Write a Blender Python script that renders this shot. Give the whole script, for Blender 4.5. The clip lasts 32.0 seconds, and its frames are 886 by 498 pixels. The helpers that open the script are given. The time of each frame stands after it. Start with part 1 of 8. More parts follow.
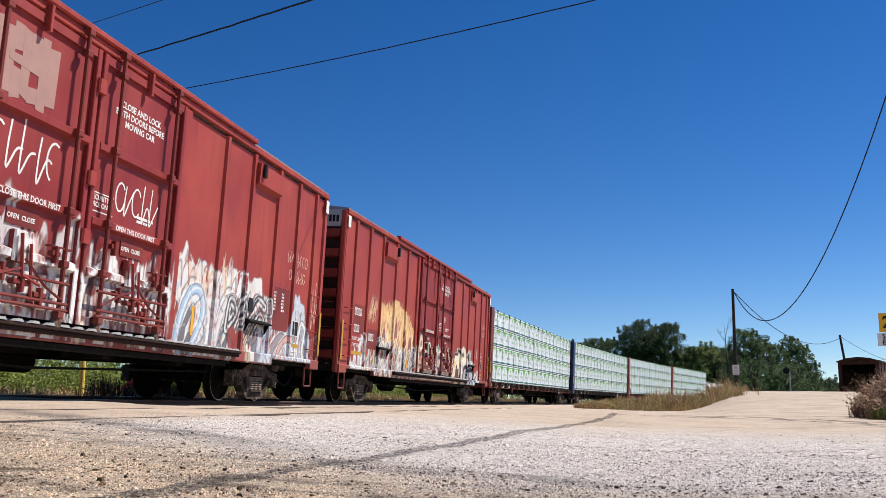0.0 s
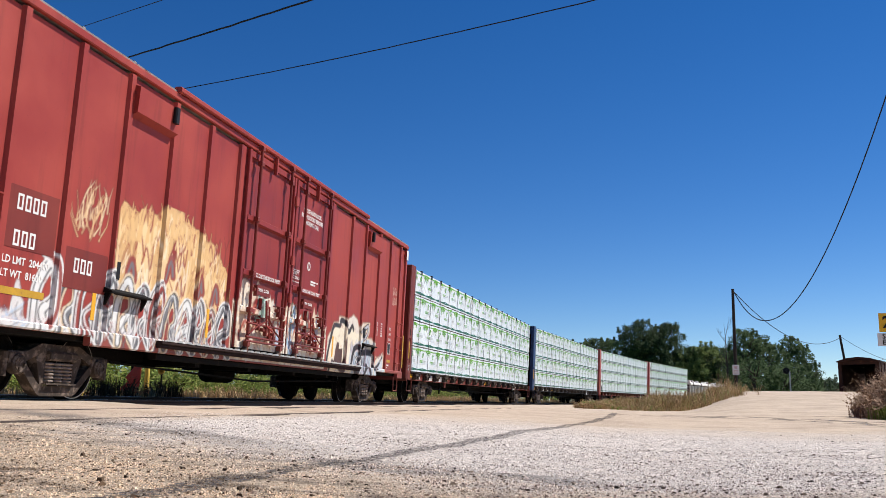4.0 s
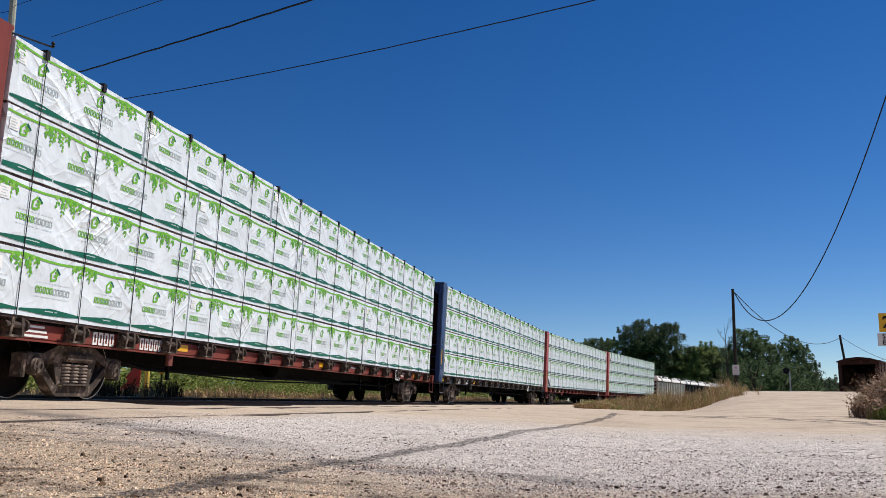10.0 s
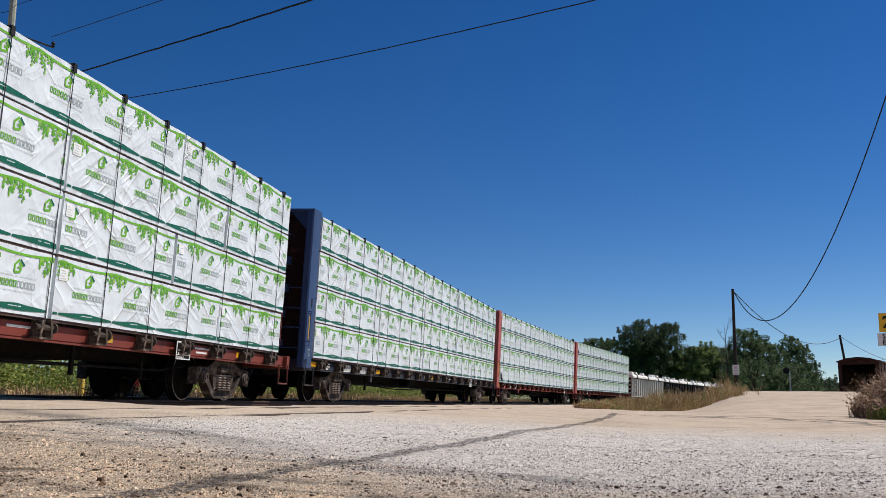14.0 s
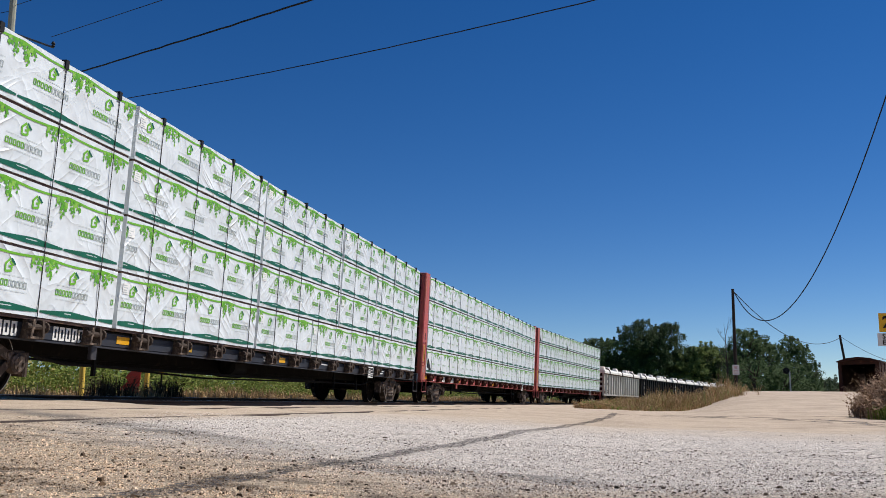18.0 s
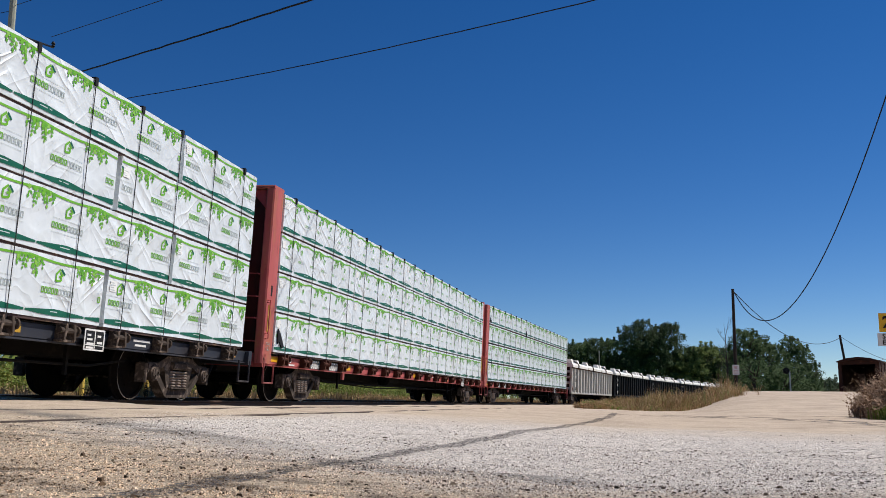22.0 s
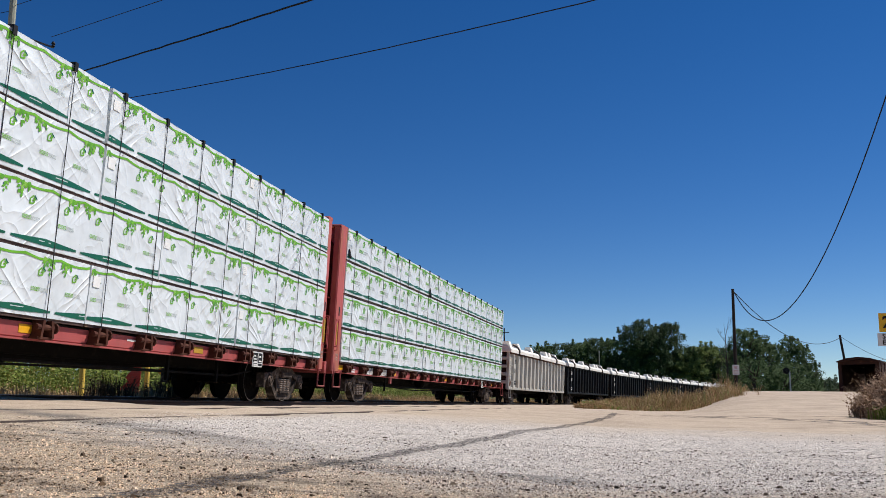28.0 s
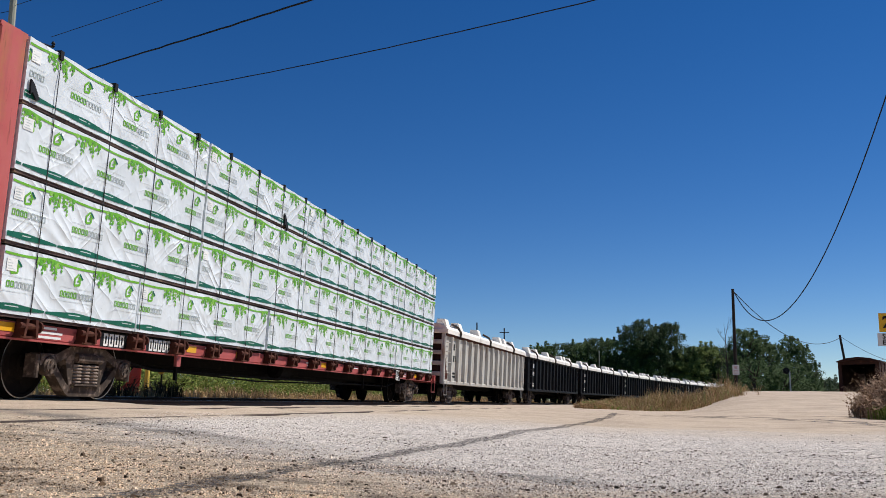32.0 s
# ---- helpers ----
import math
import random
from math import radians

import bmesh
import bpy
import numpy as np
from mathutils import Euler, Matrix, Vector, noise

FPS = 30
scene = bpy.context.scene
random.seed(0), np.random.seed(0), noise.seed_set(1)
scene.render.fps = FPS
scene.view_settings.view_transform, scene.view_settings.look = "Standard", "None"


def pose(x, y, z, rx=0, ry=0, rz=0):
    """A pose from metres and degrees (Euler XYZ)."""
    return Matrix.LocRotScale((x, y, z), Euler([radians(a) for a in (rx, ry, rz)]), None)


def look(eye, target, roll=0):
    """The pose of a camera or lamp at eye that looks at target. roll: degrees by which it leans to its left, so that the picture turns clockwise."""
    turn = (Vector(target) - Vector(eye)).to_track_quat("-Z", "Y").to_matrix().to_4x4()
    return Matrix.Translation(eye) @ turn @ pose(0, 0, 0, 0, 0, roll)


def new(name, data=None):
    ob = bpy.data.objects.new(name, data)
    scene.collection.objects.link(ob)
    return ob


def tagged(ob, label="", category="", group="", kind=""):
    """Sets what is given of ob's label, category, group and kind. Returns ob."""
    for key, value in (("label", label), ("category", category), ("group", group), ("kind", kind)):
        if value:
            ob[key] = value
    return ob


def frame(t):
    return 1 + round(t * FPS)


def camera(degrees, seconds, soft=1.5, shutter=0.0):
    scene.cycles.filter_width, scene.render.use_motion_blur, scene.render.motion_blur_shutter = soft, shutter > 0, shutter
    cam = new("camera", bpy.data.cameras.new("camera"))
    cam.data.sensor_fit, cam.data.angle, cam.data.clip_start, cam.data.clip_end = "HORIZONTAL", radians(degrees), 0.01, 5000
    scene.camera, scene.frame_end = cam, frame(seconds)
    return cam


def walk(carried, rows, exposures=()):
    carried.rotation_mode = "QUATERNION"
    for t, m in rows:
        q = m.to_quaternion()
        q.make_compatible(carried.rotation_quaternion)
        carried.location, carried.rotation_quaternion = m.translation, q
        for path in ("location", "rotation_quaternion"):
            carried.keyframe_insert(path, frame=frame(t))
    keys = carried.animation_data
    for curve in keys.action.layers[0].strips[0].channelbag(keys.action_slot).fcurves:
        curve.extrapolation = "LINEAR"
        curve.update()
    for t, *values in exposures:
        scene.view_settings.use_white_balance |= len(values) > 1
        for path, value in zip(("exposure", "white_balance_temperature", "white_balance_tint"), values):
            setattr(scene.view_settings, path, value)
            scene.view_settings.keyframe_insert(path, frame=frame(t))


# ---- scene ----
# camera: low on the ground beside a level crossing, standing still
EYE_Z = 0.30
cam = camera(51.52, 32.0, soft=0.8)
STAND = Matrix.Translation((0, 0, EYE_Z)) @ pose(0, 0, 0, 90 + 9.564, 0, 0) @ pose(0, 0, 0, 0, 0, 0.22)
walk(cam, [(0.0, STAND), (32.0, STAND)],
     [(0, 0.46), (3, 0.46), (6, 0.37), (9, 0.25), (11, 0.13), (14, 0.1), (20, 0.11), (26, 0.11), (32, 0.11)])

# world and sun
SUN_AZ, SUN_EL = 66.0, 50.0          # degrees clockwise from the view direction, and above the horizon
world = bpy.data.worlds.new("sky")
scene.world = world
world.use_nodes = True
wn, wl = world.node_tree.nodes, world.node_tree.links
sky = wn.new("ShaderNodeTexSky")
sky.sky_type, sky.sun_disc = "NISHITA", False
sky.sun_elevation, sky.sun_rotation = radians(SUN_EL), radians(SUN_AZ)
sky.altitude, sky.air_density, sky.dust_density, sky.ozone_density = 1500, 0.83, 0.0, 2.9
wn["Background"].inputs["Strength"].default_value = 0.078
deep = wn.new("ShaderNodeHueSaturation")
deep.inputs["Hue"].default_value, deep.inputs["Saturation"].default_value = 0.508, 1.33
wl.new(sky.outputs["Color"], deep.inputs["Color"])
wl.new(deep.outputs["Color"], wn["Background"].inputs["Color"])
sun = new("sun", bpy.data.lights.new("sun", "SUN"))
sun.data.energy, sun.data.angle, sun.data.color = 4.8, radians(0.53), (1.0, 0.96, 0.9)
_a, _e = radians(SUN_AZ), radians(SUN_EL)
sun.matrix_world = look((60 * math.sin(_a), 60 * math.cos(_a), 70), (60 * math.sin(_a) - math.sin(_a) * math.cos(_e),
                        60 * math.cos(_a) - math.cos(_a) * math.cos(_e), 70 - math.sin(_e)))

# ---- the line of the main track: s metres along it, away from the crossing ----
LEAN = 0.0477                         # cant of the curve, towards its inside
RAIL_Z = EYE_Z + 0.082
_s = np.arange(-170, 430, 0.5)
_sc = np.clip(_s, 0, 128)
_k = 0.0004284 + 6.622e-5 * _sc - 4.994e-7 * _sc ** 2
_th = np.concatenate([[0], np.cumsum((_k[1:] + _k[:-1]) * 0.25)])
_th += 0.19361 - _th[340]
_cx = np.concatenate([[0], np.cumsum((np.sin(_th[1:]) + np.sin(_th[:-1])) * 0.25)])
_cy = np.concatenate([[0], np.cumsum((np.cos(_th[1:]) + np.cos(_th[:-1])) * 0.25)])
_cx += -9.016 - _cx[340]
_cy -= _cy[340]


def line(s):
    """x, y, heading and rail height of the track's centre."""
    return (float(np.interp(s, _s, _cx)), float(np.interp(s, _s, _cy)), float(np.interp(s, _s, _th)), RAIL_Z - 0.000145 * s)


def beside(s, c, h=0.0):
    """A place c metres to the right of the track's centre and h over the canted plane of its rails."""
    x, y, th, z = line(s)
    return Vector((x + c * math.cos(th), y - c * math.sin(th), z - LEAN * c + h))


def travelled(t):
    """Metres that the train has gone at t seconds."""
    u = t / 32.0
    return 10 * (11.1042 * u - 1.3215 * u ** 2 + 3.494 * u ** 3 - 4.1603 * u ** 4 + 1.6308 * u ** 5)


def car_pose(centre, base, t):
    """The pose of a car whose middle lies at that place along the train and whose trucks stand base metres apart."""
    s = centre - travelled(t)
    x0, y0, _, z0 = line(s - base / 2)
    x1, y1, _, z1 = line(s + base / 2)
    head = math.atan2(x1 - x0, y1 - y0)
    return pose((x0 + x1) / 2, (y0 + y1) / 2, (z0 + z1) / 2, 0, math.degrees(math.atan(LEAN)), -math.degrees(head))


# ---- materials ----
def shader(name, rough=0.6, metal=0.0):
    m = bpy.data.materials.new(name)
    m.use_nodes = True
    n, l = m.node_tree.nodes, m.node_tree.links
    b = n["Principled BSDF"]
    b.inputs["Roughness"].default_value, b.inputs["Metallic"].default_value = rough, metal
    b.inputs["Specular IOR Level"].default_value = 0.2 if rough > 0.45 else 0.4
    return m, n, l, b


def coords(n, l, scale=(1, 1, 1), space="Object"):
    tc, mp = n.new("ShaderNodeTexCoord"), n.new("ShaderNodeMapping")
    mp.inputs["Scale"].default_value = scale
    l.new(tc.outputs[space], mp.inputs["Vector"])
    return mp.outputs["Vector"]


def noise_tex(n, l, vec, scale, detail=4.0, rough=0.6, distort=0.0):
    t = n.new("ShaderNodeTexNoise")
    t.inputs["Scale"].default_value, t.inputs["Detail"].default_value = scale, detail
    t.inputs["Roughness"].default_value, t.inputs["Distortion"].default_value = rough, distort
    l.new(vec, t.inputs["Vector"])
    return t.outputs["Fac"]


def ramp(n, l, fac, stops, constant=False):
    r = n.new("ShaderNodeValToRGB")
    if constant:
        r.color_ramp.interpolation = "CONSTANT"
    e = r.color_ramp.elements
    while len(e) < len(stops):
        e.new(0.5)
    for el, (p, c) in zip(e, stops):
        el.position, el.color = p, (*c, 1) if len(c) == 3 else c
    l.new(fac, r.inputs["Fac"])
    return r.outputs["Color"]


def blend(n, l, fac, a, b, how="MIX"):
    m = n.new("ShaderNodeMix")
    m.data_type, m.blend_type = "RGBA", how
    for sock, v in ((m.inputs[0], fac), (m.inputs[6], a), (m.inputs[7], b)):
        if isinstance(v, (int, float)):
            sock.default_value = v
        elif isinstance(v, tuple):
            sock.default_value = (*v, 1)
        else:
            l.new(v, sock)
    return m.outputs[2]


def calc(n, l, op, a, b=0.0, c=0.0):
    m = n.new("ShaderNodeMath")
    m.operation = op
    for i, v in enumerate((a, b, c)):
        if isinstance(v, (int, float)):
            m.inputs[i].default_value = v
        else:
            l.new(v, m.inputs[i])
    return m.outputs[0]


def bump(n, l, b, height, strength=0.3, dist=0.02):
    k = n.new("ShaderNodeBump")
    k.inputs["Strength"].default_value, k.inputs["Distance"].default_value = strength, dist
    l.new(height, k.inputs["Height"])
    l.new(k.outputs["Normal"], b.inputs["Normal"])


def grainy(name, col, var=0.3, rough=0.6, metal=0.0, fine=30.0, broad=1.5, relief=0.25, dirt=None, dirt_at=0.6, stretch=(1, 1, 1), dist=0.004):
    """A surface with broad and fine variation round one colour, and stains of a second one."""
    m, n, l, b = shader(name, rough, metal)
    v = coords(n, l, stretch)
    f1, f2 = noise_tex(n, l, v, broad, 5), noise_tex(n, l, v, fine, 3)
    lo, hi = tuple(x * (1 - var) for x in col), tuple(min(1, x * (1 + var)) for x in col)
    c = ramp(n, l, f1, [(0.3, lo), (0.7, hi)])
    c = blend(n, l, 0.35, c, ramp(n, l, f2, [(0.3, lo), (0.7, hi)]))
    if dirt:
        f3 = noise_tex(n, l, v, broad * 2.3, 8, 0.7)
        c = blend(n, l, ramp(n, l, f3, [(dirt_at - 0.04, (0, 0, 0)), (dirt_at + 0.08, (1, 1, 1))]), c, dirt)
    l.new(c, b.inputs["Base Color"])
    r = ramp(n, l, f1, [(0.2, (rough - 0.1,) * 3), (0.8, (min(1, rough + 0.12),) * 3)])
    l.new(r, b.inputs["Roughness"])
    bump(n, l, b, f2, relief, dist)
    return m


def car_paint(name, col, fade, dirt, low_dirt=1.3):
    """Weathered car paint: faded patches, rain streaks running down, road dust near the wheels."""
    m, n, l, b = shader(name, 0.5)
    b.inputs["Specular IOR Level"].default_value = 0.22
    v = coords(n, l)
    streak = noise_tex(n, l, coords(n, l, (3, 3.2, 0.22)), 1.6, 6, 0.65)
    patch, fine = noise_tex(n, l, v, 0.7, 5, 0.6), noise_tex(n, l, v, 26, 4)
    c = blend(n, l, ramp(n, l, patch, [(0.35, (0, 0, 0)), (0.68, (1, 1, 1))]), col, fade)
    c = blend(n, l, ramp(n, l, streak, [(0.52, (0, 0, 0)), (0.8, (0.55,) * 3)]), c, dirt)
    sep = n.new("ShaderNodeSeparateXYZ")
    l.new(v, sep.inputs[0])
    h = calc(n, l, "ADD", sep.outputs["Z"], calc(n, l, "MULTIPLY", patch, 0.9))
    low = n.new("ShaderNodeMapRange")
    low.inputs["From Min"].default_value, low.inputs["From Max"].default_value = low_dirt + 0.5, low_dirt - 0.25
    l.new(h, low.inputs["Value"])
    c = blend(n, l, calc(n, l, "MULTIPLY", low.outputs[0], 0.4), c, (0.16, 0.12, 0.09))
    c = blend(n, l, ramp(n, l, fine, [(0.66, (0, 0, 0)), (0.76, (0.5,) * 3)]), c, dirt)
    l.new(c, b.inputs["Base Color"])
    l.new(ramp(n, l, patch, [(0.3, (0.42,) * 3), (0.7, (0.62,) * 3)]), b.inputs["Roughness"])
    bump(n, l, b, fine, 0.12, 0.003)
    return m


def sprayed(name, col, fade, dirt):
    """Car paint under sprayed lettering: the lettering's colour and cover lie in the surface attribute "paint"."""
    m = car_paint(name, col, fade, dirt)
    n, l = m.node_tree.nodes, m.node_tree.links
    b = n["Principled BSDF"]
    c = b.inputs["Base Color"].links[0].from_socket
    v = coords(n, l)
    sep = n.new("ShaderNodeSeparateXYZ")
    l.new(v, sep.inputs[0])
    door = calc(n, l, "LESS_THAN", calc(n, l, "ABSOLUTE", sep.outputs["Y"]), 2.55)
    c = blend(n, l, door, c, blend(n, l, 1.0, c, (0.78, 0.7, 0.86), "MULTIPLY"))        # the doors are a darker, more crimson red
    spray = n.new("ShaderNodeAttribute")
    spray.attribute_name = "paint"
    worn = ramp(n, l, noise_tex(n, l, v, 6, 6, 0.72), [(0.3, (0.45,) * 3), (0.45, (1,) * 3)])
    dusty = blend(n, l, ramp(n, l, noise_tex(n, l, v, 2.5, 5, 0.6), [(0.5, (0, 0, 0)), (0.78, (0.3,) * 3)]), spray.outputs["Color"], (0.26, 0.16, 0.13))
    c = blend(n, l, calc(n, l, "MULTIPLY", spray.outputs["Alpha"], worn), c, dusty)
    l.new(c, b.inputs["Base Color"])
    return m


def plain(name, col, rough=0.5, metal=0.0):
    return grainy(name, col, 0.12, rough, metal, 40, 3, 0.08)


RED, RED_FADE, RED_DIRT = (0.278, 0.037, 0.03), (0.365, 0.06, 0.044), (0.09, 0.022, 0.018)
M = {
    "box_red": car_paint("boxcar_red_paint", RED, RED_FADE, RED_DIRT),
    # side red made darker: shade of the ends in the colour; also rods, panels
    "box_end": car_paint("boxcar_shade_and_panel_red", (0.16, 0.026, 0.021), (0.22, 0.04, 0.03), (0.08, 0.02, 0.015)),
    "sprayed": sprayed("sprayed_red_paint", RED, RED_FADE, RED_DIRT),
    "under": grainy("greasy_underframe_black", (0.008, 0.007, 0.0065), 0.4, 0.85, 0, 20, 2, 0.4, (0.025, 0.019, 0.015)),
    "truck": grainy("rusty_cast_truck_steel", (0.062, 0.047, 0.038), 0.45, 0.85, 0.0, 25, 3, 0.4, (0.22, 0.165, 0.13), 0.55),
    # coils are lighter than the truck castings
    "coil": grainy("pale_spring_steel", (0.24, 0.185, 0.15), 0.4, 0.6, 0.0, 25, 3, 0.3, (0.36, 0.29, 0.24), 0.55),
    "wheel": grainy("oily_wheel_steel", (0.011, 0.009, 0.008), 0.4, 0.95, 0.0, 20, 2, 0.3, (0.03, 0.02, 0.015)),
    "tread": plain("polished_wheel_tread", (0.32, 0.3, 0.28), 0.3, 1.0),
    "galv": grainy("galvanised_grey_plate", (0.42, 0.42, 0.41), 0.12, 0.45, 0.3, 30, 2, 0.1),
    "white": plain("white_stencil_paint", (0.72, 0.71, 0.68), 0.6),
    "yellow": grainy("dirty_yellow_reflective_tape", (0.46, 0.26, 0.02), 0.2, 0.45, 0, 30, 3, 0.05, (0.25, 0.13, 0.03), 0.62),
    "amber": plain("amber_reflector", (0.72, 0.36, 0.015), 0.4),
    "black": plain("black_rubber", (0.012, 0.012, 0.013), 0.55),
    "tag_grey": plain("grey_roller_paint", (0.36, 0.21, 0.18), 0.7),
    "tag_cream": plain("cream_spray_line", (0.66, 0.47, 0.38), 0.7),
    "roof": grainy("galvanised_roof_sheet", (0.33, 0.3, 0.28), 0.2, 0.55, 0.4, 12, 1, 0.1, (0.2, 0.09, 0.06)),
    "flat_brown": car_paint("oxide_brown_flatcar_paint", (0.16, 0.03, 0.022), (0.21, 0.045, 0.032), (0.07, 0.025, 0.02), 0.9),
    "flat_blue": car_paint("dark_blue_flatcar_paint", (0.028, 0.058, 0.145), (0.05, 0.09, 0.185), (0.03, 0.035, 0.05), 0.9),
    "flat_black": car_paint("black_flatcar_sill_paint", (0.016, 0.02, 0.032), (0.03, 0.036, 0.05), (0.05, 0.04, 0.035), 0.9),
    "flat_red": car_paint("sun_bleached_red_flatcar_paint", (0.36, 0.06, 0.06), (0.44, 0.11, 0.105), (0.2, 0.07, 0.055), 0.9),
    "steel": grainy("dull_steel_cable", (0.09, 0.085, 0.08), 0.3, 0.5, 0.7, 60, 4, 0.2),
    "timber": grainy("raw_spruce_dunnage", (0.42, 0.29, 0.16), 0.3, 0.8, 0, 40, 3, 0.3, (0.18, 0.1, 0.05), 0.6, (2, 0.3, 2)),
    "runner": grainy("dark_brown_runner_board", (0.085, 0.055, 0.05), 0.5, 0.85, 0, 30, 2, 0.3, (0.2, 0.13, 0.08), 0.58, (2, 0.4, 2)),
    "gon_black": car_paint("black_gondola_paint", (0.006, 0.0065, 0.008), (0.011, 0.011, 0.013), (0.022, 0.018, 0.016), 0.6),
    "cover": grainy("cream_fibreglass_cover", (0.82, 0.78, 0.71), 0.1, 0.5, 0, 14, 1.2, 0.1, (0.45, 0.36, 0.27), 0.66),
    "green": plain("lime_green_print", (0.14, 0.40, 0.02), 0.45),
    "green_dark": plain("deep_green_print", (0.0, 0.10, 0.055), 0.45),
    "grey_print": plain("grey_print", (0.34, 0.39, 0.37), 0.45),
    "faint_print": plain("faint_grey_print", (0.52, 0.57, 0.56), 0.45),
    "pale_print": plain("pale_lime_print", (0.22, 0.46, 0.06), 0.45),
    "leaf_print": plain("leaf_green_print", (0.1, 0.33, 0.02), 0.45),
    "paper": plain("white_paper_label", (0.82, 0.82, 0.8), 0.6),
    "rail": grainy("rusty_rail_steel", (0.1, 0.06, 0.045), 0.3, 0.6, 0.5, 20, 2, 0.3),
    "sunk": grainy("dark_sunken_rail", (0.05, 0.035, 0.028), 0.4, 0.8, 0, 20, 2, 0.3, (0.2, 0.15, 0.1), 0.6),
    "plank": grainy("pale_weathered_crossing_plank", (0.36, 0.33, 0.29), 0.25, 0.9, 0, 25, 2, 0.4, (0.2, 0.17, 0.14), 0.6, (1, 1, 1), 0.006),
    "rail_top": plain("polished_rail_head", (0.4, 0.38, 0.36), 0.28, 1.0),
    "tie": grainy("weathered_creosote_timber", (0.06, 0.045, 0.035), 0.4, 0.9, 0, 18, 2, 0.6, (0.14, 0.11, 0.08), 0.55, (0.4, 3, 3), 0.01),
    "rust": grainy("deep_rusted_sheet", (0.075, 0.024, 0.015), 0.45, 0.85, 0.0, 16, 1.2, 0.4, (0.13, 0.05, 0.026)),
    "pole": grainy("weathered_utility_pole_wood", (0.034, 0.025, 0.021), 0.35, 0.9, 0, 12, 2, 0.5, None, 0.6, (8, 8, 0.5), 0.01),
    "pole_pale": grainy("pale_utility_pole_wood", (0.34, 0.34, 0.27), 0.25, 0.85, 0, 12, 2, 0.4, None, 0.6, (8, 8, 0.5), 0.01),
    "cable": plain("black_cable_sheath", (0.012, 0.012, 0.014), 0.6),
    "bark": grainy("grey_brown_bark", (0.09, 0.07, 0.055), 0.4, 0.95, 0, 8, 2, 0.8, None, 0.6, (4, 4, 0.6), 0.03),
    "post_yellow": grainy("chalky_yellow_post_paint", (0.72, 0.5, 0.1), 0.2, 0.6, 0, 20, 2, 0.1),
    "target_red": plain("red_target_paint", (0.55, 0.05, 0.03), 0.4),
}


def wrap_material():
    """White woven plastic lumber wrap, creased and drawn tight on the slant in places."""
    m, n, l, b = shader("white_lumber_wrap", 0.4)
    tc, info = n.new("ShaderNodeTexCoord"), n.new("ShaderNodeObjectInfo")
    shift = n.new("ShaderNodeVectorMath")
    shift.operation = "ADD"
    l.new(tc.outputs["Object"], shift.inputs[0])
    l.new(calc(n, l, "MULTIPLY", info.outputs["Random"], 37.0), shift.inputs[1])
    v = shift.outputs[0]

    def slanted(degrees, scale, stretch, detail):
        """Noise drawn out along a slanting direction of the face."""
        turn, mul = n.new("ShaderNodeVectorRotate"), n.new("ShaderNodeVectorMath")
        turn.rotation_type, mul.operation = "X_AXIS", "MULTIPLY"
        turn.inputs["Angle"].default_value = radians(degrees)
        mul.inputs[1].default_value = (1, 1, stretch)
        l.new(v, turn.inputs["Vector"])
        l.new(turn.outputs[0], mul.inputs[0])
        return noise_tex(n, l, mul.outputs[0], scale, detail, 0.5, 0.5)

    def ridge(value, sharp):
        """Thin raised lines where a noise crosses its middle."""
        return calc(n, l, "POWER", calc(n, l, "SUBTRACT", 1.0, calc(n, l, "ABSOLUTE", calc(n, l, "MULTIPLY_ADD", value, 2.0, -1.0))), sharp)

    crease = noise_tex(n, l, v, 2.2, 2, 0.5, 0.8)
    where = ramp(n, l, noise_tex(n, l, v, 0.9, 2, 0.5), [(0.46, (0, 0, 0)), (0.7, (1, 1, 1))])
    other = ramp(n, l, noise_tex(n, l, v, 0.7, 2, 0.5), [(0.46, (0, 0, 0)), (0.66, (1, 1, 1))])
    pull = calc(n, l, "MULTIPLY", ridge(slanted(-42, 1.0, 6.0, 0), 4.0), where)
    pull2 = calc(n, l, "MULTIPLY", ridge(slanted(33, 0.9, 5.0, 0), 4.0), other)
    tuck = calc(n, l, "MULTIPLY", ridge(noise_tex(n, l, v, 2.0, 1, 0.5, 0.6), 9.0), 0.1)
    dust = noise_tex(n, l, v, 1.4, 6, 0.65)
    c = ramp(n, l, dust, [(0.32, (0.61, 0.655, 0.675)), (0.62, (0.71, 0.755, 0.775))])
    spots = ramp(n, l, noise_tex(n, l, v, 26, 3, 0.6), [(0.7, (0, 0, 0)), (0.76, (0.45,) * 3)])
    c = blend(n, l, spots, c, (0.2, 0.19, 0.17))
    l.new(c, b.inputs["Base Color"])
    h = calc(n, l, "ADD", calc(n, l, "MULTIPLY", crease, 0.4), calc(n, l, "ADD", calc(n, l, "MULTIPLY", pull, 0.46), calc(n, l, "MULTIPLY", pull2, 0.36)))
    bump(n, l, b, calc(n, l, "ADD", h, tuck), 0.95, 0.055)
    return m


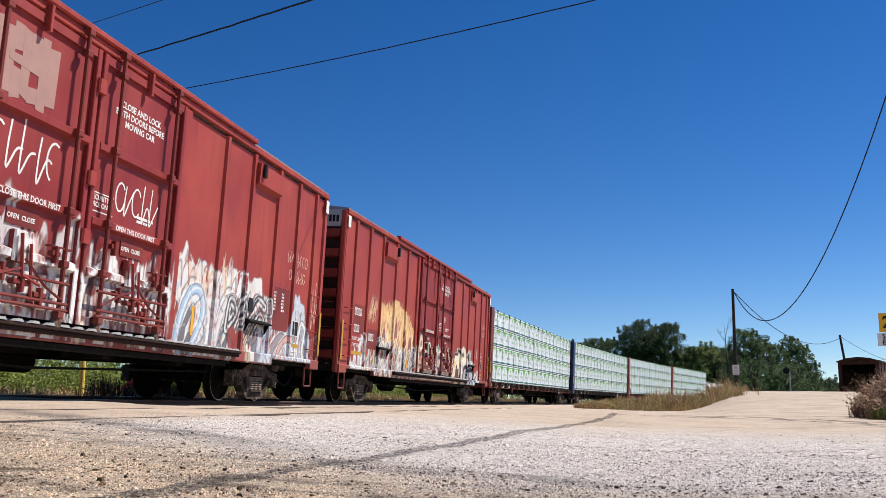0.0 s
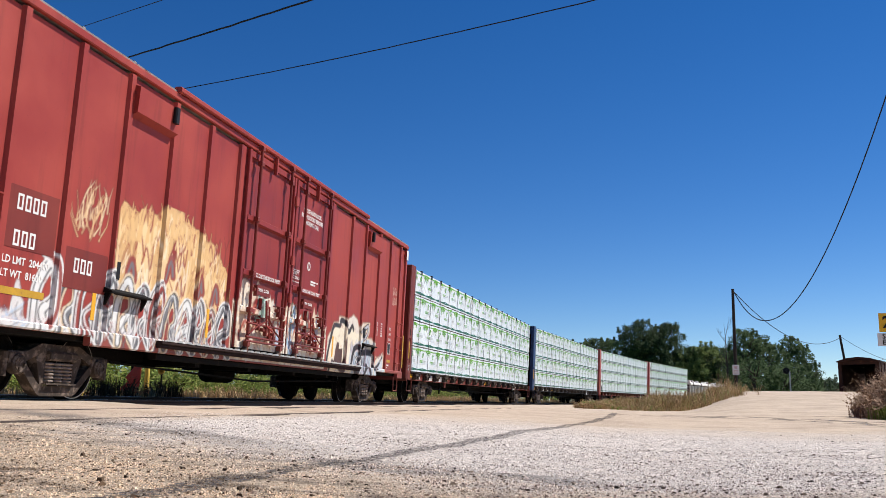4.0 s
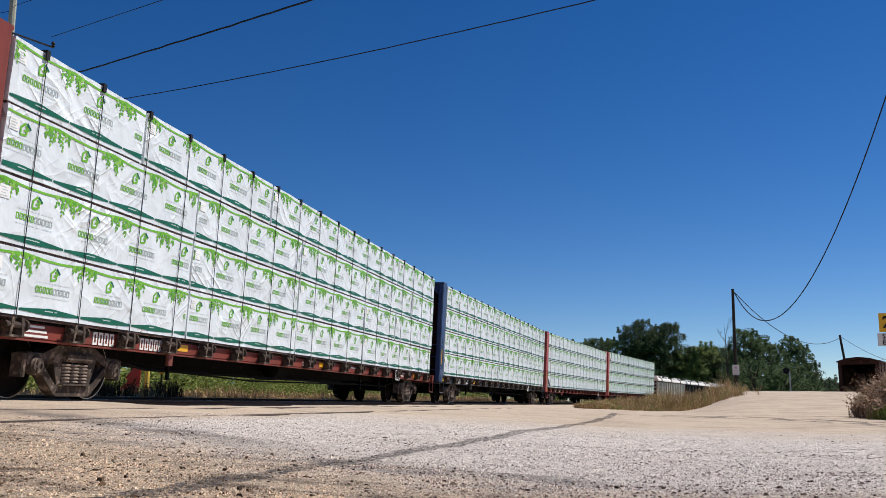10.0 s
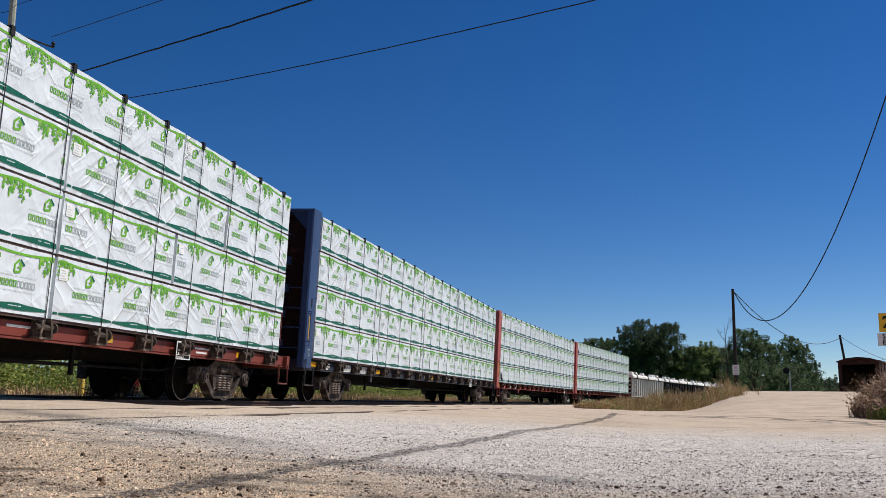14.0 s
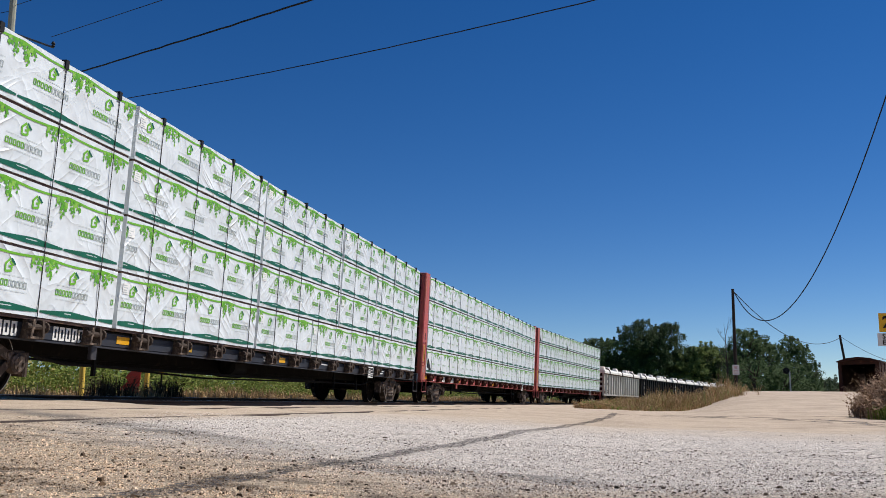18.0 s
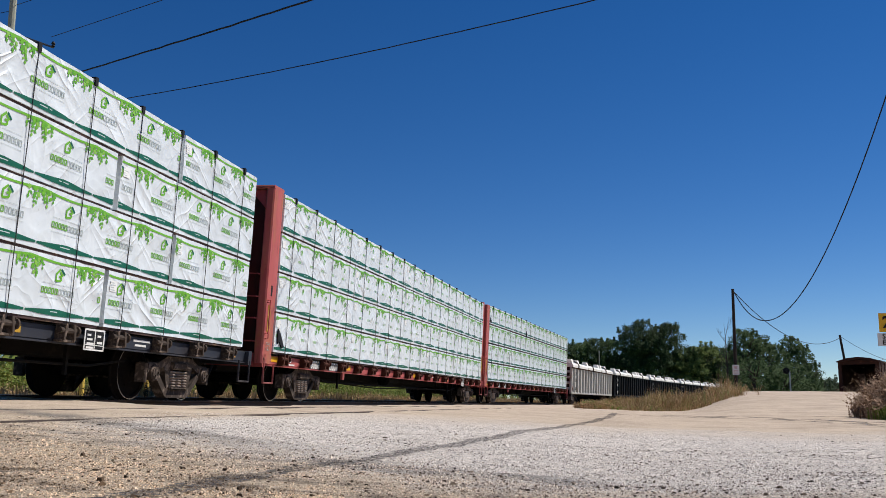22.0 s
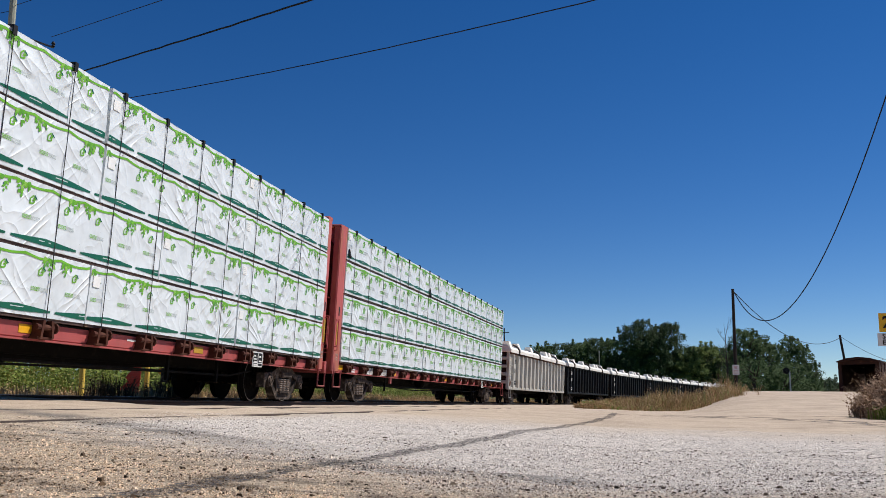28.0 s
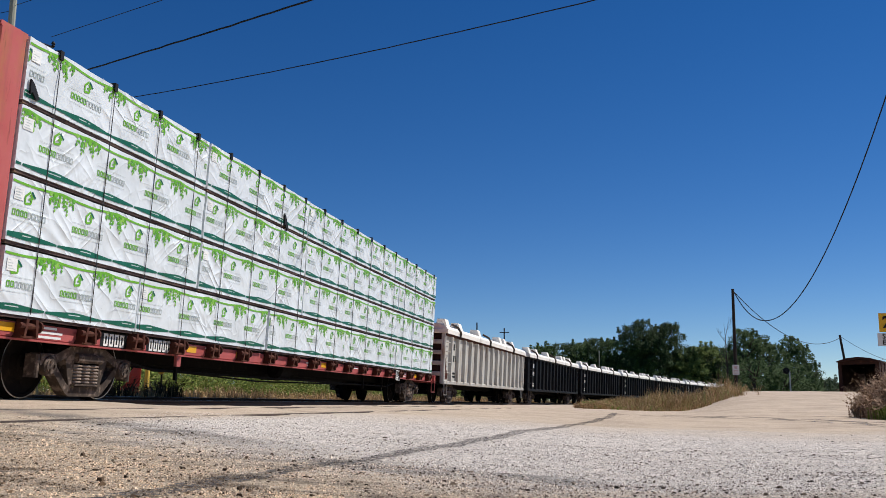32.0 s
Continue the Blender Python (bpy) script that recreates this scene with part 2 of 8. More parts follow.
M["wrap"] = wrap_material()
def rusted(name, base, rust=(0.4, 0.16, 0.07), run=(0.09, 0.04, 0.025), rare=0.0):
    """Bleached paint broken by orange rust and dark runs."""
    m = car_paint(name, *base)
    n, l = m.node_tree.nodes, m.node_tree.links
    b = n["Principled BSDF"]
    c = b.inputs["Base Color"].links[0].from_socket
    spread = noise_tex(n, l, coords(n, l, (1.5, 1.5, 0.6)), 1.7, 6, 0.68)
    c = blend(n, l, ramp(n, l, spread, [(0.42 + rare, (0, 0, 0)), (0.62 + rare, (0.85,) * 3)]), c, rust)
    runs = noise_tex(n, l, coords(n, l, (6, 6, 0.7)), 1.9, 5, 0.7)
    c = blend(n, l, ramp(n, l, runs, [(0.6, (0, 0, 0)), (0.72, (0.8 - rare,) * 3)]), c, run)
    l.new(c, b.inputs["Base Color"])
    return m


for k in ("wheel", "truck", "under"):          # dry brake dust, hardly any gloss
    M[k].node_tree.nodes["Principled BSDF"].inputs["Specular IOR Level"].default_value = 0.12
M["post_rust"] = rusted("rust_broken_red_post_paint", ((0.43, 0.085, 0.08), (0.5, 0.14, 0.13), (0.2, 0.08, 0.06), 0.9), rare=0.05)
# bulkhead red darkened for the shade between cars, with rust and runs
M["shade_red"] = rusted("shade_dark_red_bulkhead_paint", ((0.085, 0.017, 0.014), (0.12, 0.026, 0.022), (0.04, 0.014, 0.011), 0.9), (0.06, 0.025, 0.016), (0.025, 0.012, 0.009))
M["gon_grey"] = rusted("pale_grey_gondola_paint_with_rust", ((0.47, 0.46, 0.42), (0.55, 0.53, 0.48), (0.2, 0.12, 0.07), 1.0), (0.3, 0.17, 0.08), (0.12, 0.08, 0.055), 0.12)
# near-black: the shade of the car-end recesses is put into the colour
M["shade_black"] = grainy("shade_black_steel", (0.028, 0.014, 0.012), 0.5, 0.9, 0, 12, 1.5, 0.3, (0.07, 0.03, 0.022))


def leaf_material(name, dark, light, brown=None):
    m, n, l, b = shader(name, 0.75)
    b.inputs["Specular IOR Level"].default_value = 0.15
    g = n.new("ShaderNodeNewGeometry")
    stops = [(0.0, dark), (0.75, light)] + ([(1.0, brown)] if brown else [])
    c = ramp(n, l, g.outputs["Random Per Island"], stops)
    l.new(c, b.inputs["Base Color"])
    return m


M["leaf_dark"] = leaf_material("dark_poplar_leaves", (0.015, 0.033, 0.011), (0.045, 0.082, 0.023))
M["leaf_mid"] = leaf_material("green_broad_leaves", (0.022, 0.052, 0.014), (0.075, 0.13, 0.032))
M["leaf_lime"] = leaf_material("yellow_green_leaves", (0.08, 0.125, 0.022), (0.17, 0.22, 0.05))
M["weed"] = leaf_material("green_roadside_weeds", (0.07, 0.11, 0.018), (0.2, 0.25, 0.045), (0.32, 0.27, 0.09))
M["dry"] = leaf_material("dry_brown_grass", (0.25, 0.155, 0.075), (0.54, 0.37, 0.19), (0.68, 0.52, 0.31))
M["withered"] = leaf_material("withered_red_brown_leaves", (0.15, 0.085, 0.05), (0.34, 0.21, 0.125), (0.46, 0.33, 0.21))
M["dry_dark"] = leaf_material("dark_dry_scrub", (0.03, 0.022, 0.015), (0.08, 0.06, 0.035))


# ---- building helpers ----
class Shape:
    """Collects vertices and faces of one mesh."""

    def __init__(self):
        self.v, self.f, self.m = [], [], []

    def add(self, verts, faces, mat=0):
        k = len(self.v)
        self.v += [tuple(p) for p in verts]
        self.f += [tuple(k + i for i in f) for f in faces]
        self.m += [mat] * len(faces)
        return self

    def box(self, x0, x1, y0, y1, z0, z1, ch=0.0, mat=0):
        """A box; ch cuts its long edges off."""
        d = (x1 - x0, y1 - y0, z1 - z0)
        ax = max(range(3), key=lambda i: d[i])
        lo, hi = (x0, y0, z0), (x1, y1, z1)
        i, j = [(1, 2), (2, 0), (0, 1)][ax]
        ch = min(ch, d[i] * 0.45, d[j] * 0.45)
        if ch <= 0:
            prof = [(lo[i], lo[j]), (hi[i], lo[j]), (hi[i], hi[j]), (lo[i], hi[j])]
        else:
            a, b, c, e = lo[i], hi[i], lo[j], hi[j]
            prof = [(a + ch, c), (b - ch, c), (b, c + ch), (b, e - ch), (b - ch, e), (a + ch, e), (a, e - ch), (a, c + ch)]
        return self.prism(prof, ax, lo[ax], hi[ax], mat)

    def prism(self, prof, ax, a, b, mat=0):
        """A closed profile, given in the two other axes in turn, drawn along axis ax from a to b."""
        i, j = [(1, 2), (2, 0), (0, 1)][ax]
        vs = []
        for e in (a, b):
            for p, r in prof:
                w = [0, 0, 0]
                w[ax], w[i], w[j] = e, p, r
                vs.append(w)
        n = len(prof)
        fs = [tuple(range(n))[::-1], tuple(range(n, 2 * n))] + [(k, (k + 1) % n, n + (k + 1) % n, n + k) for k in range(n)]
        return self.add(vs, fs, mat)

    def lathe(self, prof, centre, ax=0, n=24, mat=0, ring=False):
        """A profile of (distance along the axis, radius) turned round axis ax; a ring stays open in the middle."""
        i, j = [(1, 2), (2, 0), (0, 1)][ax]
        vs, fs = [], []
        for e, r in prof:
            for k in range(n):
                w = list(centre)
                w[ax] += e
                w[i] += r * math.cos(2 * math.pi * k / n)
                w[j] += r * math.sin(2 * math.pi * k / n)
                vs.append(w)
        for p in range(len(prof) - 1):
            for k in range(n):
                q = (k + 1) % n
                fs.append((p * n + k, p * n + q, (p + 1) * n + q, (p + 1) * n + k))
        if not ring:
            fs += [tuple(range(n))[::-1], tuple(range((len(prof) - 1) * n, len(prof) * n))]
        return self.add(vs, fs, mat)

    def tube(self, pts, r, n=6, mat=0, r1=None):
        """A round bar through points, from radius r to r1."""
        pts = [Vector(p) for p in pts]
        vs, fs = [], []
        for k, p in enumerate(pts):
            d = (pts[min(k + 1, len(pts) - 1)] - pts[max(k - 1, 0)]).normalized()
            u = d.orthogonal().normalized() if k == 0 else (u - d * u.dot(d)).normalized()
            w = d.cross(u)
            rr = r if r1 is None else r + (r1 - r) * k / (len(pts) - 1)
            vs += [p + (u * math.cos(a) + w * math.sin(a)) * rr for a in [2 * math.pi * i / n for i in range(n)]]
        for k in range(len(pts) - 1):
            fs += [(k * n + i, k * n + (i + 1) % n, (k + 1) * n + (i + 1) % n, (k + 1) * n + i) for i in range(n)]
        fs += [tuple(range(n))[::-1], tuple(range((len(pts) - 1) * n, len(pts) * n))]
        return self.add(vs, fs, mat)

    def mesh(self, name, mats, smooth=False):
        me = bpy.data.meshes.new(name)
        me.from_pydata(self.v, [], self.f)
        for m in mats if isinstance(mats, (list, tuple)) else [mats]:
            me.materials.append(m)
        me.polygons.foreach_set("material_index", self.m)
        if smooth:
            me.polygons.foreach_set("use_smooth", [True] * len(self.f))
        me.update()
        return me


def part(name, shape, mat, parent, label="", smooth=False):
    """One mesh object under a thing or part; shape may be a finished mesh that alike parts share."""
    me = shape if isinstance(shape, bpy.types.Mesh) else shape.mesh(name, mat, smooth)
    ob = new(name, me)
    ob.parent = parent
    return tagged(ob, label)


def thing(name, label, category, group="", kind=""):
    ob = new(name)
    ob.empty_display_size = 0.3
    return tagged(ob, label, category, group, kind)


def writing(text, size, align="CENTER"):
    """A flat mesh of letters, in the plane of its x and y."""
    cu = bpy.data.curves.new("letters", "FONT")
    cu.body, cu.size, cu.align_x, cu.align_y, cu.extrude, cu.resolution_u = text, size, align, "CENTER", 0.0015, 2
    cu.offset = size * 0.022
    ob = new("letters", cu)
    me = bpy.data.meshes.new_from_object(ob.evaluated_get(bpy.context.evaluated_depsgraph_get()))
    bpy.data.objects.remove(ob)
    return me


def stencil(name, text, size, x, y, z, parent, mat, label="", align="CENTER"):
    """Letters on the car's near side: they read along y, as seen from the right of the track."""
    me = writing(text, size, align)
    me.transform(pose(x, y, z, 90, 0, 90))
    me.materials.clear()
    me.materials.append(mat)
    return part(name, me, mat, parent, label)


# ---- ground: one sheet, canted with the tracks at the crossing, the dirt road climbing beside the line ----
def smooth(v):
    v = np.clip(v, 0, 1)
    return v * v * (3 - 2 * v)


def ground_height(x, y):
    """Height of the ground, for arrays of x and y."""
    x, y = np.atleast_1d(np.asarray(x, float)), np.atleast_1d(np.asarray(y, float))
    k = np.empty(len(x), int)
    for a in range(0, len(x), 4000):
        k[a:a + 4000] = np.argmin((x[a:a + 4000, None] - _cx) ** 2 + (y[a:a + 4000, None] - _cy) ** 2, axis=1)
    th, s = _th[k], _s[k]
    c = (x - _cx[k]) * np.cos(th) - (y - _cy[k]) * np.sin(th)
    z = EYE_Z + np.interp(c, [-300, -40, -9, -3.4, -1.75, 1.75, 3.55, 5.5, 8.85, 11, 60], [0.5, 0.4, 0.05, -0.08, 0.155, -0.012, -0.072, -0.14, -0.30, -0.33, -0.33])
    bed = smooth((s - 14.3) / 0.8) + smooth((-4 - s) / 0.8)
    z = z - 0.42 * np.clip(bed, 0, 1) * smooth((2.6 - np.abs(c)) / 0.9)
    side = smooth((c - 3.5) / 5) * smooth((x / np.maximum(y, 1) - 0.252) / 0.078)
    rise, fall = smooth((y - 25) / 34) * side, smooth((y - 61) / 16) * side
    z = z + 1.16 * rise - 1.25 * fall
    return z, c, s


def ground_material():
    """Oiled grey gravel on the road, sand at the crossing and up the hill, tan grit at the shoulder."""
    m, n, l, b = shader("gravel_road_surface", 0.92)
    v = coords(n, l)
    sep = n.new("ShaderNodeSeparateXYZ")
    l.new(v, sep.inputs[0])
    X, Y = sep.outputs["X"], sep.outputs["Y"]
    big, mid = noise_tex(n, l, v, 0.35, 4, 0.55), noise_tex(n, l, v, 2.2, 6, 0.65)
    grit, fine = noise_tex(n, l, v, 34, 4, 0.7), noise_tex(n, l, v, 75, 3, 0.7)
    cell = n.new("ShaderNodeTexVoronoi")
    cell.inputs["Scale"].default_value = 44
    l.new(v, cell.inputs["Vector"])
    stone = ramp(n, l, cell.outputs["Color"], [(0.1, (0.1, 0.086, 0.072)), (0.25, (0.49, 0.43, 0.38)), (0.7, (0.82, 0.74, 0.67))])
    speck = noise_tex(n, l, v, 48, 8, 0.85)
    grey = ramp(n, l, speck, [(0.37, (0.1, 0.085, 0.072)), (0.45, (0.49, 0.42, 0.365)), (0.56, (0.76, 0.675, 0.605)), (0.68, (0.93, 0.86, 0.79))])
    grey = blend(n, l, 0.4, grey, stone)
    clod = ramp(n, l, noise_tex(n, l, v, 14, 6, 0.75), [(0.34, (0.76,) * 3), (0.58, (1.2,) * 3)])
    grey = blend(n, l, 1.0, grey, clod, "MULTIPLY")
    sand = blend(n, l, 0.42, ramp(n, l, mid, [(0.3, (0.36, 0.272, 0.2)), (0.7, (0.54, 0.42, 0.315))]), ramp(n, l, speck, [(0.35, (0.26, 0.19, 0.13)), (0.65, (0.7, 0.57, 0.43))]))
    trail = ramp(n, l, noise_tex(n, l, coords(n, l, (0.5, 0.9, 1)), 1.1, 8, 0.72), [(0.32, (0.74, 0.71, 0.68)), (0.5, (1.0, 0.99, 0.98)), (0.68, (1.18, 1.17, 1.16))])
    sand = blend(n, l, 1.0, sand, trail, "MULTIPLY")
    tan = blend(n, l, 0.35, ramp(n, l, speck, [(0.37, (0.08, 0.06, 0.042)), (0.47, (0.31, 0.24, 0.172)), (0.59, (0.53, 0.43, 0.32)), (0.68, (0.82, 0.71, 0.56))]), blend(n, l, 0.8, stone, (0.9, 0.72, 0.5), "MULTIPLY"))

    def side(a, bx, by, width, wob=1.6):
        """1 where a + bx X + by Y is above zero, with a ragged edge."""
        d = calc(n, l, "ADD", calc(n, l, "MULTIPLY_ADD", X, bx, a), calc(n, l, "MULTIPLY", Y, by))
        d = calc(n, l, "ADD", d, calc(n, l, "MULTIPLY", calc(n, l, "SUBTRACT", mid, 0.5), wob))
        d = calc(n, l, "ADD", d, calc(n, l, "MULTIPLY", calc(n, l, "SUBTRACT", big, 0.5), wob))
        r = n.new("ShaderNodeMapRange")
        r.inputs["From Min"].default_value, r.inputs["From Max"].default_value = -width, width
        l.new(d, r.inputs["Value"])
        return r.outputs[0]

    sandy = calc(n, l, "MAXIMUM", side(-10.9, 0.2, 1.0, 2.6, 3.4), side(-3.5, -1.0, 0.198, 0.35, 0.8))
    c = blend(n, l, sandy, grey, sand)                                       # the crossing and the hill
    tanned = calc(n, l, "MAXIMUM", side(3.35, -1.1, -1.0, 0.7, 2.0), side(3.1, 0.0, -1.0, 0.3, 0.8))
    clumps = ramp(n, l, noise_tex(n, l, coords(n, l, (0.7, 1.3, 1)), 3.4, 7, 0.72), [(0.43, (1.2, 1.18, 1.14)), (0.53, (0.93,) * 3), (0.62, (0.34, 0.3, 0.265))])
    c = blend(n, l, tanned, c, blend(n, l, 1.0, tan, clumps, "MULTIPLY"))    # loose shoulder by the camera
    stained = ramp(n, l, noise_tex(n, l, coords(n, l, (0.7, 1.2, 1)), 1.5, 7, 0.7), [(0.34, (0.15,) * 3), (0.55, (1,) * 3)])

    def streak(a, bx, by, width, wob):
        """1 along the line a + bx X + by Y = 0, fading to both sides."""
        up = side(a, bx, by, width, wob)
        return calc(n, l, "MULTIPLY", calc(n, l, "MULTIPLY", up, calc(n, l, "SUBTRACT", 1.0, up)), 4.0)

    left_oil = calc(n, l, "MULTIPLY", streak(3.9, -1.1, -1.0, 0.5, 1.4), side(-1.0, -1.0, 0.0, 0.7, 0.8))
    low_oil = calc(n, l, "MULTIPLY", streak(3.8, -0.35, -1.0, 0.3, 0.6), calc(n, l, "MULTIPLY", side(0.7, 1.0, 0.0, 0.3, 0.6), side(0.75, -1.0, 0.0, 0.3, 0.5)))
    oily = calc(n, l, "MAXIMUM", left_oil, low_oil)
    c = blend(n, l, calc(n, l, "MULTIPLY", oily, calc(n, l, "MULTIPLY", stained, 0.85)), c, (0.08, 0.07, 0.062))     # oil-darkened gravel
    rusty = ramp(n, l, noise_tex(n, l, v, 1.9, 5, 0.6), [(0.62, (0, 0, 0)), (0.72, (0.5,) * 3)])
    c = blend(n, l, calc(n, l, "MULTIPLY", rusty, tanned), c, (0.36, 0.2, 0.13))
    far = side(-75, 0, 1.0, 12)
    c = blend(n, l, far, c, (0.13, 0.13, 0.05))
    left = side(-13.5, -1.0, 0.195, 0.8)
    c = blend(n, l, left, c, ramp(n, l, mid, [(0.3, (0.13, 0.12, 0.05)), (0.7, (0.4, 0.32, 0.19))]))
    c = blend(n, l, 0.12, c, ramp(n, l, fine, [(0.38, (0.05, 0.045, 0.04)), (0.62, (0.8, 0.75, 0.68))]))
    l.new(c, b.inputs["Base Color"])
    h = calc(n, l, "ADD", calc(n, l, "MULTIPLY", speck, 1.2), calc(n, l, "MULTIPLY", cell.outputs["Distance"], -0.35))
    h = calc(n, l, "MULTIPLY", h, calc(n, l, "SUBTRACT", 1.0, calc(n, l, "MULTIPLY", sandy, 0.6)))
    h = calc(n, l, "ADD", h, calc(n, l, "MULTIPLY", mid, 1.6))
    bump(n, l, b, h, 0.75, 0.025)
    return m


def graded(lo, hi, step, grow=1.16, limit=2500):
    a = list(np.arange(lo, hi + step / 2, step))
    d = step
    while a[-1] < limit:
        d *= grow
        a.append(a[-1] + d)
    d = step
    while a[0] > -limit:
        d *= grow
        a.insert(0, a[0] - d)
    return np.array(a)


gx, gy = graded(-16, 22, 0.3), graded(-2, 70, 0.3)
GX, GY = np.meshgrid(gx, gy)
gz, gc, gs = ground_height(GX.ravel(), GY.ravel())
near_road = (gc > 1.8) & (GY.ravel() < 75) & (GY.ravel() > -5) & (GX.ravel() < 40)
gz = gz + np.where(near_road, np.array([0.028 * noise.noise(Vector((x * 0.8, y * 0.8, 3))) + 0.01 * noise.noise(Vector((x * 2.6, y * 2.6, 7))) if abs(x) < 45 and -6 < y < 80 else 0
                                        for x, y in zip(GX.ravel(), GY.ravel())]), 0)
nx = len(gx)
faces = [(j * nx + i, j * nx + i + 1, (j + 1) * nx + i + 1, (j + 1) * nx + i) for j in range(len(gy) - 1) for i in range(nx - 1)]
gm = bpy.data.meshes.new("ground")
gm.from_pydata(list(zip(GX.ravel().tolist(), GY.ravel().tolist(), gz.tolist())), [], faces)
gm.materials.append(ground_material())
gm.polygons.foreach_set("use_smooth", [True] * len(faces))
ground = tagged(new("ground", gm), "sandy gravel road and level crossing", "ground", "", "structure")


def z_at(x, y):
    return float(ground_height([x], [y])[0][0])


# loose stones on the road before the camera
def loose_stones(count, name, label, seed, small, grow, spread, tones):
    r_ = np.random.default_rng(seed)
    d = 1.0 / (1 / 1.85 - r_.random(count) ** 0.85 * (1 / 1.85 - 1 / 14.0))
    a = r_.uniform(-0.56, 0.56, count)
    x, y = d * np.sin(a), d * np.cos(a)
    z, c, _ = ground_height(x, y)
    patch = np.array([noise.noise(Vector((p, q, 2))) + 0.5 * noise.noise(Vector((p * 3, q * 3, 6))) for p, q in zip((x * 0.9).tolist(), (y * 0.9).tolist())])
    gi, gj = np.clip(np.searchsorted(gx, x) - 1, 0, nx - 2), np.clip(np.searchsorted(gy, y) - 1, 0, len(gy) - 2)
    u, w_ = (x - gx[gi]) / (gx[gi + 1] - gx[gi]), (y - gy[gj]) / (gy[gj + 1] - gy[gj])
    g = gz.reshape(len(gy), nx)
    z = (g[gj, gi] * (1 - u) + g[gj, gi + 1] * u) * (1 - w_) + (g[gj + 1, gi] * (1 - u) + g[gj + 1, gi + 1] * u) * w_
    keep = (c > 4.6 + 0.9 * patch) & (patch + 0.3 * (3.1 - 0.8 * x - y > 0) > r_.uniform(-2.6, 0.05, count)) & (y < 11.4 - 0.2 * x + 1.5 * patch - 4.5 * r_.random(count) ** 3)
    x, y, z, d = x[keep], y[keep], z[keep], d[keep]
    k = len(x)
    r = np.minimum(small * 4.5 + 0.0011 * d, (small + grow * d) + spread * r_.pareto(2.4, k))
    turn, up = r_.uniform(0, 3.1, k), r_.uniform(0.3, 0.85, k) * np.clip(1.3 - 0.1 * d, 0.42, 0.95)
    co = np.empty((k, 6, 3))
    for i in range(3):
        t = turn + i * 2.0944 + r_.uniform(-0.3, 0.3, k)
        w = r * r_.uniform(0.75, 1.25, k)
        f = r_.uniform(0.3, 0.75, k)
        co[:, i] = np.stack([x + w * np.cos(t), y + w * np.sin(t), z - r * 0.3], 1)
        co[:, i + 3] = np.stack([x + f * w * np.cos(t), y + f * w * np.sin(t), z + r * up * r_.uniform(0.5, 1.2, k)], 1)
    loops = np.array([0, 1, 4, 3, 1, 2, 5, 4, 2, 0, 3, 5, 3, 4, 5])          # three sides and a top
    idx = (np.arange(k)[:, None] * 6 + loops[None]).reshape(-1)
    me = bpy.data.meshes.new(name)
    me.vertices.add(k * 6)
    me.vertices.foreach_set("co", co.reshape(-1))
    me.loops.add(len(idx))
    me.loops.foreach_set("vertex_index", idx)
    me.polygons.add(k * 4)
    me.polygons.foreach_set("loop_start", (np.arange(k)[:, None] * 15 + np.array([0, 4, 8, 12])[None]).reshape(-1))
    me.update()
    me.validate()
    me.shade_flat()
    m, n, l, b = shader(name + "_stone", 0.9)
    g = n.new("ShaderNodeNewGeometry")
    sep = n.new("ShaderNodeSeparateXYZ")
    l.new(coords(n, l), sep.inputs[0])
    d = calc(n, l, "SUBTRACT", calc(n, l, "MULTIPLY_ADD", sep.outputs["X"], -1.1, 3.35), sep.outputs["Y"])
    near = n.new("ShaderNodeMapRange")
    near.inputs["From Min"].default_value, near.inputs["From Max"].default_value = -1.2, 1.2
    l.new(d, near.inputs["Value"])
    tone = (ramp(n, l, g.outputs["Random Per Island"], tones))
    worn = ramp(n, l, noise_tex(n, l, coords(n, l), 1.1, 5, 0.65), [(0.38, (1.0, 0.97, 0.92)), (0.56, (0.97, 0.94, 0.89)), (0.68, (0.6, 0.56, 0.52))])
    tone = blend(n, l, 1.0, tone, worn, "MULTIPLY")
    clumps = ramp(n, l, noise_tex(n, l, coords(n, l, (0.7, 1.3, 1)), 3.4, 7, 0.72), [(0.43, (1.2, 1.18, 1.14)), (0.53, (0.93,) * 3), (0.62, (0.34, 0.3, 0.265))])
    oil = calc(n, l, "SUBTRACT", 1.0, calc(n, l, "MINIMUM", calc(n, l, "MULTIPLY", calc(n, l, "ABSOLUTE", calc(n, l, "ADD", d, 0.55)), 1.8), 1.0))
    patchy = ramp(n, l, noise_tex(n, l, coords(n, l), 1.9, 6, 0.7), [(0.4, (0,) * 3), (0.58, (1,) * 3)])
    patchy = calc(n, l, "MULTIPLY", patchy, calc(n, l, "MINIMUM", calc(n, l, "MAXIMUM", calc(n, l, "MULTIPLY_ADD", sep.outputs["X"], -0.8, -0.5), 0.0), 1.0))
    tone = blend(n, l, calc(n, l, "MULTIPLY", oil, patchy), tone, blend(n, l, 1.0, tone, (0.34, 0.31, 0.29), "MULTIPLY"))     # darkened by oil
    l.new(blend(n, l, near.outputs[0], tone, blend(n, l, 1.0, blend(n, l, 1.0, tone, (0.9, 0.77, 0.62), "MULTIPLY"), clumps, "MULTIPLY")), b.inputs["Base Color"])
    me.materials.append(m)
    tagged(new(name, me), label, "gravel", "", "stuff")


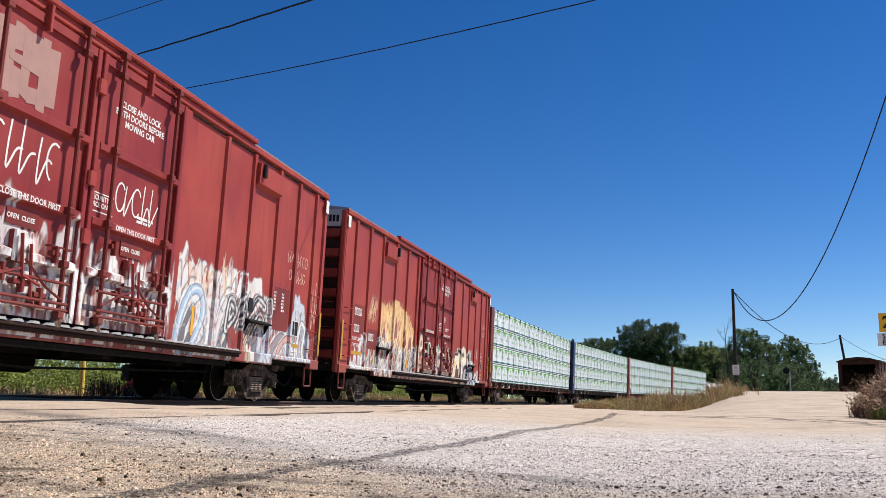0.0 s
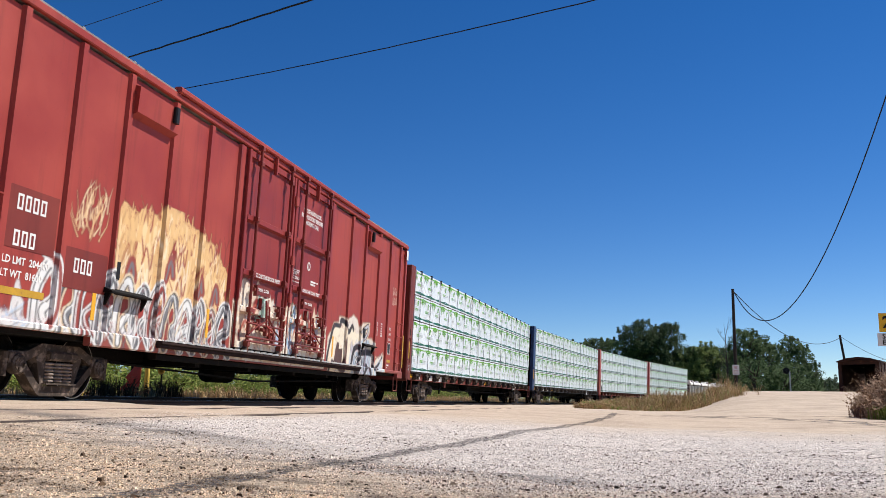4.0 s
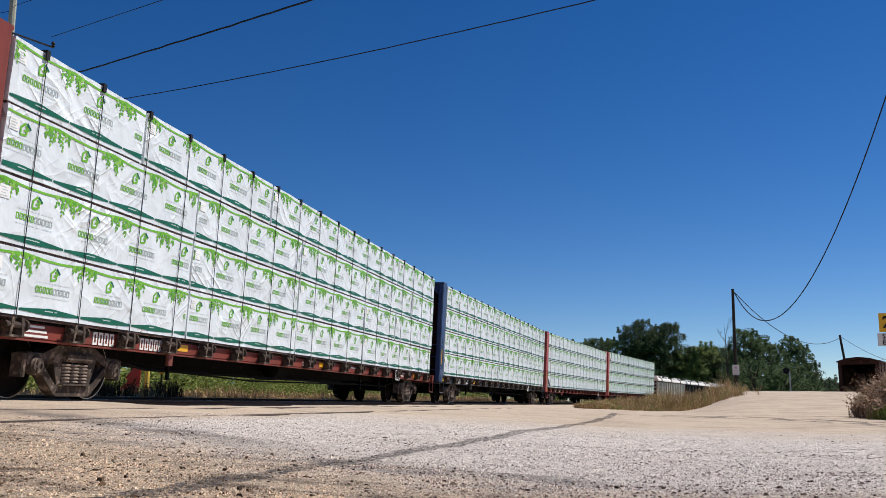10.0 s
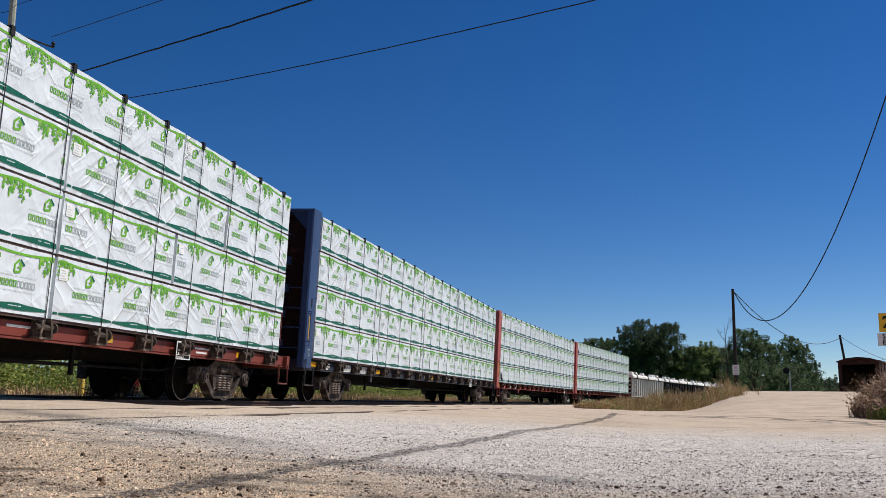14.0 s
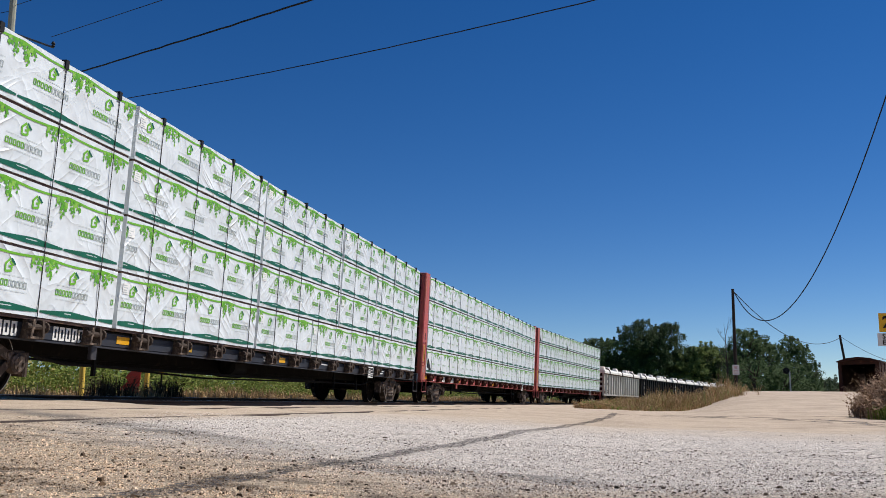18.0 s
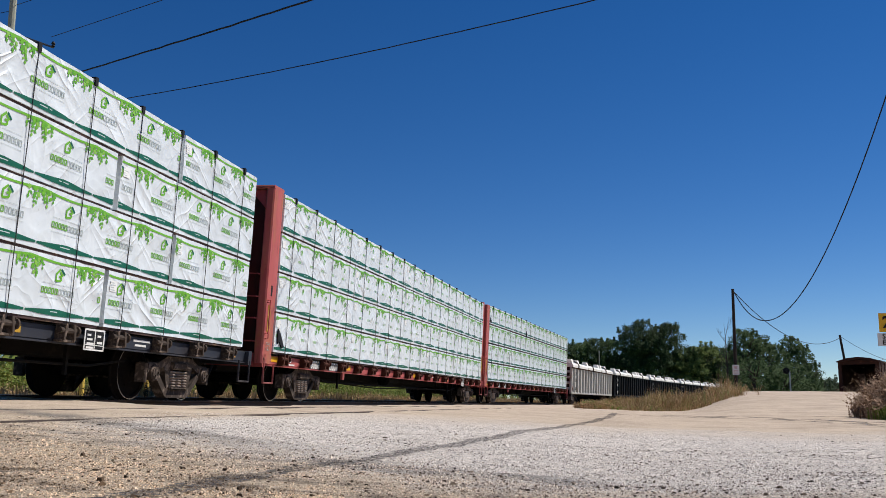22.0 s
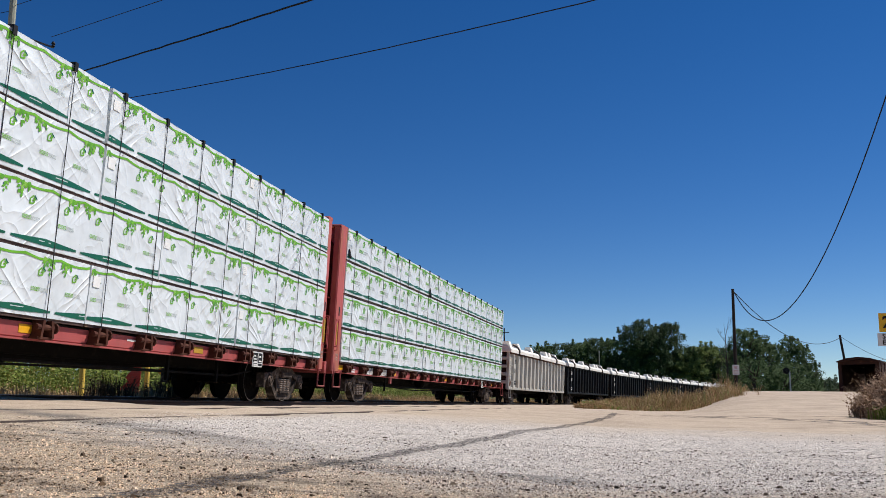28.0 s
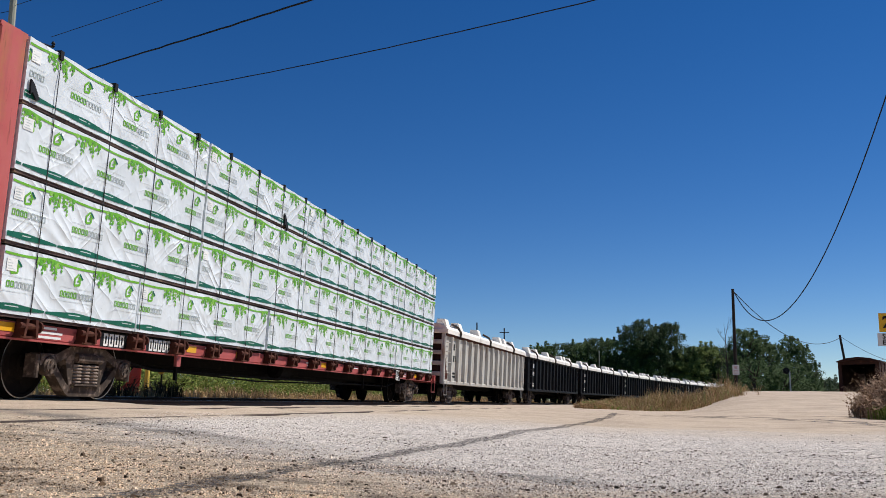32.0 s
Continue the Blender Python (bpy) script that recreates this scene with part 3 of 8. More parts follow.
loose_stones(112000, "loose_gravel", "loose grey and tan stones on the road", 5, 0.001, 0.0006, 0.0013,
             [(0, (0.07, 0.055, 0.045)), (0.13, (0.28, 0.235, 0.2)), (0.26, (0.66, 0.585, 0.525)), (0.55, (0.88, 0.805, 0.74)), (1, (0.95, 0.91, 0.87))])
loose_stones(4200, "dark_clods", "dark clods and larger stones scattered on the road", 8, 0.0028, 0.0006, 0.0022,
             [(0, (0.05, 0.038, 0.03)), (0.7, (0.16, 0.12, 0.09)), (0.8, (0.4, 0.32, 0.26)), (1, (0.78, 0.69, 0.6))])


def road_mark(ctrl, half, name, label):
    """A thin dark strip, ragged and broken, laid over the road in a long bend."""
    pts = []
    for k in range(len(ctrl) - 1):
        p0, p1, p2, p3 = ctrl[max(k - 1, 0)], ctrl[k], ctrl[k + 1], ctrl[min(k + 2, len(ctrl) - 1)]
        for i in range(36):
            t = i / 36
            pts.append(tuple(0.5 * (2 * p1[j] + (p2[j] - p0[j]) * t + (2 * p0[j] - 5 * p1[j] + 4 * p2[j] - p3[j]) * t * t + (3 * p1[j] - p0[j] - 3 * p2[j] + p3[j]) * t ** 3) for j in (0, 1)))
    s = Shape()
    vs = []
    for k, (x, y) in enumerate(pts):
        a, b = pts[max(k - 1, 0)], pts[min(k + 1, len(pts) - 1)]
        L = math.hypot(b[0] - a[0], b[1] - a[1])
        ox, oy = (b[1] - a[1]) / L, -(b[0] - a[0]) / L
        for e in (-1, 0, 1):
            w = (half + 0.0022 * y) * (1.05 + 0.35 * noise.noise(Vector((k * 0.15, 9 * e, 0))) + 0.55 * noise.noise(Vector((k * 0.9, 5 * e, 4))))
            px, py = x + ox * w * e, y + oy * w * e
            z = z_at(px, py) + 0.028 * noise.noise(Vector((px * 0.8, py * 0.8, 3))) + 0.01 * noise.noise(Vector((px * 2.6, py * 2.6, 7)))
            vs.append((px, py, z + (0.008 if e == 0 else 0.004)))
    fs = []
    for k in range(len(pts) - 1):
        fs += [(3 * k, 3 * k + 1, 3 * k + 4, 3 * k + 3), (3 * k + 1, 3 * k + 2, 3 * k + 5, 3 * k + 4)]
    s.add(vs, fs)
    m, n, l, b = shader("dark_road_strip", 0.85)
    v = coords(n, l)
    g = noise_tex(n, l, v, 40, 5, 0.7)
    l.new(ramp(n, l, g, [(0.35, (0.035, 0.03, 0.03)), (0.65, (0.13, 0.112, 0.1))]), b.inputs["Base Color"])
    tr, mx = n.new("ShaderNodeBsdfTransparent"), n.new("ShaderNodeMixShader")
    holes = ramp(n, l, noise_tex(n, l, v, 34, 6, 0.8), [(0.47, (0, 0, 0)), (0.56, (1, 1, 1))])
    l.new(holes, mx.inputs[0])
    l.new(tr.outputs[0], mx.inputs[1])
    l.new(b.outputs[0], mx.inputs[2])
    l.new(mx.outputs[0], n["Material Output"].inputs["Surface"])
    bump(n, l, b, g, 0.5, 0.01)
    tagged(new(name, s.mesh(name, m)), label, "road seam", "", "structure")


# a cable's shadow on the road, laid as a dark strip
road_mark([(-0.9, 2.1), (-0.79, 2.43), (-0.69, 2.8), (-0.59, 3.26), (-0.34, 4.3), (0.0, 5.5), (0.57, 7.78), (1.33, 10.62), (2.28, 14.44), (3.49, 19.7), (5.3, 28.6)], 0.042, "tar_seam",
          "cable shadow laid as a dark strip across the gravel road")
for rut in ([(8.25, 25.2), (8.2, 23.9), (8.1, 20.0), (8.4, 16.6)], [(6.3, 26.6), (6.74, 24.9), (6.9, 21.9)], [(10.9, 27.2), (11.2, 25.0), (11.6, 21.5)]):
    road_mark(rut, 0.11, "wheel_rut", "dark thin wheel rut in the sand")
road_mark([(4.7, 26.0), (5.5, 24.6), (6.4, 23.4), (7.2, 22.0), (7.5, 19.5), (7.2, 16.5), (6.8, 13.5)], 0.03, "wheel_rut", "dark muddy wheel rut in the sand")
road_mark([(6.6, 24.2), (7.6, 25.4), (8.2, 26.2)], 0.1, "mud_patch", "dark mud patch in the sand")
road_mark([(7.3, 15.6), (7.5, 16.4), (7.9, 17.6)], 0.05, "mud_patch", "dark mud patch in the sand")


# ---- tracks ----
def rail_mesh(c, s0, s1, step, lift=0.0, name="rail"):
    prof = [(-0.075, -0.17), (0.075, -0.17), (0.075, -0.155), (0.012, -0.13), (0.012, -0.045), (0.036, -0.03), (0.036, -0.006), (0.028, 0), (-0.028, 0), (-0.036, -0.006), (-0.036, -0.03), (-0.012, -0.045), (-0.012, -0.13), (-0.075, -0.155)]
    s = Shape()
    n = len(prof)
    ks = np.arange(s0, s1 + step / 2, step)
    vs = [beside(a, c + p, q + lift) for a in ks for p, q in prof]
    s.add(vs, [])
    for k in range(len(ks) - 1):
        for i in range(n):
            s.f.append((k * n + i, k * n + (i + 1) % n, (k + 1) * n + (i + 1) % n, (k + 1) * n + i))
            s.m.append(1 if i == 7 else 0)
    return s.mesh(name, [M["rail"], M["rail_top"]])


track = thing("main_track", "main line track with worn steel rails on dark timber ties", "railway track", "", "structure")
for c in (-0.7535, 0.7535):
    part("rail", rail_mesh(c, -120, 300, 2.0), None, track, "steel rail with polished head")
tie = Shape().box(-1.3, 1.3, -0.115, 0.115, -0.36, -0.19, 0.012).mesh("tie", M["tie"])
for k in range(120):
    s = 15.2 + k * 0.56
    x, y, th, z = line(s)
    o = part("tie", tie, None, track)
    o.matrix_basis = pose(x, y, z, 0, math.degrees(math.atan(LEAN)), -math.degrees(th))


def ballast(s0, s1):
    """Crushed stone shoulders under the ties, with a rough top."""
    rnd = random.Random(3)
    sh = Shape()
    cs = [-3.0, -2.3, -1.75, -1.3, -0.9, -0.6, -0.2, 0.2, 0.6, 0.9, 1.3, 1.75, 2.3, 3.0]
    hs = [-0.75, -0.5, -0.27, -0.23, -0.22, -0.25, -0.24, -0.24, -0.25, -0.22, -0.23, -0.27, -0.42, -0.6]
    ks = np.arange(s0, s1, 0.4)
    vs = [beside(a, c, h + rnd.uniform(-0.03, 0.03)) for a in ks for c, h in zip(cs, hs)]
    n = len(cs)
    sh.add(vs, [(k * n + i, k * n + i + 1, (k + 1) * n + i + 1, (k + 1) * n + i) for k in range(len(ks) - 1) for i in range(n - 1)])
    return sh


BAL = grainy("dark_crushed_ballast", (0.13, 0.115, 0.1), 0.55, 0.95, 0, 22, 1.5, 1.0, (0.06, 0.05, 0.045), 0.55, (1, 1, 1), 0.03)
for s0, s1 in ((14.4, 250), (-110, -4)):
    tagged(new("ballast", ballast(s0, s1).mesh("ballast", BAL)), "dark crushed stone ballast under the ties", "ballast", "", "stuff")
# planking between and beside the rails at the crossing
planks = thing("crossing_planks", "worn timber planks set between the rails of the crossing", "crossing planks", "", "structure")
for k, c in enumerate((-1.62, -1.36, -1.1, -0.45, -0.15, 0.15, 0.45, 1.1, 1.36, 1.62)):
    for a in range(3):
        s0 = -4 + a * 6.1
        sh = Shape()
        vs = [beside(q, c + e * 0.12, h) for q in np.linspace(s0, s0 + 6.06, 5) for e, h in ((-1, -0.12), (1, -0.12), (1, -0.012), (-1, -0.012))]
        sh.add(vs, [(4 * i + j, 4 * i + (j + 1) % 4, 4 * i + 4 + (j + 1) % 4, 4 * i + 4 + j) for i in range(4) for j in range(4)] + [(0, 1, 2, 3), (16, 17, 18, 19)])
        part("plank", sh, M["plank"], planks)

# the second track, let into the sand of the crossing
siding = thing("siding_track", "rusty siding rails let into the sandy crossing", "railway track", "", "structure")


def sunk_rail(c, s0, s1):
    s = Shape()
    n = 0
    for a in np.arange(s0, s1, 0.5):
        x, y, th, _ = line(a)
        ox, oy = math.cos(th), -math.sin(th)
        z = z_at(x + c * ox, y + c * oy)
        for e, h in ((-0.045, -0.012), (-0.032, 0.002), (-0.026, 0.009), (0.026, 0.009), (0.032, 0.002), (0.045, -0.02)):
            s.v.append((x + (c + e) * ox, y + (c + e) * oy, z + h))
        n += 1
    for k in range(n - 1):
        for i in range(5):
            s.f.append((k * 6 + i, k * 6 + i + 1, k * 6 + 7 + i, k * 6 + 6 + i))
            s.m.append(0)
    return s


for c in (3.55, 5.05):
    part("rail", sunk_rail(c, -12, 30), M["sunk"], siding, "rusty sunken rail")


# ---- plants ----
def blades(spots, mat, name, label, category, hmin, hmax, seed, lean=0.35, width=0.012, per=5):
    """Tufts of grass and weeds at spots (x, y, scale): bent blades and stems with small leaves."""
    rnd = random.Random(seed)
    s = Shape()
    zs = ground_height([p[0] for p in spots], [p[1] for p in spots])[0]
    for (x, y, sc), z in zip(spots, zs):
        for _ in range(per):
            h = rnd.uniform(hmin, hmax) * sc
            a, b = rnd.uniform(0, 6.28), rnd.uniform(0.05, lean) * h
            px, py = x + rnd.gauss(0, 0.09), y + rnd.gauss(0, 0.09)
            dx, dy = math.cos(a), math.sin(a)
            w = width * rnd.uniform(0.7, 1.6)
            qx, qy = math.cos(a + 1.2) * w, math.sin(a + 1.2) * w
            s.add([(px - qx, py - qy, z - 0.03), (px + qx, py + qy, z - 0.03), (px + dx * b * 0.4 + qx * 0.8, py + dy * b * 0.4 + qy * 0.8, z + h * 0.6),
                   (px + dx * b * 0.4 - qx * 0.8, py + dy * b * 0.4 - qy * 0.8, z + h * 0.6), (px + dx * b, py + dy * b, z + h)], [(0, 1, 2, 3), (3, 2, 4)])
            for _ in range(2):
                f, e = rnd.uniform(0.35, 1.0), rnd.uniform(0.015, 0.04)
                lx, ly, lz = px + dx * b * f + rnd.uniform(-0.03, 0.03), py + dy * b * f + rnd.uniform(-0.03, 0.03), z + h * f
                ux, uy = math.cos(a * 3 + f * 9), math.sin(a * 3 + f * 9)
                s.add([(lx, ly, lz), (lx + ux * e, ly + uy * e, lz + e * 0.6), (lx + ux * e * 2, ly + uy * e * 2, lz + 0.2 * e), (lx + ux * e - uy * e * 0.5, ly + uy * e + ux * e * 0.5, lz - 0.3 * e)], [(0, 1, 2, 3)])
    tagged(new(name, s.mesh(name, M[mat])), label, category, "", "stuff")


def leafy(spots, mat, name, label, category, high, seed, leaf, per=16):
    """Bushy weeds at spots (x, y, scale): columns of small leaves round thin stems."""
    rnd = random.Random(seed)
    s = Shape()
    zs = ground_height([p[0] for p in spots], [p[1] for p in spots])[0]
    for (x, y, sc), z in zip(spots, zs):
        h = high * sc * rnd.uniform(0.6, 1.1)
        s.add([(x - 0.008, y, z - 0.05), (x + 0.008, y, z - 0.05), (x, y, z + h)], [(0, 1, 2)])
        for _ in range(per):
            f = rnd.random() ** 0.7
            p = Vector((x + rnd.gauss(0, 0.1 * sc), y + rnd.gauss(0, 0.1 * sc), z + h * f))
            a = Vector((rnd.gauss(0, 1), rnd.gauss(0, 1), rnd.gauss(0.1, 0.6))).normalized() * leaf * rnd.uniform(0.5, 1.3)
            q = a.orthogonal().normalized() * a.length * 0.4
            s.add([p, p + a * 0.5 + q, p + a, p + a * 0.5 - q], [(0, 1, 2, 3)])
    tagged(new(name, s.mesh(name, M[mat])), label, category, "", "stuff")


rnd = random.Random(21)
spots = []
while len(spots) < 6600:                       # between the line and the dirt road, up the bank
    y = 38.6 + 40 * rnd.random() ** 1.4
    lo, hi = 0.142 * y + 0.4, min(5.6 + 1.15 * (y - 38.5), 0.327 * y)
    hi += 1.1 * noise.noise(Vector((y * 0.8, 3.0, 5))) + (rnd.expovariate(1.6) if rnd.random() < 0.12 else 0) - 0.2
    x = hi - (hi - lo) * rnd.random() ** 0.95
    near = float(np.min((x - _cx) ** 2 + (y - _cy) ** 2))
    if near < 2.4 ** 2:
        continue
    k = (0.3 + 0.7 * float(smooth((x / y - 0.142) / 0.11))) * (0.6 + 0.75 * noise.noise(Vector((x * 0.5, y * 0.5, 4)))) * (0.35 + 0.65 * float(smooth((y - 38.6) / 6))) * (0.6 + 0.95 * float(smooth((y - 41) / 8)) if y < 60 else 0.65) * min(1.0, 0.35 + (hi - x) / 1.6)
    if noise.noise(Vector((x * 0.9, y * 0.9, 1))) > (-0.1 if hi - x < 1.3 else -0.5):
        spots.append((x, y, max(0.22, k)))
blades(spots[:4600], "dry", "dry_grass", "dry brown grass along the road bank", "grass", 0.25, 0.95, 1, 0.85, 0.012, 6)
leafy(spots[3900:], "weed", "bank_weeds", "green weeds among the dry grass on the bank", "weeds", 0.75, 2, 0.05)
spots = [(rnd.gauss(12.4, 1.3), rnd.gauss(23.6, 1.5), 1) for _ in range(2300)]
spots = [(x, y, max(0.15, (1.25 - 0.3 * math.hypot((x - 13.2) / 1.1, (y - 23.6) / 1.6)) * (0.2 + 0.8 * float(smooth((x / y - 0.424) / 0.045))) * 1.15)) for x, y, _ in spots if x > 0.427 * y - 0.15 + 0.5 * noise.noise(Vector((y * 1.5, 0, 2)))]
spots = [p for p in spots if p[2] > 0.36]
leafy(spots[::2], "withered", "dry_shrub", "brown withered shrub beside the road", "shrub", 1.25, 13, 0.075, 26)
blades(spots[::3], "withered", "dry_bush", "tall dry brown grass clump beside the road", "grass", 0.4, 1.35, 3, 0.95, 0.008, 10)
blades([(rnd.uniform(10.25, 11.4), rnd.uniform(20.9, 22.3), 1) for _ in range(520)], "weed", "roadside_weeds", "low green weeds at the road edge", "weeds", 0.12, 0.35, 4)
spots = []
while len(spots) < 6800:                       # rough ground on the far side of the train
    s = rnd.uniform(-16, 95)
    c = -3.3 - 16 * rnd.random() ** 1.4
    p = beside(s, c)
    k = 0.8 + 0.7 * noise.noise(Vector((p.x * 0.35, p.y * 0.35, 8))) + min(0.5, (-c - 3.3) * 0.06)
    spots.append((p.x, p.y, max(0.3, k), c))
depth = [-((p[0] + 9.0) - 0.2 * p[1]) + 2.5 * noise.noise(Vector((p[0] * 0.3, p[1] * 0.3, 12))) for p in spots]
far_dry = [p[:3] for p, d in zip(spots, depth) if d < 6.4 or p[3] > -7.0]
far_green = [p[:3] for p, d in zip(spots, depth) if d >= 5.6 and p[3] < -6.6]
leafy(far_green, "weed", "trackside_weeds", "lush green weeds beyond the tracks", "weeds", 1.0, 5, 0.07)
far_dry += [tuple(beside(rnd.uniform(8, 42), -5.0 - 2.4 * rnd.random()))[:2] + (rnd.uniform(0.5, 1.0),) for _ in range(900)]
blades(far_dry, "dry", "trackside_dry_grass", "dry grass beyond the tracks", "grass", 0.2, 0.55, 6, 0.4, 0.012, 6)
shrubs = [beside(rnd.uniform(-20, 120), -13 - 18 * rnd.random()) for _ in range(3000)]
leafy([(p.x, p.y, rnd.uniform(0.7, 1.3)) for p in shrubs], "weed", "far_scrub", "green scrub behind the trackside weeds", "scrub", 2.2, 8, 0.2, 34)
spots = [(beside(rnd.choice((22.3, 24.6)) + rnd.gauss(0, 0.28), -3.7 + rnd.gauss(0, 0.25)).to_tuple()[:2] + (1.0,)) for _ in range(120)]
blades(spots, "dry_dark", "dead_scrub", "dark dead scrub beyond the tracks", "scrub", 0.2, 0.8, 7, 0.7, 0.011, 6)


def crown_mesh(seed, w, h, n, mat, clump=0.9, leaf=0.3):
    """Leaf clumps in an uneven crown about h high and w wide, base at z = 0."""
    rnd = random.Random(seed)
    s = Shape()
    centres = []
    for _ in range(int(110 + w * 12)):
        z = h * rnd.random() ** 0.85
        f = z / h
        rad = w / 2 * (0.5 + 0.9 * f if f < 0.45 else 1.05 * math.sqrt(max(0.02, 1 - ((f - 0.42) / 0.62) ** 2)))
        a, d = rnd.uniform(0, 6.28), rad * rnd.random() ** 0.45
        centres.append((d * math.cos(a), d * math.sin(a), z, clump * rnd.uniform(0.45, 1.1)))
    for _ in range(int(6 + w)):                             # leading shoots over the outline
        f = rnd.uniform(0.55, 0.95)
        rad, a = w / 2 * math.sqrt(max(0.02, 1 - ((f - 0.42) / 0.62) ** 2)), rnd.uniform(0, 6.28)
        for q in range(3):
            centres.append((rad * math.cos(a), rad * math.sin(a), h * f + clump * (0.5 + 0.55 * q), clump * (0.4 - 0.1 * q)))
    per = n // len(centres)
    for cx, cy, cz, r in centres:
        for _ in range(per):
            u, v, q = rnd.gauss(0, 1), rnd.gauss(0, 1), rnd.gauss(0, 1)
            L = math.sqrt(u * u + v * v + q * q) or 1
            rr = r * rnd.uniform(0.55, 1.05)
            p = Vector((cx + u / L * rr, cy + v / L * rr, cz + q / L * rr * 0.8))
            e = leaf * rnd.uniform(0.5, 1.2)
            a = Vector((rnd.gauss(0, 1), rnd.gauss(0, 1), rnd.gauss(0, 0.6))).normalized() * e
            b = a.orthogonal().normalized() * e * 0.55
            s.add([p, p + a * 0.5 + b, p + a, p + a * 0.5 - b], [(0, 1, 2, 3)])
    return s.mesh("crown", M[mat])


def tree(x, y, top, w, mat, seed, bare=False):
    """A tree whose crown tops out at that height over the eye."""
    z = z_at(x, y)
    H = top + EYE_Z - z
    t = thing("tree", {"leaf_dark": "tall dark green poplar with a dense crown", "leaf_mid": "green broadleaf tree with a ragged crown", "leaf_lime": "yellow-green leafy tree in front of the wood"}[mat], "tree", "trees behind the road")
    t.location = (x, y, z)
    rnd = random.Random(seed)
    trunk = Shape().tube([(0, 0, -0.2), (rnd.uniform(-0.1, 0.1), 0.05, H * 0.3), (rnd.uniform(-0.3, 0.3), 0.1, H * 0.6), (0, 0, H * 0.88)], 0.2, 8, 0, 0.04)
    for _ in range(9):
        a, z0 = rnd.uniform(0, 6.28), H * rnd.uniform(0.2, 0.7)
        L = w * rnd.uniform(0.25, 0.45)
        trunk.tube([(0, 0, z0), (math.cos(a) * L * 0.5, math.sin(a) * L * 0.5, z0 + L * 0.45), (math.cos(a) * L, math.sin(a) * L, z0 + L * 1.0)], 0.07, 5, 0, 0.015)
    part("trunk", trunk, M["bark"], t)
    c = part("crown", crown_mesh(seed, w, H * 0.85, 7000 if top < 6.5 else 13000, mat, 0.085 * w + 0.1, 0.026 * w + 0.04), None, t)
    c.location.z = H * 0.08


for k, (px, top, w, d, mat) in enumerate((
        (0.110, 6.7, 5.5, 112, "leaf_mid"), (0.130, 7.4, 5.5, 118, "leaf_dark"), (0.150, 7.1, 5.0, 112, "leaf_mid"), (0.168, 7.6, 5.0, 112, "leaf_dark"), (0.184, 7.2, 4.6, 108, "leaf_mid"),
        (0.204, 9.0, 4.6, 110, "leaf_dark"), (0.217, 9.7, 5.0, 110, "leaf_dark"), (0.236, 9.2, 5.0, 112, "leaf_dark"), (0.248, 9.6, 4.2, 112, "leaf_dark"), (0.227, 8.0, 5.5, 108, "leaf_dark"),
        (0.264, 7.0, 4.4, 118, "leaf_mid"), (0.278, 7.3, 4.0, 118, "leaf_dark"), (0.284, 5.6, 6.0, 96, "leaf_lime"), (0.264, 5.0, 5.0, 98, "leaf_lime"), (0.299, 6.8, 5.0, 114, "leaf_mid"),
        (0.328, 8.5, 4.4, 102, "leaf_mid"), (0.341, 8.0, 4.4, 104, "leaf_mid"), (0.355, 6.9, 4.4, 102, "leaf_mid"), (0.376, 7.9, 3.4, 104, "leaf_mid"), (0.386, 7.0, 3.6, 104, "leaf_mid"), (0.395, 5.0, 3.4, 104, "leaf_dark"),
        (0.309, 5.6, 5.5, 104, "leaf_dark"), (0.222, 5.6, 6.5, 100, "leaf_mid"), (0.195, 5.0, 6.0, 100, "leaf_dark"), (0.172, 4.6, 6.0, 102, "leaf_mid"), (0.145, 4.8, 6.0, 104, "leaf_dark"), (0.118, 4.6, 6.0, 104, "leaf_dark"),
        (0.410, 3.6, 6.0, 130, "leaf_dark"), (0.424, 3.2, 5.5, 140, "leaf_mid"), (0.438, 3.4, 6.0, 140, "leaf_dark"), (0.338, 4.4, 5.5, 95, "leaf_mid"), (0.368, 4.2, 5.0, 96, "leaf_mid"), (0.390, 3.0, 4.0, 98, "leaf_mid"))):
    f = 178 / d if px < 0.312 else 1.0              # those behind the line stand farther off
    tree(px * d * f, d * f, top * f * (1.09 if px < 0.312 else 1.03), w * f, mat, 100 + k)

bare = thing("bare_tree", "leafless grey tree among the green ones", "tree")
bare.location = (0.307 * 100, 100, z_at(30.7, 100))
rnd = random.Random(77)
s = Shape().tube([(0, 0, -0.2), (0.1, 0, 4), (0, 0, 8.6)], 0.12, 7, 0, 0.02)


def twigs(p, d, L, r, depth):
    """A limb that forks into thinner ones."""
    q = p + d * L
    s.tube([p, p.lerp(q, 0.5) + Vector((rnd.gauss(0, 0.05), rnd.gauss(0, 0.05), 0.04)), q], r, 4, 0, r * 0.5)
    for _ in range(3 if depth else 0):
        e = (d + Vector((rnd.gauss(0, 0.45), rnd.gauss(0, 0.45), rnd.gauss(0.1, 0.25)))).normalized()
        twigs(p.lerp(q, rnd.uniform(0.5, 1.0)), e, L * rnd.uniform(0.55, 0.75), r * 0.5, depth - 1)


for k in range(13):
    a, z0 = rnd.uniform(0, 6.28), rnd.uniform(2.5, 7.6)
    twigs(Vector((0, 0, z0)), Vector((math.cos(a) * 0.6, math.sin(a) * 0.6, 0.8)).normalized(), rnd.uniform(0.7, 1.3), 0.03, 3)
part("trunk", s, M["bark"], bare)


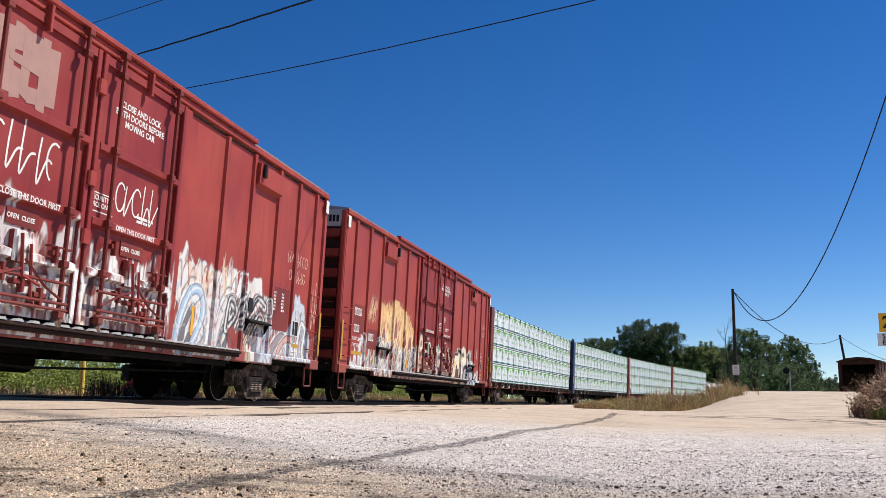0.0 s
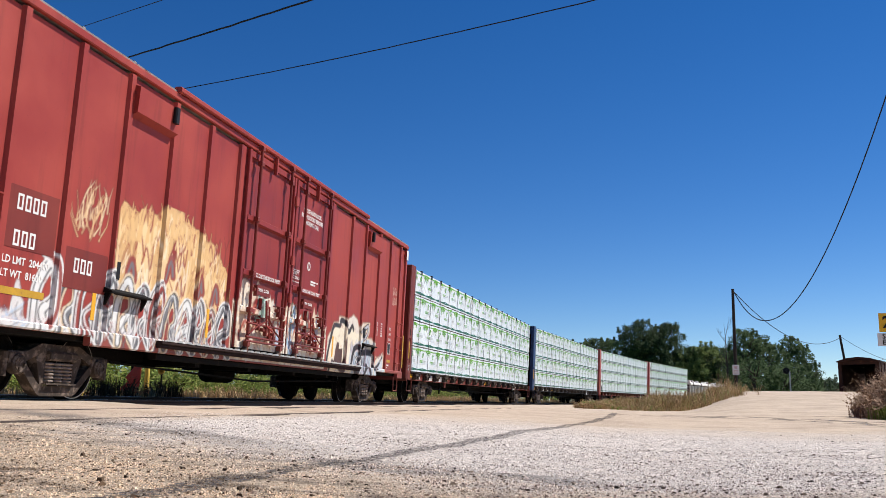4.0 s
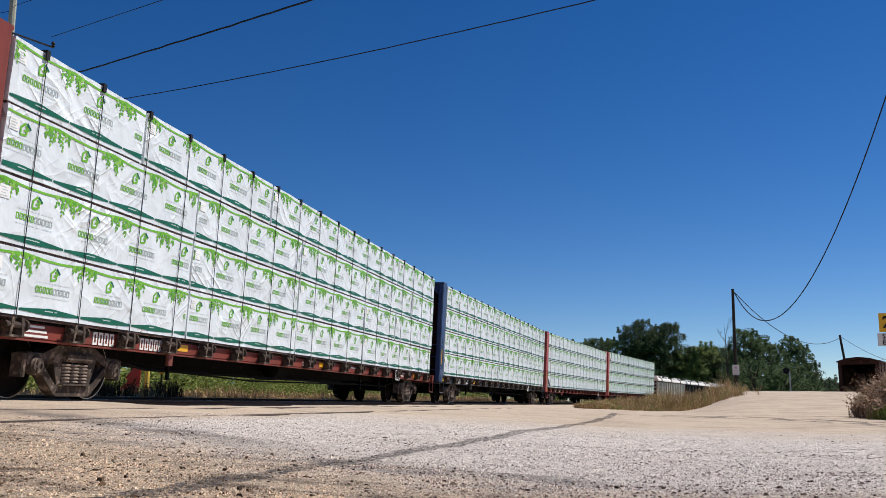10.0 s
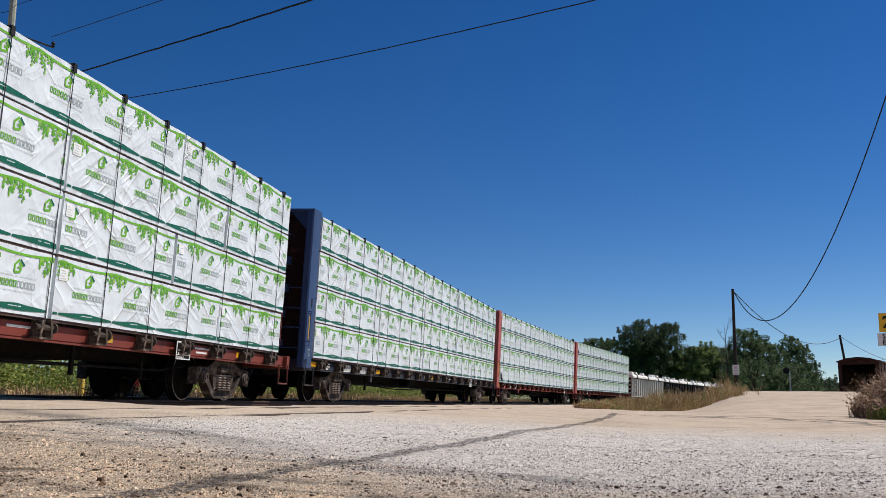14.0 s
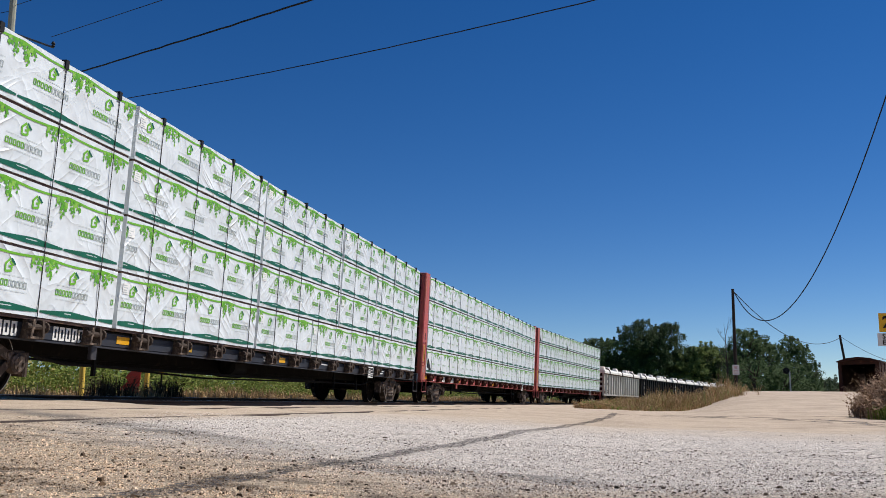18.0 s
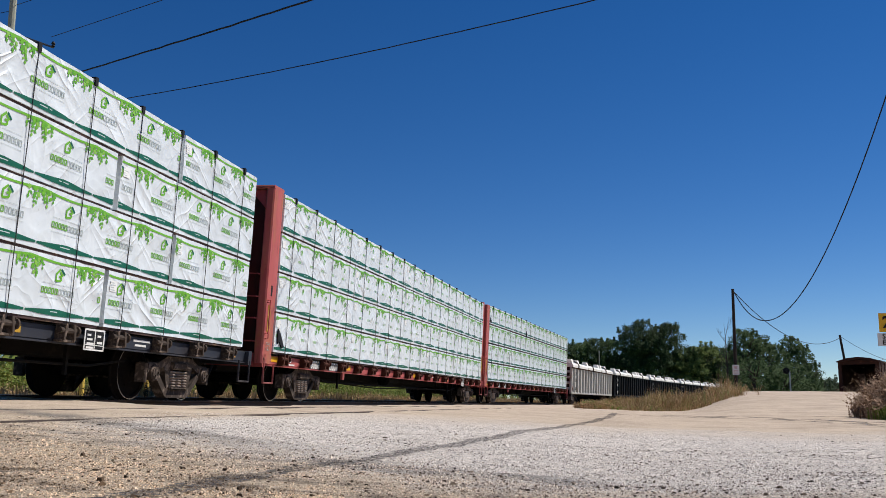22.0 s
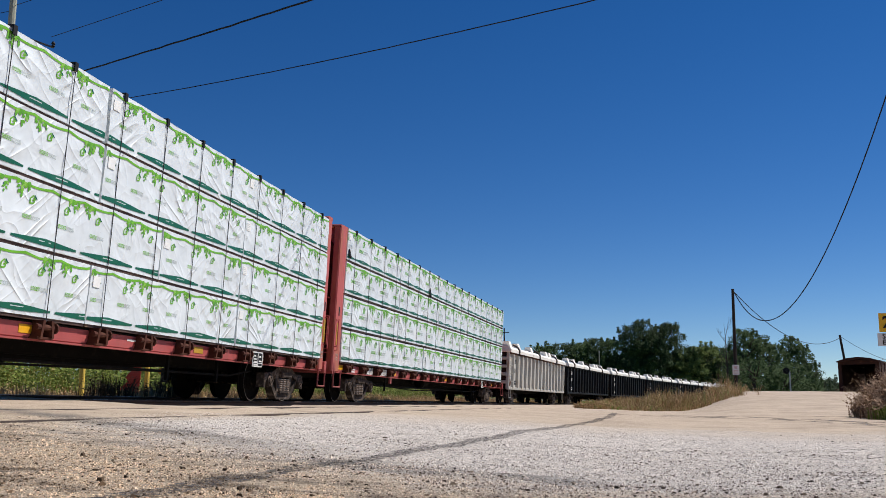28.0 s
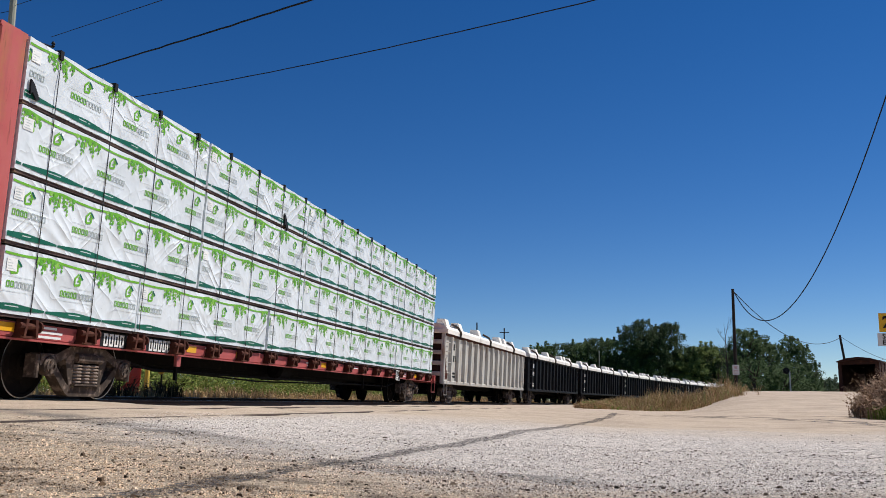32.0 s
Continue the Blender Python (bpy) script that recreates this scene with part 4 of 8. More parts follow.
# ---- poles, wires, signs ----
def wire(name, a, b, sag, r, label, n=40, kinks=0.0, group="overhead wires", push_out=0.0):
    a, b = Vector(a), Vector(b)
    rnd = random.Random(4)
    pts = [a + (b - a) * u - Vector((0, 0, 4 * sag * u * (1 - u) + kinks * rnd.uniform(-1, 1) * (0 < u < 1))) for u in [i / n for i in range(n + 1)]]
    if push_out:                                  # points slide out along the sight lines, moving the shadow off the road
        eye = Vector((0, 0, EYE_Z))
        pts = [eye + (p - eye) * (1 + push_out * i / n) for i, p in enumerate(pts)]
    tagged(new(name, Shape().tube(pts, r, 6).mesh(name, M["cable"], True)), label, "cable", group)


E0 = EYE_Z
wire("service_cable", (23.94, 75, 9.15 + E0), (13.5, 24, 12.13 + E0), 5.5, 0.04, "slack black service cable hanging from the pole", 60, push_out=1.0)
wire("pole_wire", (23.9, 75, 9.2 + E0), (47.6, 110, 8.0 + E0), 2.2, 0.03, "slack black wire between two poles", 40)
wire("pole_wire", (47.6, 110, 8.1 + E0), (62.0, 125, 5.6 + E0), 0.5, 0.025, "thin black wire beyond the leaning pole", 16)
wire("power_line", (-24.43, 40.8, 12.95 + E0), (-0.32, 18.7, 9.51 + E0), 0.17, 0.026, "dark twisted power line over the crossing", 70, 0.012)
wire("power_line", (-28.42, 47.6, 14.84 + E0), (6.32, 18.7, 9.43 + E0), 0.68, 0.016, "thin dark power line over the crossing", 70, 0.006)
wire("power_line", (-11.29, 25, 10.34 + E0), (-3.02, 16, 8.15 + E0), 0.0, 0.009, "very thin power line from the crossarm", 40)
wire("power_line", (-12.9, 26, 11.75 + E0), (-4.0, 18, 10.1 + E0), 0.05, 0.009, "very thin power line from the pole", 30)
wire("power_line", (-12.9, 26, 11.6 + E0), (-22.0, 27, 10.4 + E0), 0.05, 0.009, "very thin power line from the pole", 30)


def utility_pole(name, x, y, top, r, mat, label, tilt=0.0):
    z = z_at(x, y)
    p = thing(name, label, "utility pole")
    p.location = (x, y, z)
    part("shaft", Shape().tube([(0, 0, -0.3), (tilt * 0.5, 0, (top - z) * 0.5), (tilt, 0, top - z)], r, 10, 0, r * 0.75), M[mat], p)
    return p


p = utility_pole("utility_pole", 23.72, 75, 9.4 + E0, 0.15, "pole", "dark wooden utility pole with a small white sign", 0.12)
zz = 2.79 + E0 - z_at(23.72, 75)
sign = part("notice_board", Shape().box(-0.27, 0.27, -0.21, -0.18, zz - 0.4, zz + 0.4, 0.01), M["white"], p, "white board with red print")
s = Shape().box(-0.12, 0.12, -0.216, -0.21, zz + 0.08, zz + 0.3)
for k in range(3):
    s.box(-0.2, 0.2, -0.216, -0.21, zz - 0.3 + k * 0.11, zz - 0.25 + k * 0.11)
part("print", s, plain("faded_red_print", (0.62, 0.42, 0.4)), sign)
p = utility_pole("utility_pole", 48.6, 110, 8.3 + E0, 0.17, "pole", "leaning dark wooden utility pole", -1.1)
p = utility_pole("utility_pole", -12.95, 26, 14.5 + E0, 0.13, "pole_pale", "pale wooden utility pole with a steel crossarm behind the train")
zz = 10.65 + E0 - z_at(-12.95, 26)
part("crossarm", Shape().tube([(0, 0, zz + 0.25), (1.75, -1.0, zz - 0.62)], 0.03, 6), M["steel"], p)
q = Vector((1.75, -1.0, zz - 0.62))
part("insulator", Shape().lathe([(0, 0.02), (0.04, 0.055), (0.07, 0.03), (0.11, 0.06), (0.17, 0.03)], q, 2, 10), M["cable"], p, "dark glass insulator")
for x, y, top, nm in ((4.4, 118, 10.3, "pole"), (7.9, 118, 9.6, "pole"), (24.6, 145, 8.3, "pole_pale")):
    q = utility_pole("utility_pole", x, y, top + E0, 0.11, nm, "thin distant utility pole behind the gondolas")
    if x == 7.9:
        part("crossarm", Shape().box(-0.6, 0.6, -0.04, 0.04, top + E0 - z_at(x, y) - 0.6, top + E0 - z_at(x, y) - 0.5), M[nm], q)

# railway signal on its mast, past the crest of the road
sg = thing("railway_signal", "round black railway signal on a grey mast", "signal")
z0 = z_at(33.0, 88)
sg.location = (33.0, 88, z0)
top = 3.2 + E0 - z0
part("mast", Shape().tube([(0, 0, 0), (0, 0, top)], 0.07, 8), M["galv"], sg)
part("target", Shape().lathe([(-0.03, 0.31), (0.03, 0.31)], (-0.35, -0.1, top), 1, 20), M["black"], sg)
part("hood", Shape().lathe([(-0.25, 0.1), (0.0, 0.1)], (-0.35, -0.15, top), 1, 12), M["black"], sg)
part("case", Shape().box(0.15, 0.75, -0.3, 0.3, 0, 1.3 + E0 - z0, 0.03), M["galv"], sg)

# yellow and white signs on one post at the road edge
ps = thing("road_sign", "yellow sign over a white sign with black letters on a post", "sign")
z0 = z_at(9.95, 20)
ps.location = (9.95, 20, z0)
zt = E0 - z0
part("post", Shape().box(-0.03, 0.03, -0.03, 0.03, -0.1, 2.05 + zt, 0.008), M["galv"], ps)
y_plate = part("yellow_plate", Shape().box(-0.46, 0.5, -0.05, -0.035, 1.57 + zt, 1.98 + zt), plain("yellow_sign_paint", (0.72, 0.40, 0.01), 0.4), ps, "yellow plate with a black figure")
w_plate = part("white_plate", Shape().box(-0.51, 0.5, -0.05, -0.035, 1.27 + zt, 1.545 + zt), M["white"], ps, "white plate with black letters")
for txt, size, x, z, par in (("2", 0.36, -0.3, 1.77, y_plate), ("SIDE", 0.15, -0.265, 1.475, w_plate), ("END", 0.15, -0.265, 1.345, w_plate)):
    me = writing(txt, size)
    me.transform(pose(x, -0.054, z + zt, 90, 0, 0))
    me.materials.clear()
    me.materials.append(M["black"])
    part("letters", me, None, par)

# old rusted boxcar standing on a spur past the crest
OLD_RUST = grainy("black_rusted_sheet", (0.04, 0.016, 0.011), 0.45, 0.85, 0.0, 16, 1.2, 0.4, (0.09, 0.035, 0.02))
old = thing("derelict_boxcar", "rusted old boxcar with an open dark end and arched roof", "railway car")
z0 = z_at(31.2, 70)
old.matrix_basis = pose(31.5, 70, z0, 0, 0, -33)
hh = 3.35 + E0 - z0
part("side_wall", Shape().box(-1.45, -1.35, 0, 12, 0.7, hh), OLD_RUST, old)
part("side_wall", Shape().box(1.35, 1.45, 0, 12, 0.7, hh), OLD_RUST, old)
part("floor", Shape().box(-1.4, 1.4, 0, 12, 0.6, 0.72), OLD_RUST, old)
part("roof", Shape().prism([(hh - 0.05, -1.55), (hh + 0.18, -0.8), (hh + 0.26, 0), (hh + 0.18, 0.8), (hh - 0.05, 1.55), (hh - 0.13, 1.52), (hh + 0.1, 0), (hh - 0.13, -1.52)], 1, -0.25, 12.1), OLD_RUST, old)
part("end_frame", Shape().box(-1.45, -1.2, -0.05, 0.05, 0.7, hh).box(1.15, 1.45, -0.05, 0.05, 0.7, hh).box(-1.2, 1.15, -0.05, 0.05, hh - 0.3, hh), OLD_RUST, old)
part("end_wall", Shape().box(-1.35, 1.35, 11.9, 12.0, 0.7, hh), OLD_RUST, old)
for k in range(7):
    part("side_rib", Shape().box(1.45, 1.51, 0.6 + k * 1.8, 0.72 + k * 1.8, 0.7, hh, 0.01), OLD_RUST, old)
for y in (1.6, 10.4):
    part("truck", Shape().box(-1.1, 1.1, y - 0.9, y + 0.9, 0.0, 0.6, 0.05), M["under"], old)

# guard posts and a valve stand beyond the tracks
for s, c, h in ((23.1, -5.0, 1.15), (25.6, -5.0, 1.12), (26.2, -5.0, 1.05)):
    p = beside(s, c)
    b = thing("guard_post", "yellow steel guard post beyond the tracks", "bollard", "yellow guard posts")
    b.location = (p.x, p.y, z_at(p.x, p.y))
    part("tube", Shape().lathe([(-0.1, 0.07), (h, 0.07), (h + 0.04, 0.045)], (0, 0, 0), 2, 12), M["post_yellow"], b)
p = beside(24.6, -4.5)
v = thing("switch_stand", "dark switch stand with a folded red target plate", "switch stand")
v.location = (p.x, p.y, z_at(p.x, p.y))
part("post", Shape().tube([(0, 0, -0.1), (0, 0, 1.1)], 0.04, 8), M["under"], v)
part("base", Shape().box(-0.2, 0.2, -0.15, 0.15, -0.05, 0.3, 0.04), M["under"], v)
part("target", Shape().prism([(0.3, -0.2), (0.42, -0.3), (0.62, -0.08), (0.72, -0.16), (1.05, 0.1), (1.02, 0.26), (0.6, 0.24), (0.2, 0.18), (0.15, 0.02), (0.45, 0.05)], 1, -0.07, -0.05), M["target_red"], v, "red folded target plate")
p = beside(27.0, -5.0)
v = thing("valve_stand", "yellow valve wheel on a short dark stand", "valve")
v.location = (p.x, p.y, z_at(p.x, p.y))
part("stand", Shape().tube([(0, 0, -0.1), (0, 0, 0.95)], 0.03, 6), M["under"], v)
part("wheel", Shape().lathe([(-0.02, 0.1), (0.02, 0.1), (0.02, 0.05), (-0.02, 0.05)], (0, -0.05, 0.97), 1, 14), M["yellow"], v)


# ---- the train: cars lie along y, front at -y, near side at +x, rails at z = 0 ----
CARS, WHEELSETS, RIDERS = [], [], []      # (thing, centre, base), (wheelset, y, radius), (thing, car index, place)


def wheelset_mesh(r):
    s = Shape()
    s.tube([(-1.12, 0, 0), (1.12, 0, 0)], 0.085, 10)
    for e in (-1, 1):
        prof = [(-0.075, r + 0.027), (-0.045, r + 0.027), (-0.035, r), (0.065, r - 0.006), (0.065, r - 0.06), (0.03, r - 0.075), (0.0, r * 0.45), (0.05, 0.16), (0.08, 0.15), (0.08, 0.09)]
        s.lathe([(e * a, b) for a, b in prof], (e * 0.755, 0, 0), 0, 28)
        s.lathe([(e * 0.064, r - 0.022), (e * 0.0665, r - 0.022), (e * 0.0665, r - 0.007), (e * 0.064, r - 0.007)], (e * 0.755, 0, 0), 0, 28, 1, True)
    for k in range(3):
        a = 2.1 * k
        s.box(0.79, 0.80, -0.02 + 0.24 * math.cos(a), 0.02 + 0.24 * math.cos(a), -0.02 + 0.24 * math.sin(a), 0.02 + 0.24 * math.sin(a))
    return s.mesh("wheelset", [M["wheel"], M["tread"]], False)


WHEEL = {r: wheelset_mesh(r) for r in (0.42, 0.457)}


def side_frame():
    """One cast side frame with its window openings, at x = 0, wheels at y +-0.89 and axle height z = 0."""
    s = Shape()
    top = [(-1.12, 0.14), (-0.72, 0.17), (-0.42, 0.29), (0.42, 0.29), (0.72, 0.17), (1.12, 0.14)]
    for (a, b), (c, d) in zip(top, top[1:]):
        s.prism([(a, b - 0.13), (c, d - 0.13), (c, d), (a, b)], 0, -0.09, 0.09)
    low = [(-0.78, 0.04), (-0.44, -0.27), (-0.36, -0.31), (0.36, -0.31), (0.44, -0.27), (0.78, 0.04)]
    for (a, b), (c, d) in zip(low, low[1:]):
        s.prism([(a, b - 0.09), (c, d - 0.09), (c, d + 0.05), (a, b + 0.05)], 0, -0.085, 0.085)
    for e in (-1, 1):
        s.prism([(e * 0.3, -0.28), (e * 0.36, -0.28), (e * 0.5, 0.1), (e * 0.44, 0.25), (e * 0.3, 0.25)], 0, -0.07, 0.08)
        s.box(-0.1, 0.1, e * 0.89 - 0.17, e * 0.89 + 0.17, -0.02, 0.17, 0.03)
        s.box(-0.1, 0.1, e * 1.1 - 0.04, e * 1.1 + 0.04, -0.16, 0.15, 0.02)
    return s.mesh("side_frame", M["truck"])


def coil_spring():
    prof = [(-0.23, 0.06)]
    for k in range(6):
        prof += [(-0.218 + k * 0.046, 0.068), (-0.207 + k * 0.046, 0.088), (-0.193 + k * 0.046, 0.088), (-0.182 + k * 0.046, 0.068), (-0.178 + k * 0.046, 0.045)]
    return Shape().lathe(prof, (0, 0, 0), 2, 10).mesh("coil_spring", M["coil"])


def bearing():
    s = Shape()
    s.lathe([(0, 0.13), (0.1, 0.13), (0.115, 0.1), (0.13, 0.1)], (0, 0, 0), 0, 16)
    for k in range(3):
        a = 2.09 * k
        s.box(0.13, 0.15, 0.06 * math.cos(a) - 0.018, 0.06 * math.cos(a) + 0.018, 0.06 * math.sin(a) - 0.018, 0.06 * math.sin(a) + 0.018)
    return s.mesh("bearing", M["truck"])


SIDE_FRAME, COIL, BEARING = side_frame(), coil_spring(), bearing()
SPRING_SEAT = Shape().box(-0.06, 0.15, -0.33, 0.33, -0.25, -0.225).mesh("spring_seat", M["truck"])
BOLSTER_END = Shape().box(-0.06, 0.16, -0.3, 0.3, 0.07, 0.2, 0.03).mesh("bolster_end", M["truck"])


def truck(car, y, r, keyed):
    """A two-axle truck under a car, with turning wheelsets."""
    s = Shape()
    s.box(-1.0, 1.0, -0.2, 0.2, 0.06, 0.3, 0.04).box(-0.3, 0.3, -0.3, 0.3, 0.28, 0.42, 0.02)
    for e in (-1, 1):
        s.box(-0.9, 0.9, e * 0.42 - 0.05, e * 0.42 + 0.05, -0.12, -0.02)
    tr = part("truck", s, M["truck"], car, "greasy cast steel truck")
    tr.location = (0, y, r)
    for e in (-1, 1):
        f = part("side_frame", SIDE_FRAME, None, tr)
        f.location.x = e * 1.1
        for kind, me, q in (("spring_seat", SPRING_SEAT, 0), ("bolster_end", BOLSTER_END, 0), ("coil_spring", COIL, -0.2), ("coil_spring", COIL, 0.0), ("coil_spring", COIL, 0.2)):
            g = part(kind, me, None, tr)
            g.matrix_basis = pose(e * (1.15 if kind == "coil_spring" else 1.1), q, 0, 0, 0, 0 if e > 0 else 180)
        for k in (-0.89, 0.89):
            b = part("bearing", BEARING, None, tr)
            b.matrix_basis = pose(e * 1.13, k, 0, 0, 0, 0 if e > 0 else 180)
    for k in (-0.89, 0.89):
        w = part("wheelset", WHEEL[r], None, tr)
        w.location.y = k
        if keyed:
            WHEELSETS.append((w, k, r))


def coupler(car, y, e):
    s = Shape()
    s.box(-0.09, 0.09, min(y, y + e * 0.75), max(y, y + e * 0.75), 0.74, 0.94, 0.03)
    s.box(-0.17, 0.17, min(y + e * 0.55, y + e * 0.8), max(y + e * 0.55, y + e * 0.8), 0.7, 0.98, 0.05)
    part("coupler", s, M["truck"], car)
    h = Shape()
    h.tube([(0.3, y, 0.72), (0.32, y + e * 0.2, 0.5), (0.3, y + e * 0.45, 0.36), (0.24, y + e * 0.62, 0.42), (0.2, y + e * 0.72, 0.52)], 0.03, 6)
    part("air_hose", h, M["black"], car)


def grab(car, x, y0, y1, z, mat, name="grab_iron"):
    s = Shape()
    s.tube([(x, y0, z + 0.0), (x + 0.07, y0, z), (x + 0.07, y1, z), (x, y1, z)], 0.013, 5)
    part(name, s, mat, car)


def stirrup(car, x, y, z, mat, w=0.42, drop=0.42):
    s = Shape()
    s.tube([(x, y - w / 2, z), (x, y - w / 2, z - drop), (x, y + w / 2, z - drop), (x, y + w / 2, z)], 0.022, 6)
    part("stirrup_step", s, mat, car)


def bars(car, name, x, y, z, rows, mat, size=0.1, seed=1, label=""):
    """Unreadable stencilled lines as plain bars; rows are lists of lengths, one list a line."""
    s = Shape()
    for r, row in enumerate(rows):
        yy = y
        for w in row:
            s.box(x, x + 0.003, yy, yy + w, z - r * size * 1.55 - size, z - r * size * 1.55)
            yy += w + size * 0.6
    part(name, s, mat, car, label)


def blocks(car, name, x, y, z, count, mat, w=0.11, h=0.2, gap=0.04, line_=0.03):
    """A mark or number as plain hollow blocks."""
    for k in range(count):
        a = y + k * (w + gap)
        s = Shape().box(x, x + 0.003, a, a + line_, z, z + h).box(x, x + 0.003, a + w - line_, a + w, z, z + h)
        s.box(x, x + 0.003, a + line_, a + w - line_, z, z + line_).box(x, x + 0.003, a + line_, a + w - line_, z + h - line_, z + h)
        part(name, s, mat, car)


def scribble(car, name, x, y, z, w, h, n, mat, seed, r=0.018, label=""):
    """A quick sprayed tag: jagged overlapping strokes."""
    rnd = random.Random(seed)
    s = Shape()
    for k in range(n):
        x0, dx = y + w * k / n, w / n
        kind = rnd.randrange(3)
        if kind == 0:                                              # a bowl or loop
            a0, a1 = rnd.uniform(0.3, 1.5), rnd.uniform(4.2, 6.6)
            pts = [(x0 + dx * (0.5 + 0.55 * math.cos(a0 + (a1 - a0) * q / 11)), z + h * (0.5 + 0.42 * math.sin(a0 + (a1 - a0) * q / 11))) for q in range(12)]
        else:                                                      # a slanting stroke with a flick
            t = rnd.uniform(0.1, 0.5)
            ctrl = [(x0 + dx * t, z + h * rnd.uniform(0.85, 1.15)), (x0 + dx * (t - 0.1), z + h * 0.45), (x0 + dx * (t - 0.05), z + h * rnd.uniform(-0.1, 0.15)),
                    (x0 + dx * (t + 0.5), z + h * rnd.uniform(0.25, 0.5)), (x0 + dx * (t + 0.95), z + h * rnd.uniform(0.1, 1.0))]
            pts = []
            for q in range(len(ctrl) - 1):
                p0, p1, p2, p3 = ctrl[max(q - 1, 0)], ctrl[q], ctrl[q + 1], ctrl[min(q + 2, len(ctrl) - 1)]
                for m in range(5):
                    f = m / 5
                    pts.append(tuple(0.5 * (2 * p1[i] + (p2[i] - p0[i]) * f + (2 * p0[i] - 5 * p1[i] + 4 * p2[i] - p3[i]) * f * f + (3 * p1[i] - p0[i] - 3 * p2[i] + p3[i]) * f ** 3) for i in (0, 1)))
        lift = k * 0.0004
        for (a, b), (c, d) in zip(pts, pts[1:]):
            L = math.hypot(c - a, d - b) or 1
            ux, uz = (c - a) / L * r * 0.4, (d - b) / L * r * 0.4
            px, pz = -(d - b) / L * r, (c - a) / L * r
            s.add([(x + lift, a + px - ux, b + pz - uz), (x + lift, a - px - ux, b - pz - uz), (x + lift, c - px + ux, d - pz + uz), (x + lift, c + px + ux, d + pz + uz)], [(0, 1, 2, 3)])
    tagged(part(name, s, mat, car, label), kind="stuff")


# ---- sprayed lettering on the boxcars: drawn stroke by stroke over the car's side ----
class Canvas:
    """Paint on a car's near side, y along it and z up; colour and cover on a fine lattice."""
    Y0, Z0, STEP = -9.9, 0.7, 0.02

    def __init__(self, seed):
        self.ny, self.nz = 990, 125
        self.rng = np.random.default_rng(seed)
        self.rgb, self.a = np.zeros((self.nz, self.ny, 3)), np.zeros((self.nz, self.ny))
        self.Y, self.Z = np.meshgrid(self.Y0 + np.arange(self.ny) * self.STEP, self.Z0 + np.arange(self.nz) * self.STEP)

    def cloud(self, wy, wz):
        """Smooth random field, 0 to 1, with grains wy by wz metres."""
        g = self.rng.random((int(2.5 / wz) + 3, int(20 / wy) + 3))
        u, v = (self.Y - self.Y0) / wy, (self.Z - self.Z0) / wz
        i, j = u.astype(int), v.astype(int)
        u, v = smooth(u - i), smooth(v - j)
        return (g[j, i] * (1 - u) + g[j, i + 1] * u) * (1 - v) + (g[j + 1, i] * (1 - u) + g[j + 1, i + 1] * u) * v

    def lay(self, cover, colour, win=(slice(None), slice(None))):
        k = cover[..., None]
        self.rgb[win] = self.rgb[win] * (1 - k) + np.array(colour) * k
        self.a[win] = self.a[win] + (1 - self.a[win]) * cover

    def window(self, pts, r):
        ys, zs = [p[0] for p in pts], [p[1] for p in pts]
        a, b = int((min(ys) - r - self.Y0) / self.STEP), int((max(ys) + r - self.Y0) / self.STEP) + 2
        c, d = int((min(zs) - r - self.Z0) / self.STEP), int((max(zs) + r - self.Z0) / self.STEP) + 2
        return slice(max(c, 0), max(d, 0)), slice(max(a, 0), max(b, 0))

    def stroke(self, pts, r, colour, cover=1.0, blur=0.014, r1=None):
        """A brush stroke through points, its radius going from r to r1."""
        r1 = r if r1 is None else r1
        win = self.window(pts, max(r, r1) + blur)
        Y, Z = self.Y[win], self.Z[win]
        if not Y.size:
            return
        best = np.full(Y.shape, 9.0)
        n = len(pts) - 1
        for k in range(n):
            (a, b), (c, d) = pts[k], pts[k + 1]
            q = max((c - a) ** 2 + (d - b) ** 2, 1e-9)
            f = np.clip(((Y - a) * (c - a) + (Z - b) * (d - b)) / q, 0, 1)
            w = r + (r1 - r) * (k + f) / n
            best = np.minimum(best, np.hypot(Y - a - f * (c - a), Z - b - f * (d - b)) - w)
        self.lay(cover * np.clip(0.5 - best / (2 * blur), 0, 1), colour, win)

    def curve(self, ctrl, n=7):
        """Points of a smooth line through ctrl."""
        out = []
        for k in range(len(ctrl) - 1):
            p0, p1, p2, p3 = ctrl[max(k - 1, 0)], ctrl[k], ctrl[k + 1], ctrl[min(k + 2, len(ctrl) - 1)]
            for i in range(n):
                f = i / n
                out.append(tuple(0.5 * (2 * p1[j] + (p2[j] - p0[j]) * f + (2 * p0[j] - 5 * p1[j] + 4 * p2[j] - p3[j]) * f * f + (3 * p1[j] - p0[j] - 3 * p2[j] + p3[j]) * f ** 3) for j in (0, 1)))
        return out + [ctrl[-1]]

    def ribbons(self, lines, layers):
        """Several lines that make up one letter; layers of (radius, colour), the widest first."""
        for r, colour in layers:
            for pts in lines:
                self.stroke(pts, r, colour, 0.97)

    def fill(self, pts, colour, soft=0.03):
        """A filled outline, its edge blurred over soft metres."""
        win = self.window(pts, soft)
        Y, Z = self.Y[win], self.Z[win]
        inside, near = np.zeros(Y.shape, bool), np.full(Y.shape, 9.0)
        for (a, b), (c, d) in zip(pts, pts[1:] + pts[:1]):
            cross = ((b > Z) != (d > Z)) & (Y < a + (c - a) * (Z - b) / ((d - b) or 1e-9))
            inside ^= cross
            t = np.clip(((Y - a) * (c - a) + (Z - b) * (d - b)) / max((c - a) ** 2 + (d - b) ** 2, 1e-9), 0, 1)
            near = np.minimum(near, np.hypot(Y - a - t * (c - a), Z - b - t * (d - b)))
